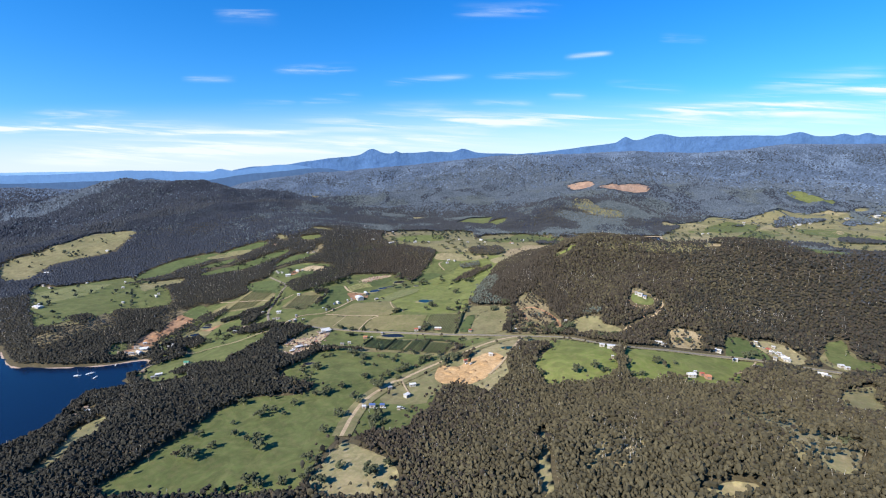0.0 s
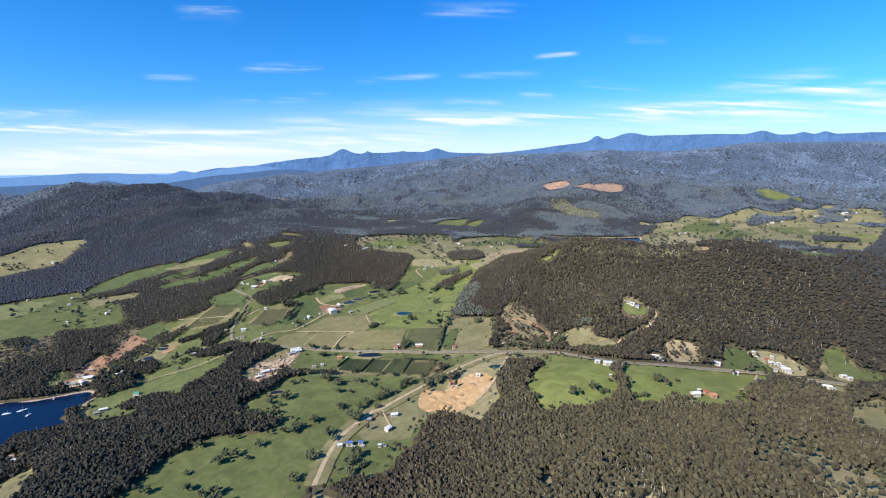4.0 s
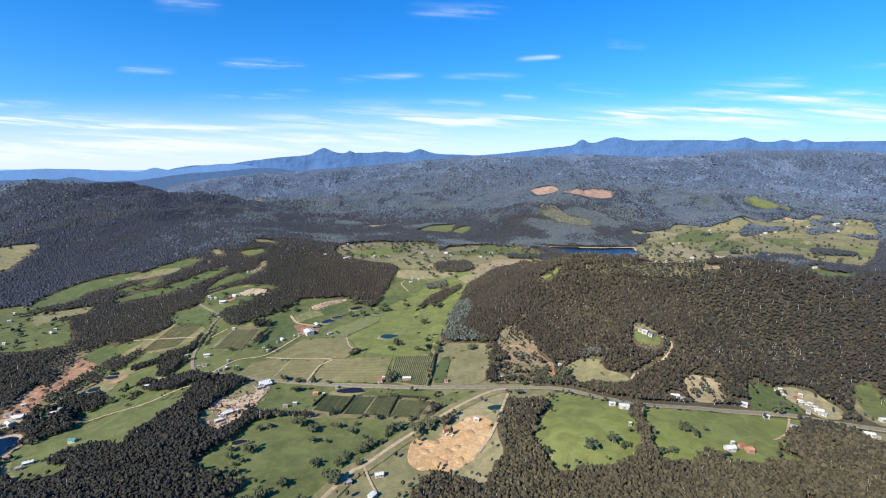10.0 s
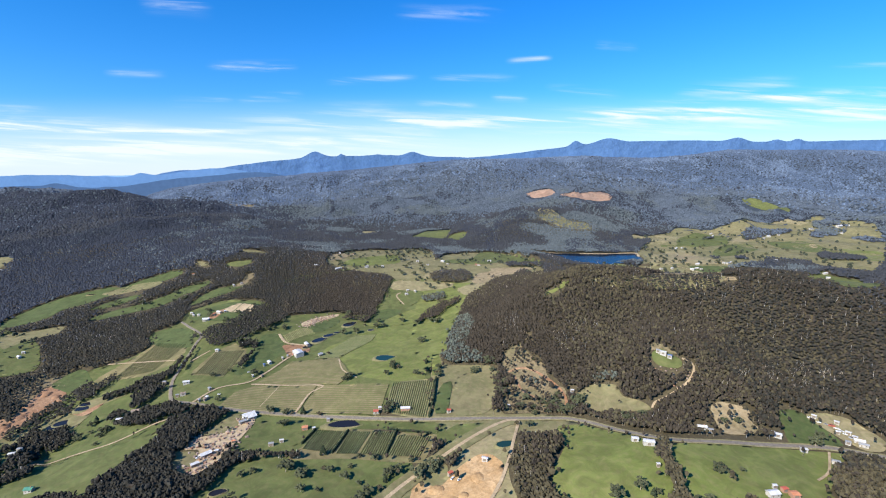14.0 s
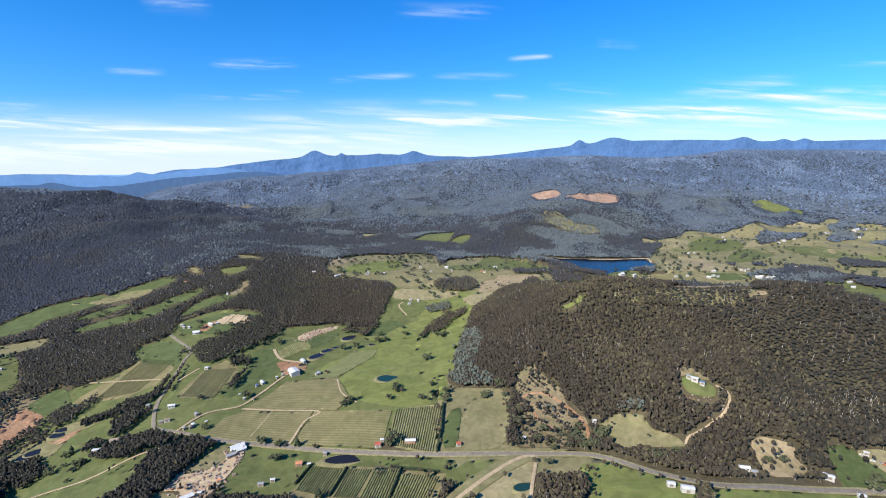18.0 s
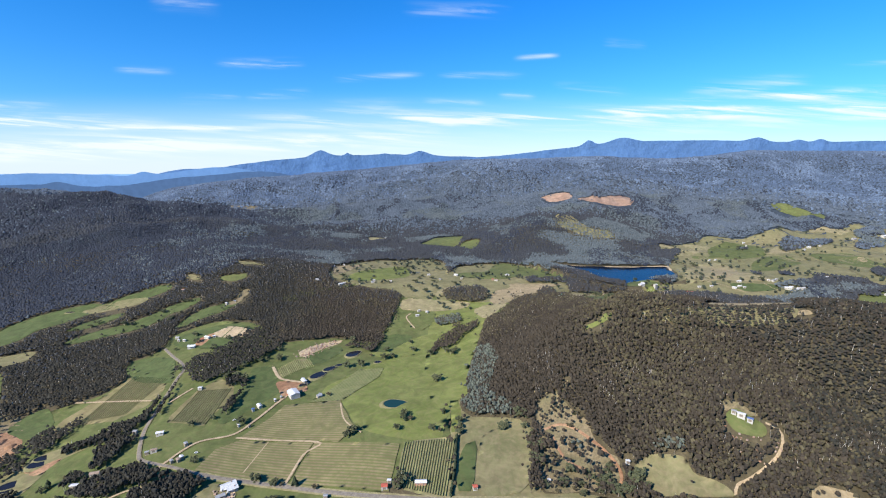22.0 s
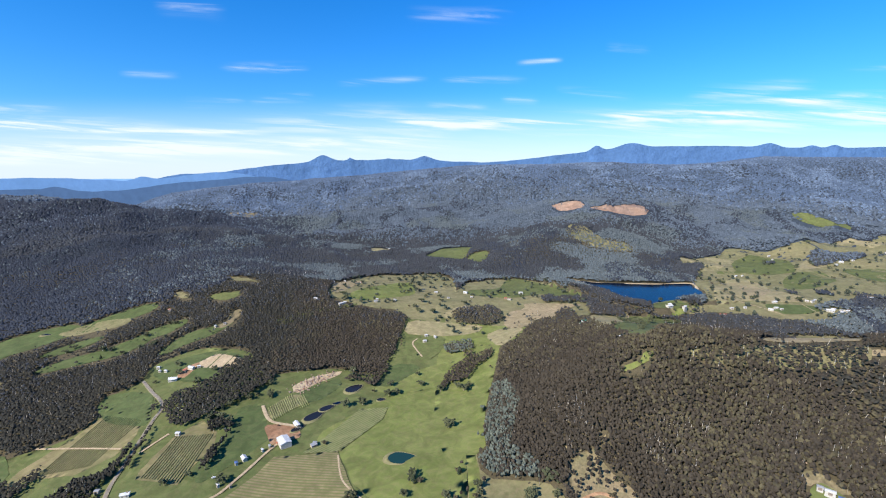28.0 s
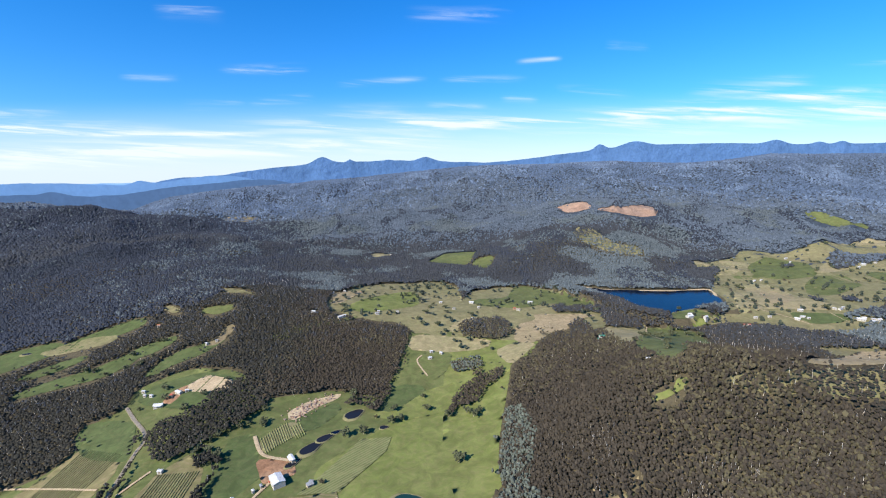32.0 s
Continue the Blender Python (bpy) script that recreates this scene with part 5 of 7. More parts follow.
roofed(-557, 499, 9, 6, 3, "roof_rust", "wall_white", 20)
roofed(-667, 710, 16, 8, 3.5, "roof_rust", "wall_white", 20)
roofed(-681, 685, 9, 6, 3, "roof_rust", "wall_timber", 0)
roofed(-696, 760, 10, 6, 3, "roof_white", "wall_white", 30)
roofed(-1072, 885, 12, 7, 3, "roof_white", "wall_white", 10)
roofed(-907, 940, 10, 6, 3, "roof_white", "wall_white", 0)
roofed(-872, 1013, 9, 6, 3, "roof_white", "wall_white", 20)
roofed(141, 667, 12, 7, 3, "roof_white", "wall_white", -10)
roofed(152, 658, 19, 9, 4, "roof_white", "wall_white", -10)
roofed(146, 621, 5, 4, 3, "roof_white", "wall_timber", 0)
roofed(229, 698, 16, 7, 3, "roof_white", "wall_white", -8)
roofed(236, 693, 9, 6, 3, "roof_grey", "wall_white", -8)
roofed(314, 697, 13, 8, 3, "roof_white", "wall_white", -25)
roofed(310, 700, 7, 5, 3, "roof_white", "wall_white", -25)
roofed(327, 674, 11, 6, 3, "roof_white", "wall_white", -10)
roofed(237, 591, 17, 10, 3.2, "roof_white", "wall_white", 10)
roofed(258, 593, 12, 10, 3.2, "roof_orange", "wall_brick", 0)
roofed(253, 599, 9, 6, 3, "roof_red", "wall_brick", 10)
roofed(246, 602, 6, 4, 3, "roof_white", "wall_white", 0)
roofed(390, 693, 8, 6, 3, "roof_grey", "wall_white", -30)
roofed(393, 711, 7, 5, 3, "roof_white", "wall_white", -30)
roofed(469, 681, 12, 8, 3, "roof_white", "wall_white", 0)
roofed(473, 675, 10, 6, 3, "roof_white", "wall_white", 0)
roofed(426, 649, 17, 8, 3.2, "roof_white", "wall_white", -20)
roofed(430, 643, 9, 6, 3, "roof_grey", "wall_white", -20)
roofed(409, 662, 6, 4, 3, "roof_orange", "wall_white", 0)
roofed(-21, 657, 11, 5, 3.4, "roof_white", "wall_white", -20)
roofed(-58, 639, 9, 5, 3.2, "roof_red", "wall_timber", 35)
roofed(-319, 706, 7, 4, 3, "roof_orange", "wall_timber", 20)
roofed(-329, 686, 6, 4, 3, "roof_white", "wall_timber", 10)
roofed(-331, 654, 7, 5, 3, "roof_rust", "wall_timber", 30)
roofed(-480, 979, 10, 7, 3, "roof_white", "wall_white", 0)
roofed(647, 1511, 12, 7, 3, "roof_white", "wall_white", 0)
roofed(611, 1458, 14, 7, 3, "roof_white", "wall_white", 0)
roofed(749, 1437, 14, 8, 3.4, "roof_white", "wall_white", 0)
roofed(369, 1442, 14, 8, 3, "roof_white", "wall_white", 0)
roofed(479, 1419, 10, 7, 3, "roof_red", "wall_white", 0)
roofed(545, 1461, 11, 7, 3, "roof_white", "wall_white", 0)
roofed(128, 1245, 18, 10, 4, "roof_green", "wall_white", 5)
roofed(126, 1049, 9, 6, 3, "roof_white", "wall_white", 0)
roofed(732, 1508, 8, 6, 3, "roof_white", "wall_white", 0)
roofed(1133, 1904, 12, 8, 3, "roof_white", "wall_white", 0)
roofed(186, 1500, 9, 6, 3, "roof_rust", "wall_white", 0)
roofed(-437, 1439, 14, 8, 3.2, "roof_white", "wall_white", -9)
roofed(-375, 1425, 16, 9, 3.2, "roof_white", "wall_white", 36)
roofed(-301, 1458, 14, 8, 3.2, "roof_grey", "wall_white", 20)
roofed(-258, 1476, 10, 6, 3.2, "roof_white", "wall_white", -5)
roofed(-90, 1562, 18, 10, 3.2, "roof_white", "wall_white", -23)
roofed(16, 1508, 14, 8, 3.2, "roof_rust", "wall_white", -10)
roofed(360, 1425, 24, 13, 3.2, "roof_white", "wall_white", 26)
roofed(393, 1425, 16, 9, 3.2, "roof_white", "wall_white", 35)
roofed(118, 1229, 12, 7, 3.2, "roof_green", "wall_white", 7)
roofed(-151, 1304, 10, 6, 3.2, "roof_white", "wall_white", -41)
roofed(-432, 1571, 10, 6, 3.2, "roof_white", "wall_white", 35)
roofed(-366, 1599, 9, 5, 3.2, "roof_red", "wall_white", 25)
roofed(-409, 1595, 10, 6, 3.2, "roof_white", "wall_white", -5)
roofed(513, 1456, 12, 7, 3.2, "roof_white", "wall_white", 0)
roofed(630, 1493, 16, 9, 3.2, "roof_white", "wall_white", -1)
roofed(594, 1448, 16, 9, 3.2, "roof_white", "wall_white", -43)
roofed(619, 1451, 10, 6, 3.2, "roof_white", "wall_white", 0)
roofed(718, 1497, 16, 9, 3.2, "roof_grey", "wall_white", 25)
roofed(716, 1441, 24, 13, 3.2, "roof_white", "wall_white", -21)
roofed(731, 1430, 18, 10, 3.2, "roof_white", "wall_white", 29)
roofed(708, 1500, 12, 7, 3.2, "roof_white", "wall_white", -45)
roofed(866, 1532, 18, 10, 3.2, "roof_white", "wall_white", -30)
roofed(467, 1417, 12, 7, 3.2, "roof_red", "wall_white", 40)
roofed(709, 1786, 14, 8, 3.2, "roof_white", "wall_white", 35)
roofed(730, 1789, 12, 7, 3.2, "roof_white", "wall_white", 29)
roofed(1062, 1875, 18, 10, 3.2, "roof_white", "wall_white", 35)
roofed(944, 1990, 12, 7, 3.2, "roof_white", "wall_white", 40)
roofed(904, 1391, 18, 9, 3.2, "roof_white", "wall_white", 10)
roofed(888, 1361, 14, 7, 3.2, "roof_white", "wall_white", -25)
roofed(935, 1404, 12, 6, 3.2, "roof_grey", "wall_white", 25)
roofed(873, 1526, 20, 10, 3.2, "roof_white", "wall_white", 5)
roofed(885, 1509, 14, 7, 3.2, "roof_rust", "wall_white", 20)
roofed(727, 1447, 14, 7, 3.2, "roof_white", "wall_white", -5)
roofed(741, 1441, 12, 6, 3.2, "roof_white", "wall_white", -5)
roofed(1092, 1897, 20, 10, 3.2, "roof_white", "wall_white", -10)
roofed(1424, 1999, 36, 18, 3.2, "roof_white", "wall_white", 15)
roofed(1505, 2057, 20, 10, 3.2, "roof_white", "wall_white", -30)
roofed(1392, 1947, 18, 9, 3.2, "roof_grey", "wall_white", -30)
roofed(1312, 1989, 24, 12, 3.2, "roof_grey", "wall_white", 5)
roofed(969, 2049, 16, 8, 3.2, "roof_white", "wall_white", 20)
roofed(-1201, 1024, 14, 7, 3.2, "roof_rust", "wall_white", -10)
roofed(-1240, 1041, 12, 6, 3.2, "roof_white", "wall_white", -10)
roofed(-1056, 867, 40, 20, 3.2, "roof_white", "wall_white", -15)
roofed(-864, 995, 14, 7, 3.2, "roof_white", "wall_white", -30)
roofed(-1007, 1050, 12, 6, 3.2, "roof_white", "wall_white", 20)
roofed(-1144, 1078, 12, 6, 3.2, "roof_grey", "wall_white", -20)
roofed(-1042, 1096, 10, 5, 3.2, "roof_white", "wall_white", -15)
roofed(-1348, 1361, 16, 8, 3.2, "roof_white", "wall_white", 0)
roofed(-1359, 1466, 10, 5, 3.2, "roof_white", "wall_white", 20)
roofed(-1359, 1156, 20, 10, 3.2, "roof_white", "wall_white", 25)
roofed(-650, 707, 22, 11, 3.2, "roof_white", "wall_white", 25)
roofed(-648, 692, 18, 9, 3.2, "roof_white", "wall_white", -25)
roofed(-658, 686, 14, 7, 3.2, "roof_grey", "wall_white", 20)
roofed(-674, 688, 10, 5, 3.2, "roof_rust", "wall_white", 10)
roofed(-610, 719, 12, 6, 3.2, "roof_white", "wall_white", 20)
roofed(-608, 728, 10, 5, 3.2, "roof_grey", "wall_white", 0)
roofed(-542, 489, 10, 5, 3.2, "roof_white", "wall_white", 15)
roofed(-555, 481, 9, 4, 3.2, "roof_rust", "wall_white", 0)
roofed(-329, 769, 26, 13, 3.2, "roof_white", "wall_white", 40)
roofed(-322, 764, 18, 9, 3.2, "roof_white", "wall_white", 40)
roofed(-329, 752, 16, 8, 3.2, "roof_grey", "wall_timber", 40)
roofed(-338, 679, 20, 10, 3.2, "roof_white", "wall_timber", 45)
roofed(-340, 660, 14, 7, 3.2, "roof_white", "wall_timber", 45)
roofed(-473, 870, 15, 8, 3.2, "roof_white", "wall_white", 20)
roofed(-457, 834, 12, 6, 3.2, "roof_rust", "wall_white", 20)
roofed(-271, 700, 10, 5, 3.2, "roof_grey", "wall_timber", 10)
roofed(-261, 707, 8, 4, 3.2, "roof_white", "wall_white", 10)
roofed(-508, 802, 16, 8, 3.2, "roof_rust", "wall_white", 20)
roofed(-519, 785, 14, 7, 3.2, "roof_white", "wall_timber", 10)
roofed(-573, 1115, 22, 11, 3.2, "roof_white", "wall_white", 15)
roofed(-605, 1145, 10, 5, 3.2, "roof_white", "wall_white", -15)
roofed(-629, 1161, 10, 5, 3.2, "roof_white", "wall_white", 0)
roofed(406, 729, 8, 4, 3.2, "roof_white", "wall_white", -40)
roofed(405, 711, 9, 4, 3.2, "roof_white", "wall_white", -40)
roofed(405, 696, 16, 8, 3.2, "roof_white", "wall_white", -30)
roofed(404, 689, 14, 7, 3.2, "roof_grey", "wall_white", -30)
roofed(406, 703, 8, 4, 3.2, "roof_white", "wall_timber", -40)
roofed(384, 736, 8, 4, 3.2, "roof_white", "wall_white", -40)
roofed(347, 656, 12, 6, 3.2, "roof_grey", "wall_white", -30)
DAM_SPOTS = [
    (-167, 925, 36, 24, -20, 'dam_green'),
    (-185, 740, 58, 17, 5, 'dam_dark'),
    (-311, 1034, 34, 18, 50, 'dam_dark'),
    (-299, 1056, 24, 14, 40, 'dam_dark'),
    (-324, 1003, 22, 10, 50, 'dam_dark'),
    (-273, 1118, 30, 22, 40, 'dam_dark'),
    (-222, 1084, 12, 10, 0, 'dam_dark'),
    (-287, 1071, 16, 8, 30, 'lake_water'),
    (-617, 846, 30, 18, 30, 'dam_dark'),
    (-623, 805, 34, 20, 30, 'dam_dark'),
    (-208, 1585, 34, 12, 0, 'lake_water'),
    (-964, 1305, 26, 10, 20, 'lake_water'),
    (4, 684, 22, 12, 10, 'dam_green'),
    (-292, 616, 16, 10, 10, 'dam_dark'),
    (-622, 810, 26, 16, 30, 'dam_dark'),
    (-622, 855, 22, 14, 10, 'dam_dark'),
]
# planted rows: four corners and the number of rows
PLANTED = [
    ([(-226, 731), (-186, 723), (-194, 681), (-232, 692)], 14),
    ([(-183, 723), (-156, 720), (-165, 679), (-189, 680)], 10),
    ([(-154, 720), (-125, 719), (-132, 677), (-162, 679)], 11),
    ([(-121, 712), (-81, 707), (-92, 672), (-129, 676)], 14),
    ([(-144, 830), (-82, 837), (-90, 746), (-145, 762)], 20),
    ([(-386, 1047), (-365, 1091), (-343, 1055), (-365, 1017)], 13),
    ([(-356, 1076), (-345, 1091), (-327, 1063), (-338, 1051)], 5),
    ([(-624, 1033), (-555, 1015), (-566, 931), (-633, 924)], 18),
    ([(-481, 975), (-431, 982), (-421, 889), (-478, 900)], 15),
]
# hedges: line, width, height
HEDGES = [
    ([(-81, 841), (-82, 789), (-86, 746)], 2.5, 4.5),
    ([(-185, 725), (-193, 682)], 2.2, 3.5),
    ([(-124, 722), (-131, 679)], 2.2, 3.5),
    ([(-228, 733), (-235, 702)], 2.2, 3.5),
    ([(-121, 721), (-83, 714)], 2, 3),
]
BOATS_SPOTS = [(-682, 604), (-669, 614), (-648, 603), (-655, 649)]
DEAD_STANDS = [[(16, 917), (30, 964), (62, 965), (75, 925), (63, 898), (32, 890)], [(248, 755), (274, 778), (340, 790), (419, 828), (480, 815), (475, 795), (382, 774), (300, 758)], [(84, 443), (128, 452), (126, 402), (110, 341), (60, 344), (75, 378)], [(87, 889), (134, 903), (170, 886), (148, 843), (105, 852)]]
CAR_SPOTS = [(378, 735, -35, 4.4), (380, 733, -40, 4.2), (384, 728, -30, 4.6), (391, 726, -40, 4.4), (396, 724, -20, 6.5), (398, 720, -40, 4.4), (400, 719, -35, 4.2), (401, 715, -30, 4.6), (401, 710, -50, 4.4), (403, 703, -40, 6.5), (-21, 660, 20, 7.5), (-56, 633, 60, 5), (-49, 630, 40, 4.4), (-154, 497, 15, 4.4), (-144, 499, 10, 4.4), (-121, 499, -10, 6), (-337, 969, 40, 6.5), (-387, 899, 30, 4.4), (-332, 764, 40, 6.5), (-325, 761, 40, 4.4), (-344, 675, 45, 6.5), (-334, 669, 45, 4.6), (144, 672, 0, 4.4), (-399, 827, 20, 4.4)]
WORKS_SPOTS = [(-719, 857), (-720, 891), (-705, 825), (-698, 884), (-704, 776), (-707, 802), (-693, 743)]
RUBBLE_YARD_SPOTS = [(-335, 646), (-333, 664), (-330, 683), (-325, 700), (-346, 700), (-331, 725), (-325, 752), (-363, 706)]
BALES_SPOTS = [(-507, 1033), (-516, 1037), (-519, 1045), (-506, 1041), (-504, 1047)]
BANK_SPOTS = [(-359, 1104), (-348, 1126), (-334, 1139), (-322, 1161), (-354, 1115), (-341, 1142)]
MOUNDS_SPOTS = [(-79, 605), (-71, 619), (-53, 599), (-44, 608), (-29, 632), (-61, 586), (-40, 587)]
ROCKS_SPOTS = [(255, 763), (265, 762), (276, 766), (332, 775), (358, 792), (368, 790), (396, 808), (412, 794), (227, 845), (234, 854), (226, 765), (221, 768), (209, 782)]

GZ = ground_z(GX, GY)


def on_ground(x, y):
    """Height of the ground mesh under points."""
    x, y = np.asarray(x, float), np.asarray(y, float)
    i = np.clip(np.searchsorted(gx, x) - 1, 0, len(gx) - 2)
    j = np.clip(np.searchsorted(gy, y) - 1, 0, len(gy) - 2)
    u, v = (x - gx[i]) / (gx[i + 1] - gx[i]), (y - gy[j]) / (gy[j + 1] - gy[j])
    return (GZ[i, j] * (1 - u) + GZ[i + 1, j] * u) * (1 - v) + (GZ[i, j + 1] * (1 - u) + GZ[i + 1, j + 1] * u) * v


def nearest_on_ring(x, y, ring):
    best, px, py = np.full(x.shape, 1e9), x.copy(), y.copy()
    for (ax, ay), (bx, by) in zip(ring, ring[1:] + ring[:1]):
        dx, dy = bx - ax, by - ay
        k = np.clip(((x - ax) * dx + (y - ay) * dy) / (dx * dx + dy * dy + 1e-9), 0, 1)
        qx, qy = ax + k * dx, ay + k * dy
        d = np.hypot(x - qx, y - qy)
        m = d < best
        best, px, py = np.where(m, d, best), np.where(m, qx, px), np.where(m, qy, py)
    return px, py


def rounded(ring, times=2):
    """Cuts the corners of a ring, as fence lines and wood edges do."""
    for _ in range(times):
        ring = [p for a, b in zip(ring, ring[1:] + ring[:1]) for p in ((a[0] * 0.8 + b[0] * 0.2, a[1] * 0.8 + b[1] * 0.2), (a[0] * 0.2 + b[0] * 0.8, a[1] * 0.2 + b[1] * 0.8))]
    return ring


def draped(name, ring, mat, lift, cell, label, category, corners=1):
    """A sheet of grass or soil that lies on the ground within a ring."""
    ring = rounded(ring, corners)
    xs, ys = [p[0] for p in ring], [p[1] for p in ring]
    ax = np.arange(min(xs) - cell, max(xs) + cell * 1.5, cell)
    ay = np.arange(min(ys) - cell, max(ys) + cell * 1.5, cell)
    X, Y = np.meshgrid(ax, ay, indexing="ij")
    shape = X.shape
    X, Y = X.ravel(), Y.ravel()
    within = inside(X, Y, ring)
    faces = grid_faces(*shape)
    faces = faces[within[faces].any(1)]
    used = np.unique(faces)
    px, py = nearest_on_ring(X[used], Y[used], ring)
    close = ~within[used] | (np.hypot(px - X[used], py - Y[used]) < cell * 0.35)
    wob = 1.6 * fbm(px / 14, py / 14, 2) * min(1.0, cell / 6)
    X[used], Y[used] = np.where(close, px + wob, X[used]), np.where(close, py + wob, Y[used])
    index = np.zeros(len(X), int)
    index[used] = np.arange(len(used))
    ob = mesh_object(name, np.stack([X[used], Y[used], on_ground(X[used], Y[used]) + lift], -1), index[faces], mat)
    return tagged(ob, label, category, kind="structure")


SURFACE = {
    "pasture": ("olive-green grazed pasture with dry patches", "paddock"), "lush": ("bright green grazed pasture", "paddock"), "meadow": ("yellow-green mown meadow", "paddock"),
    "emerald": ("even deep green sown field", "paddock"), "dry": ("yellowish dry grass paddock", "paddock"),
    "straw": ("bleached bare straw-coloured ground", "clearing"), "scrub": ("brown scrubby half-cleared slope", "clearing"),
    "red_soil": ("bare red-brown dug earth", "earthworks"), "clay": ("pale orange clay floor of an open quarry", "quarry"),
    "sand": ("pale sandy bare ground", "bare ground"), "cutover": ("red-brown logged hillside among forest", "clearing"),
    "vines_gold": ("dry grass under rows of vines", "vineyard"), "till": ("olive striped field of low crop rows", "crop field"),
    "till_green": ("green field of slanting crop rows", "crop field"), "gravel": ("pale gravel apron", "bare ground"),
}
KIND_NAMES = {"clay": "quarry_floor", "red_soil": "bare_earth", "sand": "bare_ground", "gravel": "gravel_apron", "scrub": "scrub_clearing", "cutover": "logged_clearing"}
for k, (name, surface, ring) in enumerate(FIELDS):
    label, category = SURFACE[surface]
    span = max(max(p[0] for p in ring) - min(p[0] for p in ring), max(p[1] for p in ring) - min(p[1] for p in ring))
    draped(KIND_NAMES.get(surface, "paddock"), ring, M[surface], 0.2 + 0.006 * k, 5 if span < 260 else 8 if span < 600 else 14, label, category, 0 if surface in ("till", "till_green", "vines_gold") else 1)


def ribbon(name, line, width, mat, lift, label, category):
    """A road or track along a line, with its own camber."""
    pts = [Vector(p) for p in line]
    dense = []
    for k in range(len(pts) - 1):
        a, b, c, d = pts[max(k - 1, 0)], pts[k], pts[k + 1], pts[min(k + 2, len(pts) - 1)]
        n = max(2, int((c - b).length / 5))
        for s in range(n):
            t = s / n
            dense.append(0.5 * (2 * b + (c - a) * t + (2 * a - 5 * b + 4 * c - d) * t * t + (3 * b - a - 3 * c + d) * t**3))
    dense.append(pts[-1])
    P = np.array([(p.x, p.y) for p in dense])
    T = np.gradient(P, axis=0)
    N = np.stack([-T[:, 1], T[:, 0]], 1) / np.hypot(T[:, 0], T[:, 1])[:, None]
    rows = []
    for f, up in ((-0.5, 0.0), (-0.2, 0.12), (0.2, 0.12), (0.5, 0.0)):
        w = width * (f + 0.05 * fbm(P[:, 0] / 9 + 40 * f, P[:, 1] / 9, 2))
        q = P + N * w[:, None]
        rows.append(np.stack([q[:, 0], q[:, 1], on_ground(q[:, 0], q[:, 1]) + lift + up], -1))
    v = np.stack(rows, 1).reshape(-1, 3)
    return tagged(mesh_object(name, v, grid_faces(len(P), 4)[:, ::-1], mat), label, category, kind="structure")


for name, surface, width, line in ROADS:
    if name.startswith("road"):
        ribbon("verge", line, width * (1.9 if width > 5 else 1.3), M["verge"], 1.0, "dry grass verge along the sealed road", "verge")
        ribbon("road", line, width, M[surface], 1.15, "grey sealed two-lane country road", "road")
    else:
        if width > 5:
            ribbon("verge", line, width * 4.2, M["pasture"], 1.0, "rough grass verge along the gravel road", "verge")
        ribbon("track", line, width, M[surface], 1.1, "reddish earth track cut across a slope" if surface == "red_soil" else "pale gravel farm track", "track")

# ---- dams ----


def dam(x, y, long, wide, turn, mat, label):
    """A small farm dam: a clay bank ring round a sheet of water."""
    level = float(on_ground(x, y)) + 1.1
    water, bank = bmesh.new(), bmesh.new()
    rnd = random.Random(int(x * 7 + y))
    n = 28
    shape = [1 + 0.13 * math.sin(2 * math.tau * k / n + rnd.random() * 0.4) + 0.07 * math.sin(3 * math.tau * k / n + 1) for k in range(n)]
    rings = []
    for f, h in ((0.94, -0.4), (1.0, 0.25), (1.08, 0.2), (1.35, -2.2)):
        ring = []
        for k in range(n):
            a = math.tau * k / n
            u, v = math.cos(a) * long / 2 * f * shape[k], math.sin(a) * wide / 2 * f * shape[k]
            c, s = math.cos(radians(turn)), math.sin(radians(turn))
            ring.append(bank.verts.new((x + u * c - v * s, y + u * s + v * c, level + h)))
        rings.append(ring)
    for r0, r1 in zip(rings, rings[1:]):
        for k in range(n):
            bank.faces.new((r0[k], r0[(k + 1) % n], r1[(k + 1) % n], r1[k]))
    water.faces.new([water.verts.new((v.co.x + (v.co.x - x) * 0.06, v.co.y + (v.co.y - y) * 0.06, level)) for v in rings[0]])
    base = new("farm_dam")
    base.location = (x, y, level - 1.1)
    tagged(base, label, "dam")
    for nm, bm, m in (("water_surface", water, mat), ("bank", bank, M["pasture"])):
        bmesh.ops.recalc_face_normals(bm, faces=bm.faces)
        bmesh.ops.translate(bm, verts=bm.verts, vec=(-x, -y, -(level - 1.1)))
        me = bpy.data.meshes.new(nm)
        bm.to_mesh(me)
        bm.free()
        me.materials.append(m)
        ob = new(nm, me)
        ob.parent = base
    return base


for row in DAM_SPOTS:
    dam(*row[:5], M[row[5]], {"dam_dark": "small dark brown farm dam with a grassy bank", "dam_green": "green farm dam on a pasture slope", "lake_water": "small blue farm dam in the valley"}[row[5]])

ribbon("shoreline", LAKE[:5], 7, M["sand"], 0.25, "pale stony shore of the reservoir", "shore")
ribbon("shoreline", BAY[1:7], 4, M["rubble"], 0.25, "narrow stony shore of the bay", "shore")

# ---- trees ----
ICO = [(0, 0, 1)] + [(0.894 * math.cos(a), 0.894 * math.sin(a), 0.447) for a in (k * math.tau / 5 for k in range(5))]
ICO += [(0.894 * math.cos(a), 0.894 * math.sin(a), -0.447) for a in ((k + 0.5) * math.tau / 5 for k in range(5))] + [(0, 0, -1)]
ICO = np.array(ICO)
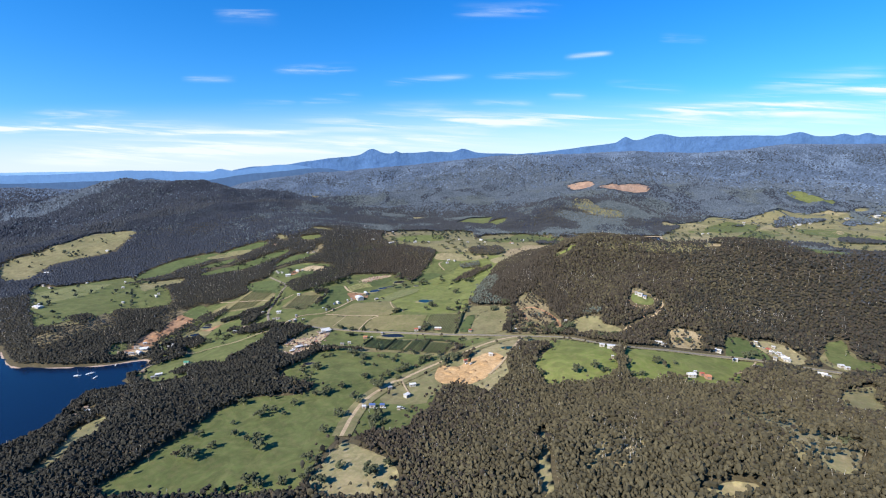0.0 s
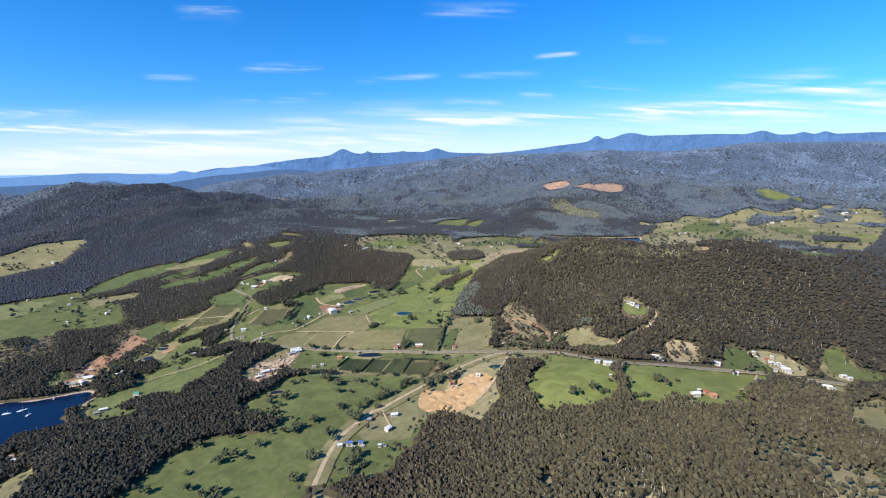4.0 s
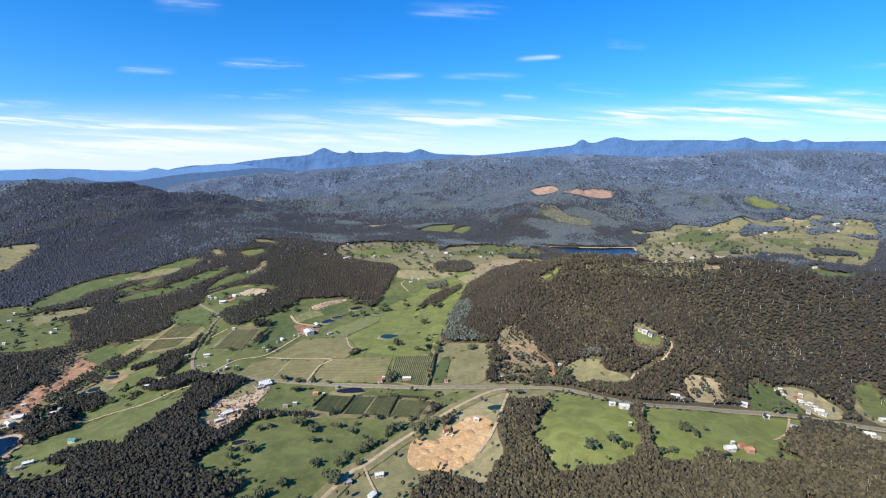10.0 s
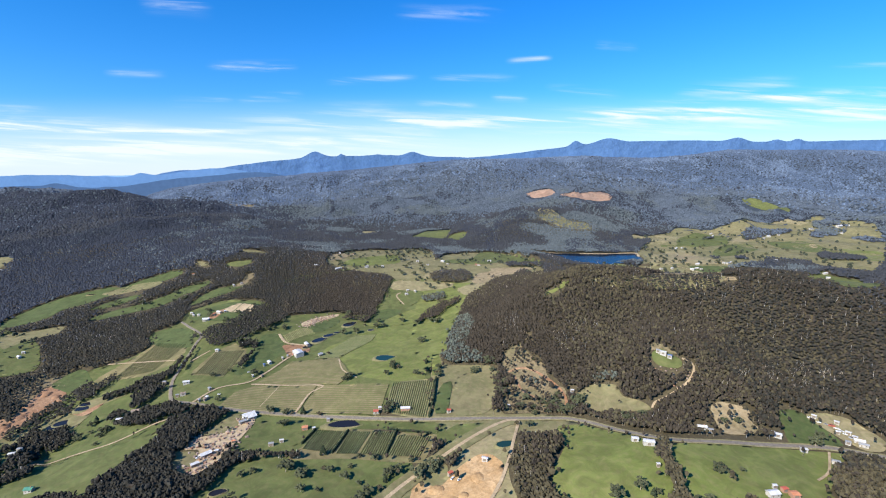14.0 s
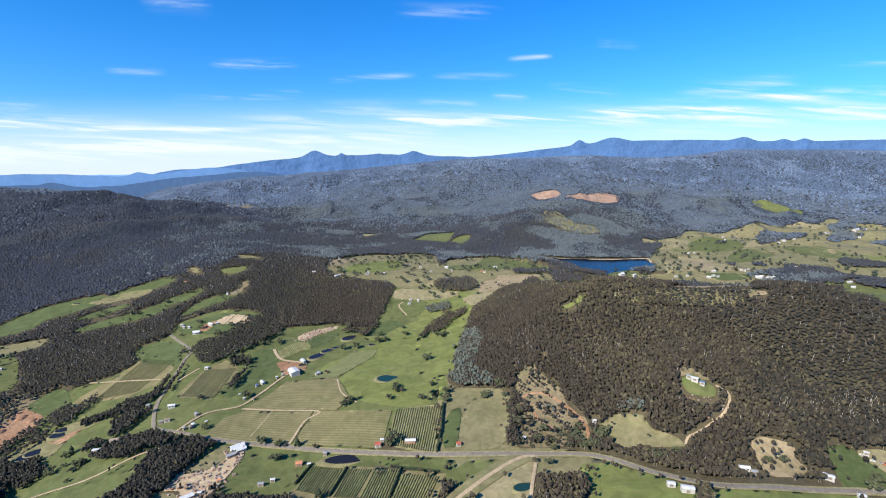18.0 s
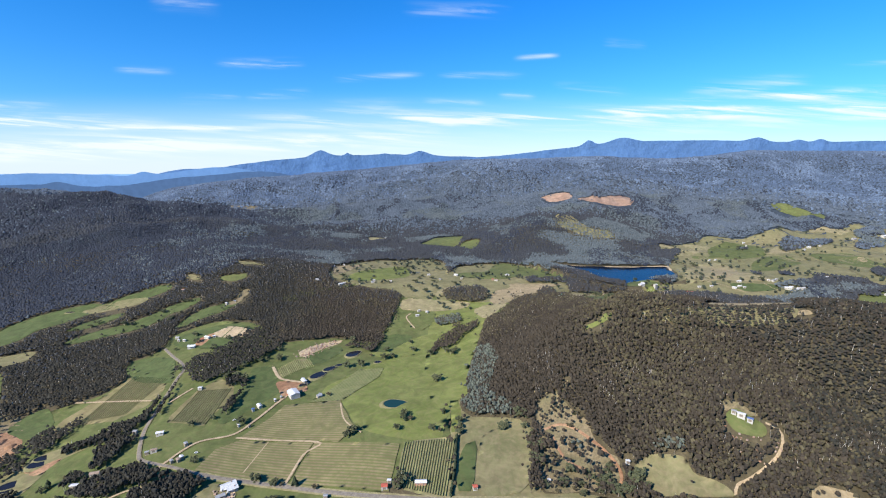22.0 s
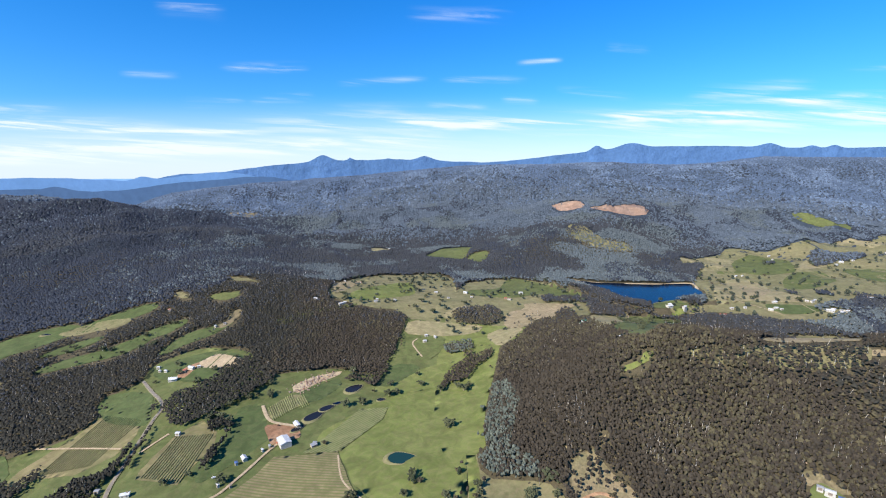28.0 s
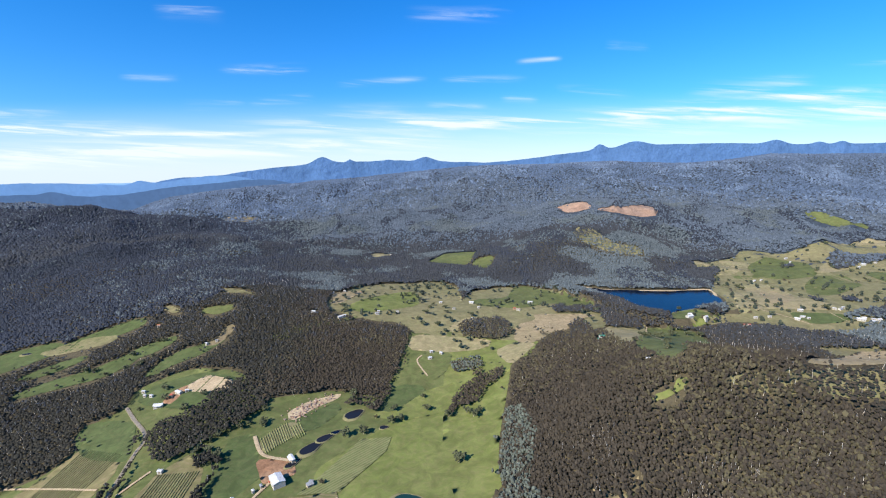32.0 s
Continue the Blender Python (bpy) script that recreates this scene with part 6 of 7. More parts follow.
ICO_FACES = np.array([(0, 1 + k, 1 + (k + 1) % 5) for k in range(5)] + [(1 + k, 6 + k, 1 + (k + 1) % 5) for k in range(5)]
                     + [(6 + k, 6 + (k + 1) % 5, 1 + (k + 1) % 5) for k in range(5)] + [(11, 6 + (k + 1) % 5, 6 + k) for k in range(5)])
DOME_FACES = ICO_FACES[:15]  # the underside of a far crown is never seen
CAP = np.array([(0, 0, 0.9)] + [(1.05 * math.cos(k * math.tau / 5), 1.05 * math.sin(k * math.tau / 5), -0.35) for k in range(5)])
CAP_FACES = ICO_FACES[:5]  # the plain top of a crown far off


def clumps(rng, centres, radii, flat=0.85, rough=0.28, faces=ICO_FACES):
    """Leaf clumps: rough little balls at centres. Returns places and faces."""
    n = len(centres)
    turn = rng.rand(n) * math.tau
    c, s = np.cos(turn)[:, None], np.sin(turn)[:, None]
    ball = CAP if len(faces) == 5 else ICO
    b = ball[None] * (1 + rough * (rng.rand(n, len(ball), 1) - 0.5) * 2)
    x, y = b[..., 0] * c - b[..., 1] * s, b[..., 0] * s + b[..., 1] * c
    v = np.stack([x, y, b[..., 2] * flat], -1) * np.asarray(radii)[:, None, None] + np.asarray(centres)[:, None]
    return v.reshape(-1, 3), (faces[None] + len(ball) * np.arange(n)[:, None, None]).reshape(-1, 3)


def sticks(rng, feet, heights, thick, lean=0.08):
    """Tapered three-sided trunks."""
    n = len(feet)
    top = np.stack([rng.randn(n) * lean * heights, rng.randn(n) * lean * heights, heights], -1) + feet
    out = []
    for k in range(3):
        a = k * math.tau / 3
        off = np.stack([np.cos(a) * thick, np.sin(a) * thick, 0 * thick], -1)
        out += [feet + off, top + off * 0.35]
    v = np.stack(out, 1).reshape(-1, 3)
    f = np.array([(0, 2, 3, 1), (2, 4, 5, 3), (4, 0, 1, 5)])
    return v, (f[None] + 6 * np.arange(n)[:, None, None]).reshape(-1, 4)


def in_view(x, y, z, margin=0.10):
    """Whether a place is ever in front of the lens along the flight."""
    seen = np.zeros(np.shape(x), bool)
    half = math.tan(radians(88.07) / 2)
    for row in FLIGHT[::3] + FLIGHT[-1:]:
        _, ex, ey, ez, head, pitch, roll = row
        h, p = radians(head), radians(pitch)
        dx, dy, dz = x - ex, y - ey, z - ez
        fwd = dx * math.sin(h) * math.cos(p) + dy * math.cos(h) * math.cos(p) + dz * math.sin(p)
        right = dx * math.cos(h) - dy * math.sin(h)
        up = -dx * math.sin(h) * math.sin(p) - dy * math.cos(h) * math.sin(p) + dz * math.cos(p)
        seen |= (fwd > 50) & (np.abs(right) < fwd * (half + margin)) & (np.abs(up) < fwd * (half * 0.5625 + margin))
    return seen


SPARSE = {"scrub": 0.26, "straw": 0.08}
SPARSE_NAMES = {"yellow_slope": 0.12, "yellow_low": 0.1, "bare_slope": 0.3, "crest_band": 0.02, "crest_thin": 0.55, "thin_bush": 0.42, "thin_slope": 0.5, "crest_pink": 0.0, "crest_glade": 0.12, "west_tan": 0.3, "grey_slope": 0.4, "slope_scrub": 0.2, "slope_rock": 0.3, "red_works_top": 0.5, "pit_bare": 0.05, "orange_band": 0.5}
ROUND_FIELDS = [(name, surface, rounded(ring, 1)) for name, surface, ring in FIELDS]
ROUND_WOODS = [rounded(ring, 1) for ring in WOODS]


def stocked(x, y, dice):
    """Which places lie in forest by the plan."""
    keep = np.ones(x.shape, bool)
    edge = 9.0 * fbm(x / 17, y / 17, 3)
    for name, surface, ring in ROUND_FIELDS:
        chance = SPARSE_NAMES.get(name, SPARSE.get(surface, 0.0))
        box = (x > min(p[0] for p in ring) - 8) & (x < max(p[0] for p in ring) + 8) & (y > min(p[1] for p in ring) - 8) & (y < max(p[1] for p in ring) + 8)
        idx = np.nonzero(box)[0]
        deep = ring_distance(x[idx], y[idx], ring)
        hit = deep < 1.0 + edge[idx]
        # stray trees along fences and wood edges
        fringe = (deep > -13) & (dice[idx] < 0.035) & (min(max(p[0] for p in ring) - min(p[0] for p in ring), max(p[1] for p in ring) - min(p[1] for p in ring)) > 45)
        keep[idx] &= ~hit | (dice[idx] < chance) | fringe
    for ring in ROUND_WOODS:
        keep |= ring_distance(x, y, ring) < 1.0 + edge
    return keep


def wooded(x, y, rng):
    """Which places carry forest: edge trees keep their crowns clear of the open land to the north."""
    dice = rng.rand(len(x))
    reach = 0.017 * np.hypot(x + 50, y - 250)
    far = np.hypot(x + 50, y - 250) + 1.0
    keep = stocked(x, y, dice)
    idx = np.nonzero(keep)[0]
    keep[idx] = stocked(x[idx] + (x[idx] + 50) / far[idx] * reach[idx], y[idx] + (y[idx] - 250) / far[idx] * reach[idx], dice[idx])
    for ring in (BAY, LAKE):
        keep &= ring_distance(x, y, ring) > 5
    for _, _, width, line in ROADS:
        keep &= line_distance(x, y, line) > width * 0.5 + (8.0 if width > 5 else 2.2)
    for bx, by, long, deep, *_ in BUILDINGS:
        keep &= np.hypot(x - bx, y - by) > long * 0.5 + 4
    for dx, dy, long, wide, *_ in DAM_SPOTS:
        keep &= np.hypot(x - dx, y - dy) > long * 0.62 + 3
    return keep


def scatter(rng, low, high, gap, x0, x1, y0, y1, below=False):
    """Jittered places whose distance from the flight line lies between low and high."""
    X, Y = np.meshgrid(np.arange(x0, x1, gap), np.arange(y0, y1, gap), indexing="ij")
    X, Y = X.ravel() + (rng.rand(X.size) - 0.5) * gap * 1.1, Y.ravel() + (rng.rand(Y.size) - 0.5) * gap * 1.1
    d = line_distance(X, Y, [(0, 0), (-107, 486)]) * (1 + 0.05 * fbm(X / 150, Y / 150, 2))
    m = (d >= low) & (d < high)
    X, Y = X[m], Y[m]
    m = in_view(X, Y, on_ground(X, Y) + 8) != below
    X, Y = X[m], Y[m]
    m = wooded(X, Y, rng)
    return X[m], Y[m]


def forest(name, label, seed, low, high, gap, box, height, radius, per_tree, mats, spread, trunks=False, faces=ICO_FACES, below=False):
    rng = np.random.RandomState(seed)
    x, y = scatter(rng, low, high, gap, *box, below)
    z = on_ground(x, y)
    n = len(x)
    tall = height * (0.84 + 0.3 * rng.rand(n)) * (1 + 0.3 * fbm(x / 60, y / 60, 2))
    wide = radius * (0.72 + 0.56 * rng.rand(n))
    # a few old trees stand over the rest
    old = rng.rand(n) < 0.05
    tall[old] *= 1.22
    wide[old] *= 1.35
    parts, sizes = [], []
    for k in range(per_tree):
        a = rng.rand(n) * math.tau
        off = wide * spread * (0 if k == 0 else 1)
        up = tall - wide * (0.8 if k == 0 else 1.0 + 0.9 * rng.rand(n))
        parts.append(np.stack([x + np.cos(a) * off, y + np.sin(a) * off, z + up], -1))
        sizes.append(wide * (1.0 if per_tree == 1 else 0.72 if k == 0 else 0.5 + 0.28 * rng.rand(n)))
    v, f = clumps(rng, np.concatenate(parts), np.concatenate(sizes), 1.15 if len(faces) > 5 else 0.95 if gap < 8 else 0.9, 0.5 if gap < 5 else 0.4, faces)
    # leaf tone by stand: brown gums, greener gums and blue-grey wattles
    stand = fbm(x / 170 + 3, y / 170, 3) + 0.25 * (rng.rand(n) - 0.5)
    tone = (stand + 0.5 * fbm(x / 55, y / 55, 2) > 0.14).astype(np.int32)
    if M["olive_leaf"] in mats:
        # open olive bush on the near rise, closed brown forest on the hill behind the road
        open_bush = smooth(720, 560, y) * smooth(-120, 0, x) + 0.16
        tone = (rng.rand(n) + 0.9 * stand < open_bush).astype(np.int32)
    # towards the west most crowns take the darkened leaf tone
    if M["darkened_leaf"] in mats:
        tone[rng.rand(n) < 0.95 * smooth(-130, -260, x + 0.25 * (y - 400) + 60 * fbm(x / 90, y / 90, 2))] = 3
    for ring in WATTLES:
        tone[inside(x, y, ring) & (rng.rand(n) < 0.65)] = 2
    away = line_distance(x, y, [(0, 0), (-107, 486)])
    if M["darkened_leaf"] in mats:
        # east end of the hill: shade put in as the darkened leaf colour
        tone[(rng.rand(n) < 0.45) & (x > 330 + 80 * fbm(x / 90, y / 90, 2)) & (y > 640)] = 3
        # with distance, more crowns take the haze-greyed leaf colour
        tone[rng.rand(n) < (0.85 - 0.55 * smooth(-150, -400, x)) * smooth(760, 1150, away)] = 4
    if len(mats) > 2 and mats[2] == M["shaded_leaf"]:
        # western hill: its shaded slope is given by the darker leaf colour
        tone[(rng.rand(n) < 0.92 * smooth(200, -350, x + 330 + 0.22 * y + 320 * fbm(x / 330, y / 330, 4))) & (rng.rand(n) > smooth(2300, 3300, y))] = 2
        # gullies: shade of the folds put in with the same darker leaf colour
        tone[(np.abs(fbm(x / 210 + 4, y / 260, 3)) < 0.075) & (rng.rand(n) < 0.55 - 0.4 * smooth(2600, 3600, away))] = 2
    # near edges of these zones mix in less hazed leaf colours
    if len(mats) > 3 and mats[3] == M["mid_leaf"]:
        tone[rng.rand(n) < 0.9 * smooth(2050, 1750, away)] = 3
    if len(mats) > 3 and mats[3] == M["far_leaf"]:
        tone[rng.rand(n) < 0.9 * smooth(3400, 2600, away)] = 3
    ob = mesh_object(name, v, f, mats, smooth_faces=len(faces) == 5)
    ob.data.polygons.foreach_set("material_index", np.repeat(np.tile(np.minimum(tone, len(mats) - 1), per_tree), len(faces)).astype(np.int32))
    tagged(ob, label, "forest", kind="stuff")
    if trunks:
        pick = rng.rand(n) < 0.14
        tv, tf = sticks(rng, np.stack([x, y, z], -1)[pick], tall[pick] * 0.85, np.full(pick.sum(), 0.28))
        tagged(mesh_object("gum_trunks", tv, tf, M["trunk"]), "grey-brown trunks under the forest crowns", "tree trunks", kind="stuff")
    return x, y


BOX = (-1500, 1300, 150, 1800)
leafs = [M["gum_leaf"], M["olive_leaf"], M["blue_leaf"], M["darkened_leaf"], M["mid_leaf"]]
forest("gum_forest", "dense brown-green gum forest close under the flight", 11, 0, 620, 2.6, (-800, 800, 150, 1200), 8.0, 1.75, 1, leafs, 0.5, trunks=True, faces=DOME_FACES)
forest("gum_forest", "dense brown-green gum forest on the slopes of the valley", 12, 620, 1150, 3.3, BOX, 8.5, 2.1, 1, leafs, 0.5, faces=CAP_FACES)
forest("gum_forest", "dark gum forest on the hills round the valley", 13, 1150, 1750, 4.5, (-2000, 2000, 300, 2400), 9.0, 2.9, 1, [M["mid_leaf"], M["far_leaf2"], M["shaded_leaf"]], 0.55, faces=CAP_FACES)
forest("far_woods", "forest on the middle hills in haze-tinted grey", 14, 1750, 2600, 6.5, (-3000, 3000, 500, 3200), 9.0, 4.2, 1, [M["far_leaf"], M["far_leaf2"], M["shaded_leaf"], M["mid_leaf"]], 0, faces=CAP_FACES)
forest("far_woods", "hazy blue-grey forest up to the crest", 15, 2600, 5600, 11.6, (-5200, 5200, 1200, 4300), 8.5, 7.2, 1, [M["farther_leaf"], M["farther_leaf2"], M["shaded_leaf"], M["far_leaf"]], 0, faces=CAP_FACES)

forest("gum_forest", "brown-green gum forest right under the flight line", 16, 0, 900, 7.5, (-420, 420, -260, 330), 8.2, 4.6, 1, leafs, 0.5, faces=CAP_FACES, below=True)

# bleached dead trunks standing in the forest
rng = np.random.RandomState(21)
dx_, dy_ = scatter(rng, 0, 1250, 12, *BOX)
bare = (fbm(dx_ / 120 + 11, dy_ / 120, 3) > 0.02) & (rng.rand(len(dx_)) < 0.5)
dx_, dy_ = dx_[bare], dy_[bare]
tv, tf = sticks(rng, np.stack([dx_, dy_, on_ground(dx_, dy_) + 2], -1), 7.2 + 4.5 * rng.rand(len(dx_)), 0.18 + 0.16 * rng.rand(len(dx_)), 0.14)
tagged(mesh_object("dead_trunks", tv, tf, M["dead_wood"]), "bleached grey dead trunks standing above the gums", "dead trees", kind="stuff")


for k, ring in enumerate(DEAD_STANDS):
    rng = np.random.RandomState(60 + k)
    xs, ys = [p[0] for p in ring], [p[1] for p in ring]
    count = int((max(xs) - min(xs)) * (max(ys) - min(ys)) / 34)
    px, py = min(xs) + rng.rand(count) * (max(xs) - min(xs)), min(ys) + rng.rand(count) * (max(ys) - min(ys))
    m = inside(px, py, ring) & (fbm(px / 22, py / 22, 3) > -0.06)
    px, py = px[m], py[m]
    tv, tf = sticks(rng, np.stack([px, py, on_ground(px, py) + 1.5], -1), 7.6 + 3.0 * rng.rand(len(px)), 0.22 + 0.18 * rng.rand(len(px)), 0.12)
    tagged(mesh_object("dead_trunks", tv, tf, M["dead_wood"]), "stand of bleached dead trunks on a burnt slope", "dead trees", kind="stuff")


def part(name, verts, faces, mat, parent, label="", smooth_faces=False):
    ob = mesh_object(name, verts, faces, mat, smooth_faces)
    ob.parent = parent
    if label:
        ob["label"] = label
    return ob


def tube(points, radii, sides=6):
    """A bent tapered limb."""
    v, f = [], []
    for k, (p, r) in enumerate(zip(points, radii)):
        for s in range(sides):
            a = s * math.tau / sides
            v.append((p[0] + r * math.cos(a), p[1] + r * math.sin(a), p[2]))
        if k:
            for s in range(sides):
                b, c = (k - 1) * sides, (s + 1) % sides
                f.append((b + s, b + c, b + sides + c, b + sides + s))
    return np.array(v), np.array(f)


def gum_tree(seed, high, wide, leaf, label, kind_name="gum_tree"):
    """A paddock tree: tapered trunk, limbs, and a crown of leaf clumps with gaps."""
    rng = np.random.RandomState(seed)
    base = tagged(new(kind_name), label, "tree", "paddock trees")
    tv, tf = tube([(0, 0, -0.6), (0.1, 0.05, high * 0.2), (0.25, -0.1, high * 0.45), (0.3, 0.1, high * 0.8)], [0.45, 0.36, 0.26, 0.08])
    part("trunk", tv, tf, M["trunk"], base)
    centres, sizes = [], []
    for k in range(7):
        a = k * math.tau / 7 + rng.rand() * 0.7
        reach, top = wide * (0.28 + 0.22 * rng.rand()), high * (0.5 + 0.4 * rng.rand())
        tip = (math.cos(a) * reach, math.sin(a) * reach, top)
        if k < 5:
            lv, lf = tube([(0.2, 0, high * 0.28), (tip[0] * 0.5, tip[1] * 0.5, high * 0.42), tip], [0.18, 0.12, 0.05], 4)
            part("limb", lv, lf, M["trunk"], base)
        for _ in range(5):
            centres.append(np.array(tip) + rng.randn(3) * (wide * 0.10, wide * 0.10, high * 0.07))
            sizes.append(wide * (0.09 + 0.09 * rng.rand()))
    for _ in range(8):
        centres.append(np.array((0.2, 0, high * 0.78)) + rng.randn(3) * (wide * 0.12, wide * 0.12, high * 0.08))
        sizes.append(wide * (0.10 + 0.09 * rng.rand()))
    cv, cf = clumps(rng, np.array(centres), np.array(sizes), 0.8, 0.4, DOME_FACES)
    part("crown", cv, cf, leaf, base)
    return base


def cypress(seed, high, wide):
    rng = np.random.RandomState(seed)
    base = tagged(new("pine_tree"), "dark conical pine tree standing in a paddock", "tree", "paddock pines")
    tv, tf = tube([(0, 0, -0.6), (0, 0, high * 0.9)], [0.35, 0.08])
    part("trunk", tv, tf, M["trunk"], base)
    f = rng.rand(60)
    a = rng.rand(60) * math.tau
    r = wide * 0.5 * (1 - f) ** 0.8 * (0.7 + 0.3 * rng.rand(60))
    cv, cf = clumps(rng, np.stack([np.cos(a) * r, np.sin(a) * r, high * (0.1 + 0.88 * f)], -1), wide * (0.10 + 0.10 * (1 - f)), 1.1, 0.4)
    part("crown", cv, cf, M["dark_leaf"], base)
    return base


KINDS = [
    gum_tree(1, 9.5, 10.5, M["paddock_leaf"], "spreading grey-green gum tree in grazed grass"),
    gum_tree(2, 12.0, 11.5, M["paddock_leaf"], "tall grey-green gum tree with a ragged crown"),
    gum_tree(3, 7.0, 8.0, M["paddock_leaf"], "small rounded gum tree in grazed grass"),
    gum_tree(4, 10.5, 13.0, M["paddock_leaf"], "broad many-limbed gum tree in a paddock"),
    gum_tree(5, 6.0, 6.5, M["olive_leaf"], "low bushy olive-green wattle tree", "wattle_tree"),
    cypress(6, 12.0, 7.5),
]
rnd = random.Random(8)
spots = [(x + rnd.uniform(-1, 1), y + rnd.uniform(-1, 1), rnd.choices(range(6), (5, 4, 4, 3, 3, 1))[0]) for x, y in TREE_SPOTS]
# loose trees over the far paddocks
loose = []
for open_land, count, far_kinds in (
        ("plain_base", 170, (1, 5, 3, 5, 0)), ("plain_wide", 90, (1, 3)), ("base_north", 95, (1, 3, 0, 5)), ("base_north2", 60, (1, 3, 0)), ("west_sward", 40, (0, 1, 3)), ("west_upper", 45, (1, 3)),
        ("yellow_slope", 12, (2, 4)), ("slope_scrub", 14, (4, 2)), ("back_lush", 8, (0, 3)), ("farm_top", 6, (0, 2)), ("farm_paddock", 4, (2, 4)), ("far_east_field", 5, (0, 1)), ("strip_long", 6, (0, 1)),
        ("track_field_north", 5, (0, 2)), ("creek_vines", 8, (2, 4)), ("behind_green", 5, (0, 3))):
    ring = next(r for nm, _, r in FIELDS if nm == open_land)
    xs, ys = [p[0] for p in ring], [p[1] for p in ring]
    made = 0
    while made < count:
        x, y = rnd.uniform(min(xs), max(xs)), rnd.uniform(min(ys), max(ys))
        if inside(np.array([x]), np.array([y]), ring)[0] and value_noise(np.array([x / 60.0]), np.array([y / 60.0]))[0] > rnd.uniform(0.2, 0.75):
            loose.append((x, y)) if open_land in ('plain_base', 'plain_wide', 'base_north', 'base_north2', 'west_upper', 'west_sward') else spots.append((x, y, rnd.choice(far_kinds)))
            made += 1
rng = np.random.RandomState(33)
lx, ly = np.array(loose).T
size = 2.6 + 2.6 * rng.rand(len(lx))
high = size * (1.2 + 0.8 * rng.rand(len(lx)))
foot = np.stack([lx, ly, on_ground(lx, ly)], -1)
cc, cr = [], []
for k in range(5):
    a = rng.rand(len(lx)) * math.tau
    cc.append(foot + np.stack([np.cos(a) * size * 0.5, np.sin(a) * size * 0.5, high * (0.55 + 0.12 * k)], -1))
    cr.append(size * (0.45 + 0.25 * rng.rand(len(lx))))
cv, cf = clumps(rng, np.concatenate(cc), np.concatenate(cr), 0.9, 0.45, DOME_FACES)
tv, tf = sticks(rng, foot, high * 0.8, np.full(len(lx), 0.3))
tagged(mesh_object("far_paddock_trees", cv, cf, M["far_tree_leaf"], False), "dark gums and pines dotted over far paddocks", "trees", kind="stuff")
tagged(mesh_object("far_paddock_trunks", tv, tf, M["trunk"]), "grey trunks of the far paddock trees", "tree trunks", kind="stuff")
used_kind = [False] * 6
for x, y, k in spots:
    if any(math.hypot(x - b[0], y - b[1]) < b[2] * 0.6 + 3 for b in BUILDINGS) or any(math.hypot(x - b[0], y - b[1]) < b[2] * 0.6 + 2 for b in DAM_SPOTS):
        continue
    m = pose(x, y, float(on_ground(x, y)) + 0.3, 0, 0, rnd.uniform(0, 360)) @ Matrix.Scale(rnd.uniform(0.62, 1.05), 4)
    if not used_kind[k]:
        KINDS[k].matrix_basis, used_kind[k] = m, True
    else:
        twin = copy_thing(KINDS[k], m)
        twin.matrix_basis = m

# ---- buildings ----


def box_mesh(name, x0, x1, y0, y1, z0, z1):
    v = [(x, y, z) for z in (z0, z1) for y in (y0, y1) for x in (x0, x1)]
    f = [(0, 2, 3, 1), (4, 5, 7, 6), (0, 1, 5, 4), (2, 6, 7, 3), (0, 4, 6, 2), (1, 3, 7, 5)]
    return np.array(v, float), np.array(f)


def joined(*pieces):
    v, f, n = [], [], 0
    for pv, pf in pieces:
        v.append(pv)
        f.append(pf + n)
        n += len(pv)
    return np.concatenate(v), np.concatenate(f)


def gable_roof(long, deep, eave, pitch, over, thick):
    """Two slopes with thickness and eaves."""
    h = deep / 2 * math.tan(radians(pitch))
    drop = over * math.tan(radians(pitch))
    l, d = long / 2 + over, deep / 2 + over
    prof = [(-d, eave - drop), (0, eave + h), (d, eave - drop), (d, eave - drop + thick), (0, eave + h + thick), (-d, eave - drop + thick)]
    v = [(x, y, z) for x in (-l, l) for y, z in prof]
    f = [(0, 1, 7, 6), (1, 2, 8, 7), (2, 3, 9, 8), (3, 4, 10, 9), (4, 5, 11, 10), (5, 0, 6, 11)]
    ends = [(5, 4, 1, 0), (4, 3, 2, 1), (6, 7, 10, 11), (7, 8, 9, 10)]
    return np.array(v, float), np.array(f + ends)


WORDS = {"roof_white": "pale metal roof", "roof_grey": "grey metal roof", "roof_red": "red roof", "roof_orange": "orange tiled roof", "roof_green": "green metal roof",
         "roof_rust": "rusty iron roof", "roof_blue": "blue-panelled roof", "wall_white": "white-walled", "wall_timber": "weathered timber", "wall_brick": "brown brick"}


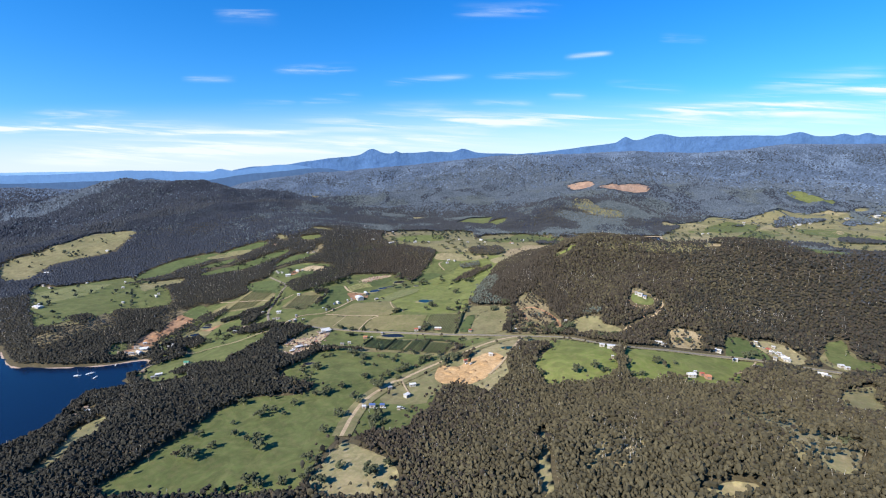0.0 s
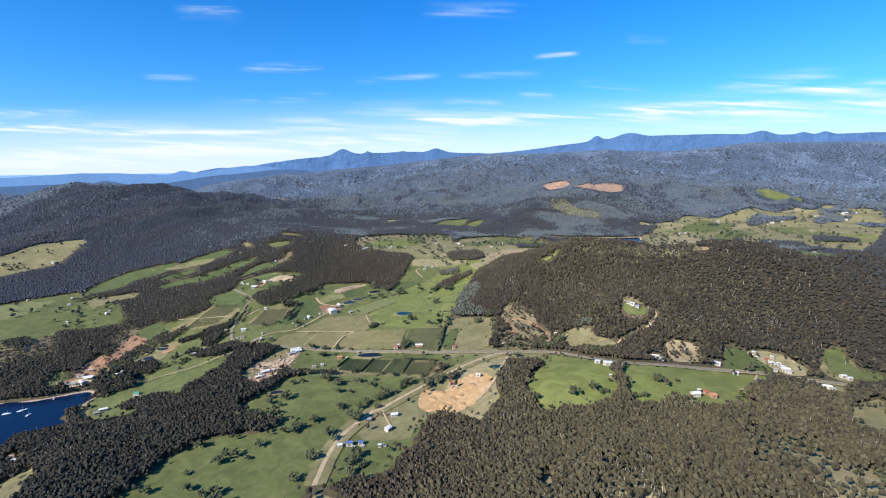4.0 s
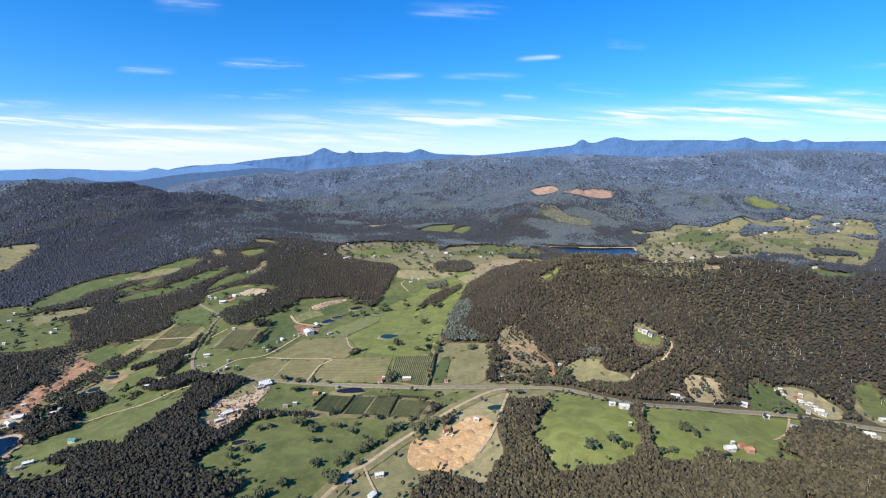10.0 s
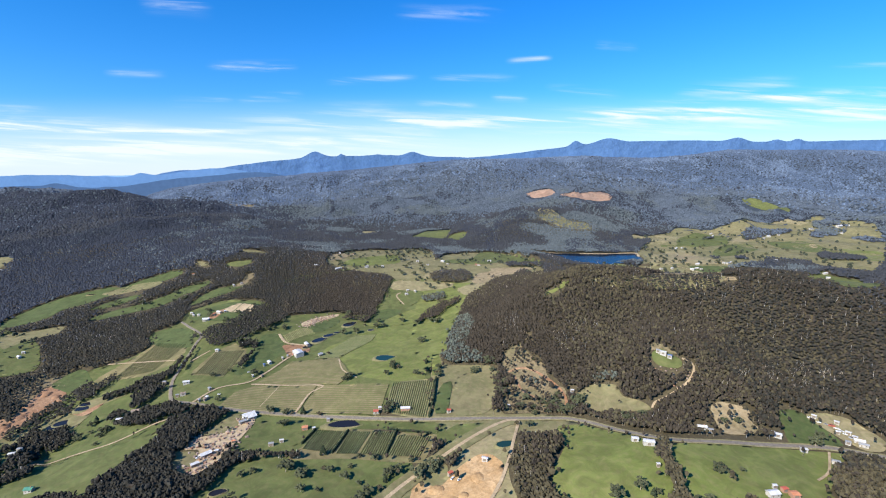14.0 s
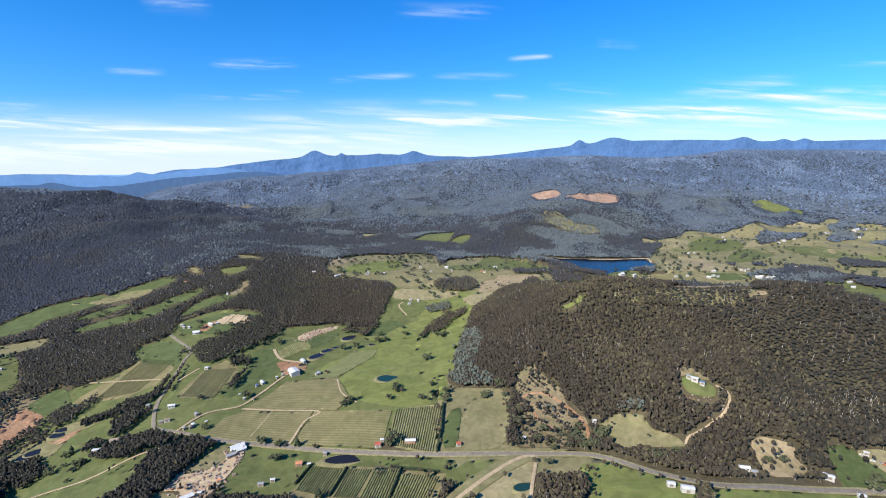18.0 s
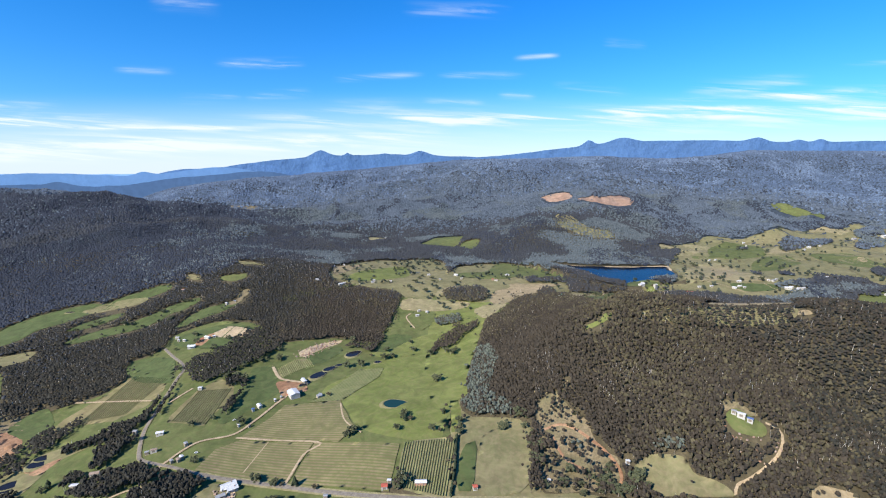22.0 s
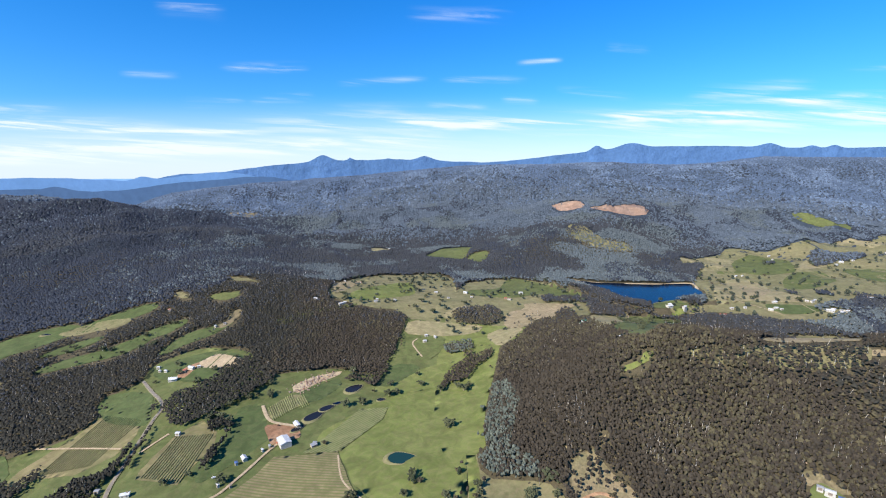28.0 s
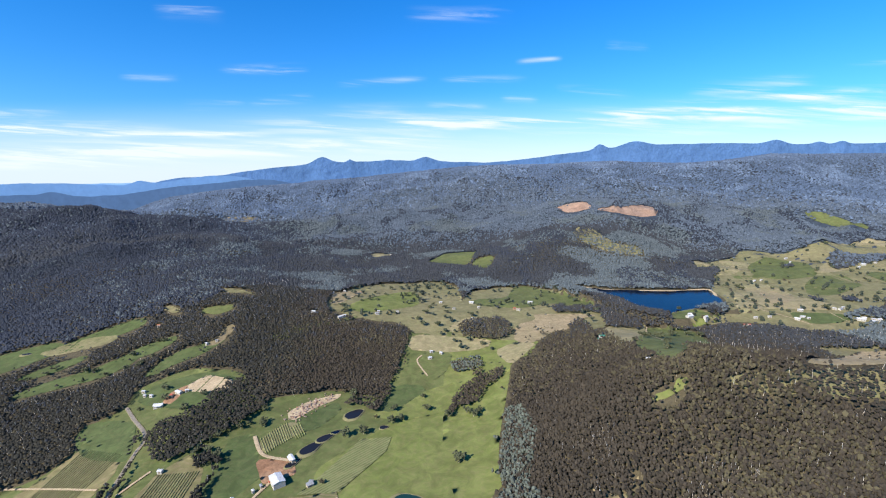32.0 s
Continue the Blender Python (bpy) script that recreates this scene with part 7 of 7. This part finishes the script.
def building(x, y, long, deep, high, roof, wall, turn):
    long, deep = long * 0.58, deep * 0.62
    rnd_b = random.Random(int(x * 13 + y * 7))
    home = wall != "wall_timber" and 8 <= long <= 22 and high < 3.5
    big = long > 22
    z = min(float(on_ground(x + a * long * 0.4, y + b * long * 0.4)) for a in (-1, 0, 1) for b in (-1, 0, 1)) + 0.5
    top = max(float(on_ground(x + a * long * 0.4, y + b * deep * 0.4)) for a in (-1, 0, 1) for b in (-1, 0, 1)) + 0.9
    kind_name = "house" if home else "packing_shed" if big else "shed"
    base = tagged(new(kind_name), f"{WORDS[wall]} {'farmhouse' if home else 'large shed' if big else 'farm shed'} with a {WORDS[roof]}", "house" if home else "shed")
    base.matrix_basis = pose(x, y, z, 0, 0, turn)
    rise = top - z
    eave, pitch = rise + high, 24 if home else 12
    body = box_mesh("", -long / 2, long / 2, -deep / 2, deep / 2, -0.5, eave)
    hh = deep / 2 * math.tan(radians(pitch))
    gables = []
    for sx in (-1, 1):
        gv = np.array([(sx * long / 2, -deep / 2, eave), (sx * long / 2, deep / 2, eave), (sx * long / 2, 0, eave + hh), (sx * (long / 2 - 0.2), -deep / 2, eave), (sx * (long / 2 - 0.2), deep / 2, eave), (sx * (long / 2 - 0.2), 0, eave + hh)], float)
        gables.append((gv, np.array([(0, 1, 2, 2), (3, 5, 4, 4)])))
    part("wall", *body, M[wall], base)
    for gv, gf in gables:
        part("gable", gv, gf[:, :3], M[wall], base)
    roof_ob = part("roof", *gable_roof(long, deep, eave, pitch, 0.6 if home else 0.35, 0.18), M[roof], base)
    if home and rnd_b.random() < 0.6:
        part("chimney", *box_mesh("", long * 0.2, long * 0.2 + 0.8, -0.4, 0.4, eave, eave + hh + 1.1), M["wall_brick"], roof_ob, "brick chimney")
    if big:
        for k in range(3):
            cx = (k - 1) * long * 0.27
            part("skylight", *joined(box_mesh("", cx - 2.6, cx + 2.6, -deep * 0.36, -deep * 0.27, eave + hh * 0.34, eave + hh * 0.34 + 0.5)), M["roof_grey"], roof_ob, "long grey roof light")
    elif long > 12 and rnd_b.random() < 0.7:
        # a verandah or lean-to along the front
        vv = np.array([(-long * 0.4, -deep / 2 - 2.6, eave - 0.7), (long * 0.4, -deep / 2 - 2.6, eave - 0.7), (long * 0.4, -deep / 2, eave - 0.1), (-long * 0.4, -deep / 2, eave - 0.1)], float)
        vv = np.concatenate([vv, vv + (0, 0, 0.14)])
        part("verandah_roof", vv, np.array([(0, 3, 2, 1), (4, 5, 6, 7), (0, 1, 5, 4), (1, 2, 6, 5), (2, 3, 7, 6), (3, 0, 4, 7)]), M[roof], base)
        for sx in (-0.39, 0, 0.39):
            part("post", *box_mesh("", sx * long - 0.08, sx * long + 0.08, -deep / 2 - 2.5, -deep / 2 - 2.34, -0.5, eave - 0.68), M["wall_timber"], base)
    n = max(1, int(long / 4))
    for side in (-1, 1):
        for k in range(n if home else max(1, n // 2)):
            cx = -long / 2 + (k + 0.5) * long / (n if home else max(1, n // 2))
            ys = sorted((side * (deep / 2 - 0.05), side * (deep / 2 + 0.06)))
            if k == 0 and side == -1:
                wide = 0.5 if home else 1.6
                part("door", *box_mesh("", cx - wide, cx + wide, *ys, rise, rise + min(2.1 if home else 2.6, high - 0.3)), M["door_paint"], base)
            else:
                win = part("window", *box_mesh("", cx - 0.8, cx + 0.8, *ys, rise + 0.9, rise + min(2.1, high - 0.35)), M["wall_white"], base)
                yp = sorted((side * (deep / 2 + 0.03), side * (deep / 2 + 0.09)))
                part("pane", *box_mesh("", cx - 0.7, cx + 0.7, *yp, rise + 1.0, rise + min(2.0, high - 0.45)), M["pane"], win)
    return base


for row in BUILDINGS:
    building(*row)

# ---- orchards and hedges ----


def leafy_row(ax, ay, bx, by, wide, high, seed, origin):
    """A clipped leafy row from a to b, lumpy along its length."""
    rng_r = np.random.RandomState(seed)
    length = math.hypot(bx - ax, by - ay)
    n = max(4, int(length / 3.0))
    t = np.linspace(0, 1, n)
    cx, cy = ax + (bx - ax) * t, ay + (by - ay) * t
    nx, ny = -(by - ay) / length, (bx - ax) / length
    z = on_ground(cx, cy) + 0.5
    v = []
    for off, up in ((-0.5, 0.0), (-0.45, 0.7), (0.0, 1.0), (0.45, 0.7), (0.5, 0.0)):
        w = off * wide * (1 + 0.35 * (rng_r.rand(n) - 0.5))
        h = up * high * (1 + 0.3 * (rng_r.rand(n) - 0.5))
        v.append(np.stack([cx + nx * w, cy + ny * w, z + h], -1))
    v = np.stack(v, 1).reshape(-1, 3) - np.array(origin)
    return v, grid_faces(n, 5)[:, ::-1]


for k, (ring, count) in enumerate(PLANTED):
    (ax, ay), (bx, by), (cx, cy), (dx, dy) = ring
    origin = ((ax + cx) / 2, (ay + cy) / 2, float(on_ground((ax + cx) / 2, (ay + cy) / 2)))
    block = tagged(new("orchard" if k < 5 else "vineyard"), "fruit trees trained in straight green rows" if k < 5 else "straight thin rows of green vines on dry grass", "orchard" if k < 5 else "vineyard")
    block.location = origin
    for r in range(count):
        t = (r + 0.5) / count
        v, f = leafy_row(ax + (bx - ax) * t, ay + (by - ay) * t, dx + (cx - dx) * t, dy + (cy - dy) * t, 0.95 if k < 5 else 0.7, 1.2 if k < 5 else 0.8, 100 * k + r, origin)
        part("trellis", v, f, M["vine_leaf"], block)

for k, (line, wide, high) in enumerate(HEDGES):
    (ax, ay), (bx, by) = line[0], line[-1]
    origin = (ax, ay, float(on_ground(ax, ay)))
    hedge = tagged(new("hedge"), "tall dark clipped windbreak hedge" if high < 6 else "dark row of closely planted windbreak trees", "hedge")
    hedge.location = origin
    for (px, py), (qx, qy) in zip(line, line[1:]):
        length = math.hypot(qx - px, qy - py)
        rng_h = np.random.RandomState(300 + k)
        n = int(length / (wide * 0.35))
        t = (np.arange(n) + rng_h.rand(n)) / n
        hx, hy = px + (qx - px) * t + rng_h.randn(n) * wide * 0.12, py + (qy - py) * t + rng_h.randn(n) * wide * 0.12
        centres = np.concatenate([np.stack([hx, hy, on_ground(hx, hy) + high * f], -1) for f in (0.3, 0.72)]) - np.array(origin)
        v, f = clumps(rng_h, centres, np.concatenate([np.full(n, wide * 0.55), wide * (0.4 + 0.15 * rng_h.rand(n))]), 1.1, 0.35)
        part("foliage", v, f, M["dark_leaf"], hedge)

# ---- boats on the bay ----


def sail_boat(x, y, turn, long):
    base = tagged(new("sailing_boat"), "white moored sailing boat with bare mast", "boat", "moored boats")
    base.matrix_basis = pose(x, y, BAY_LEVEL, 0, 0, turn)
    secs = []
    for f, w, h in ((-0.5, 0.10, 0.9), (-0.4, 0.15, 0.95), (0.0, 0.17, 1.0), (0.3, 0.12, 1.1), (0.5, 0.005, 1.25)):
        secs.append([(f * long, -w * long, h), (f * long * 0.96, -w * long * 0.6, -0.4), (f * long * 0.96, w * long * 0.6, -0.4), (f * long, w * long, h)])
    v = np.array(secs).reshape(-1, 3)
    f = [q for k in range(4) for q in ((k * 4, k * 4 + 4, k * 4 + 5, k * 4 + 1), (k * 4 + 1, k * 4 + 5, k * 4 + 6, k * 4 + 2), (k * 4 + 2, k * 4 + 6, k * 4 + 7, k * 4 + 3), (k * 4 + 3, k * 4 + 7, k * 4 + 4, k * 4))] + [(0, 1, 2, 3)]
    part("hull", v, np.array(f), M["boat_hull"], base)
    part("cabin", *box_mesh("", -long * 0.2, long * 0.15, -long * 0.08, long * 0.08, 0.95, 1.6), M["boat_hull"], base)
    part("mast", *tube([(0.1 * long, 0, 1), (0.1 * long, 0, long * 1.25)], [0.12, 0.08]), M["mast"], base)
    bv, bf = tube([(0, 0, 0), (0, 0, long * 0.42)], [0.1, 0.1])
    part("boom", np.stack([0.1 * long - bv[:, 2], bv[:, 1], 2.2 + bv[:, 0]], -1), bf, M["mast"], base)
    return base


for k, (x, y) in enumerate(BOATS_SPOTS):
    sail_boat(x, y, 20 + 35 * k, (11, 12, 8, 6)[k])

# ---- rubble, spoil heaps and clutter ----


def heap(name, x, y, wide, high, mat, label, category):
    rng_h = np.random.RandomState(int(abs(x * 3 + y)))
    rings, n = [(1.0, -0.4), (0.8, 0.25), (0.5, 0.7), (0.2, 0.98)], 14
    v = []
    for f, h in rings:
        for k in range(n):
            a = k * math.tau / n
            r = wide / 2 * f * (1 + 0.3 * (rng_h.rand() - 0.5))
            v.append((r * math.cos(a) * 1.3, r * math.sin(a), h * high * (1 + 0.2 * (rng_h.rand() - 0.5))))
    v.append((0, 0, high))
    faces = [(k * n + s, k * n + (s + 1) % n, (k + 1) * n + (s + 1) % n, (k + 1) * n + s) for k in range(3) for s in range(n)]
    tops = [(3 * n + s, 3 * n + (s + 1) % n, 4 * n, 4 * n) for s in range(n)]
    ob = mesh_object(name, np.array(v), np.array(faces), mat)
    bm = bmesh.new()
    bm.from_mesh(ob.data)
    bm.verts.ensure_lookup_table()
    for a, b, c, _ in tops:
        bm.faces.new((bm.verts[a], bm.verts[b], bm.verts[c]))
    bm.to_mesh(ob.data)
    bm.free()
    ob.matrix_basis = pose(x, y, float(on_ground(x, y)) + 0.9, 0, 0, rng_h.rand() * 180)
    return tagged(ob, label, category)


for k, (x, y) in enumerate(MOUNDS_SPOTS):
    heap("spoil_mound", x, y, 10 + 4 * (k % 3), 1.0 + 0.3 * (k % 2), M["clay"], "orange clay spoil heap on the quarry floor", "spoil heap")


def litter(name, spots, count, spread, size, mat, label, category, seed):
    """Loose blocks strewn about."""
    rng_l = np.random.RandomState(seed)
    pieces = []
    for k in range(count):
        cx, cy = spots[k % len(spots)]
        x, y = cx + rng_l.randn() * spread, cy + rng_l.randn() * spread
        s = size * (0.4 + rng_l.rand(3))
        v, f = box_mesh("", -s[0], s[0], -s[1], s[1], -0.3, s[2])
        a = rng_l.rand() * math.pi
        v = np.stack([v[:, 0] * math.cos(a) - v[:, 1] * math.sin(a), v[:, 0] * math.sin(a) + v[:, 1] * math.cos(a), v[:, 2]], -1)
        v[4:, :2] *= 0.8
        pieces.append((v + (x, y, float(on_ground(x, y)) + 0.8), f))
    return tagged(mesh_object(name, *joined(*pieces), mat, False), label, category, kind="stuff")


litter("rubble", RUBBLE_YARD_SPOTS, 260, 9, 1.3, M["rubble"], "pale stacked stone, timber and rubble strewn over a yard", "rubble", 41)
litter("felled_logs", BANK_SPOTS, 160, 7, 1.0, M["rubble"], "pale felled timber and debris along a cleared bank", "debris", 42)

litter("rock_outcrop", ROCKS_SPOTS, 260, 9, 0.9, M["rubble"], "pale rocks and bleached timber showing between hillside gums", "rocks", 43)


def round_bale(x, y, turn):
    v, f = tube([(0, 0, -0.65), (0, 0, -0.55), (0, 0, 0.55), (0, 0, 0.65)], [0.5, 0.65, 0.65, 0.5], 12)
    v = np.stack([v[:, 2], v[:, 1], v[:, 0] + 0.6], -1)
    caps = np.array([[0, 3, 6, 9], [36, 39, 42, 45]])
    ob = mesh_object("hay_bale", v, np.concatenate([f, caps]), M["bale"])
    ob.matrix_basis = pose(x, y, float(on_ground(x, y)) + 0.9, 0, 0, turn)
    return tagged(ob, "round hay bale wrapped in white plastic", "hay bale", "wrapped bales")


for k, (x, y) in enumerate(BALES_SPOTS):
    for s in range(3):
        round_bale(x + 2.2 * s, y + 1.1 * (s % 2), 30 * k)


def parked_car(x, y, turn, long, paint, label):
    """A small parked vehicle: lower body, glazed cabin and four wheels."""
    base = tagged(new("parked_car"), label, "car", "parked vehicles")
    base.matrix_basis = pose(x, y, float(on_ground(x, y)) + 1.0, 0, 0, turn)
    w = 0.9 if long < 5.5 else 1.2
    bv, bf = box_mesh("", -long / 2, long / 2, -w, w, 0.35, 0.95 if long < 5.5 else 1.5)
    bv[4:, 0] *= 0.96
    body = part("body", bv, bf, M[paint], base)
    cv, cf = box_mesh("", -long * 0.28, long * 0.2, -w * 0.92, w * 0.92, 0.95 if long < 5.5 else 1.5, 1.5 if long < 5.5 else 2.5)
    cv[4:, 0] *= 0.72
    cv[4:, 1] *= 0.86
    part("cabin", cv, cf, M["pane"], base, "dark glazed cabin")
    rv, rf = box_mesh("", -long * 0.19, long * 0.13, -w * 0.78, w * 0.78, 1.5 if long < 5.5 else 2.5, 1.56 if long < 5.5 else 2.56)
    part("car_roof", rv, rf, M[paint], base)
    for sx in (-0.31, 0.31):
        for sy in (-1, 1):
            tv, tf = tube([(0, 0, -0.12), (0, 0, 0.12)], [0.36, 0.36], 10)
            part("wheel", np.stack([tv[:, 0] + sx * long, tv[:, 2] + sy * (w - 0.06), tv[:, 1] + 0.36], -1), tf, M["tyre"], base)
    return base


for k, (x, y, turn, long) in enumerate(CAR_SPOTS):
    paint = ("boat_hull", "roof_white", "boat_hull", "roof_grey", "roof_red", "boat_hull")[k % 6]
    word = {"boat_hull": "white", "roof_white": "pale grey", "roof_grey": "grey", "roof_red": "faded red"}[paint]
    parked_car(x, y, turn, long, paint, f"{word} {'van' if long > 5.5 else 'car'} parked on rough farm ground")
for k, (x, y) in enumerate(WORKS_SPOTS):
    heap("spoil_mound", x, y, 11 + 4 * (k % 3), 2.4, M["red_soil"], "red-brown heap of dug earth on bare ground", "spoil heap")
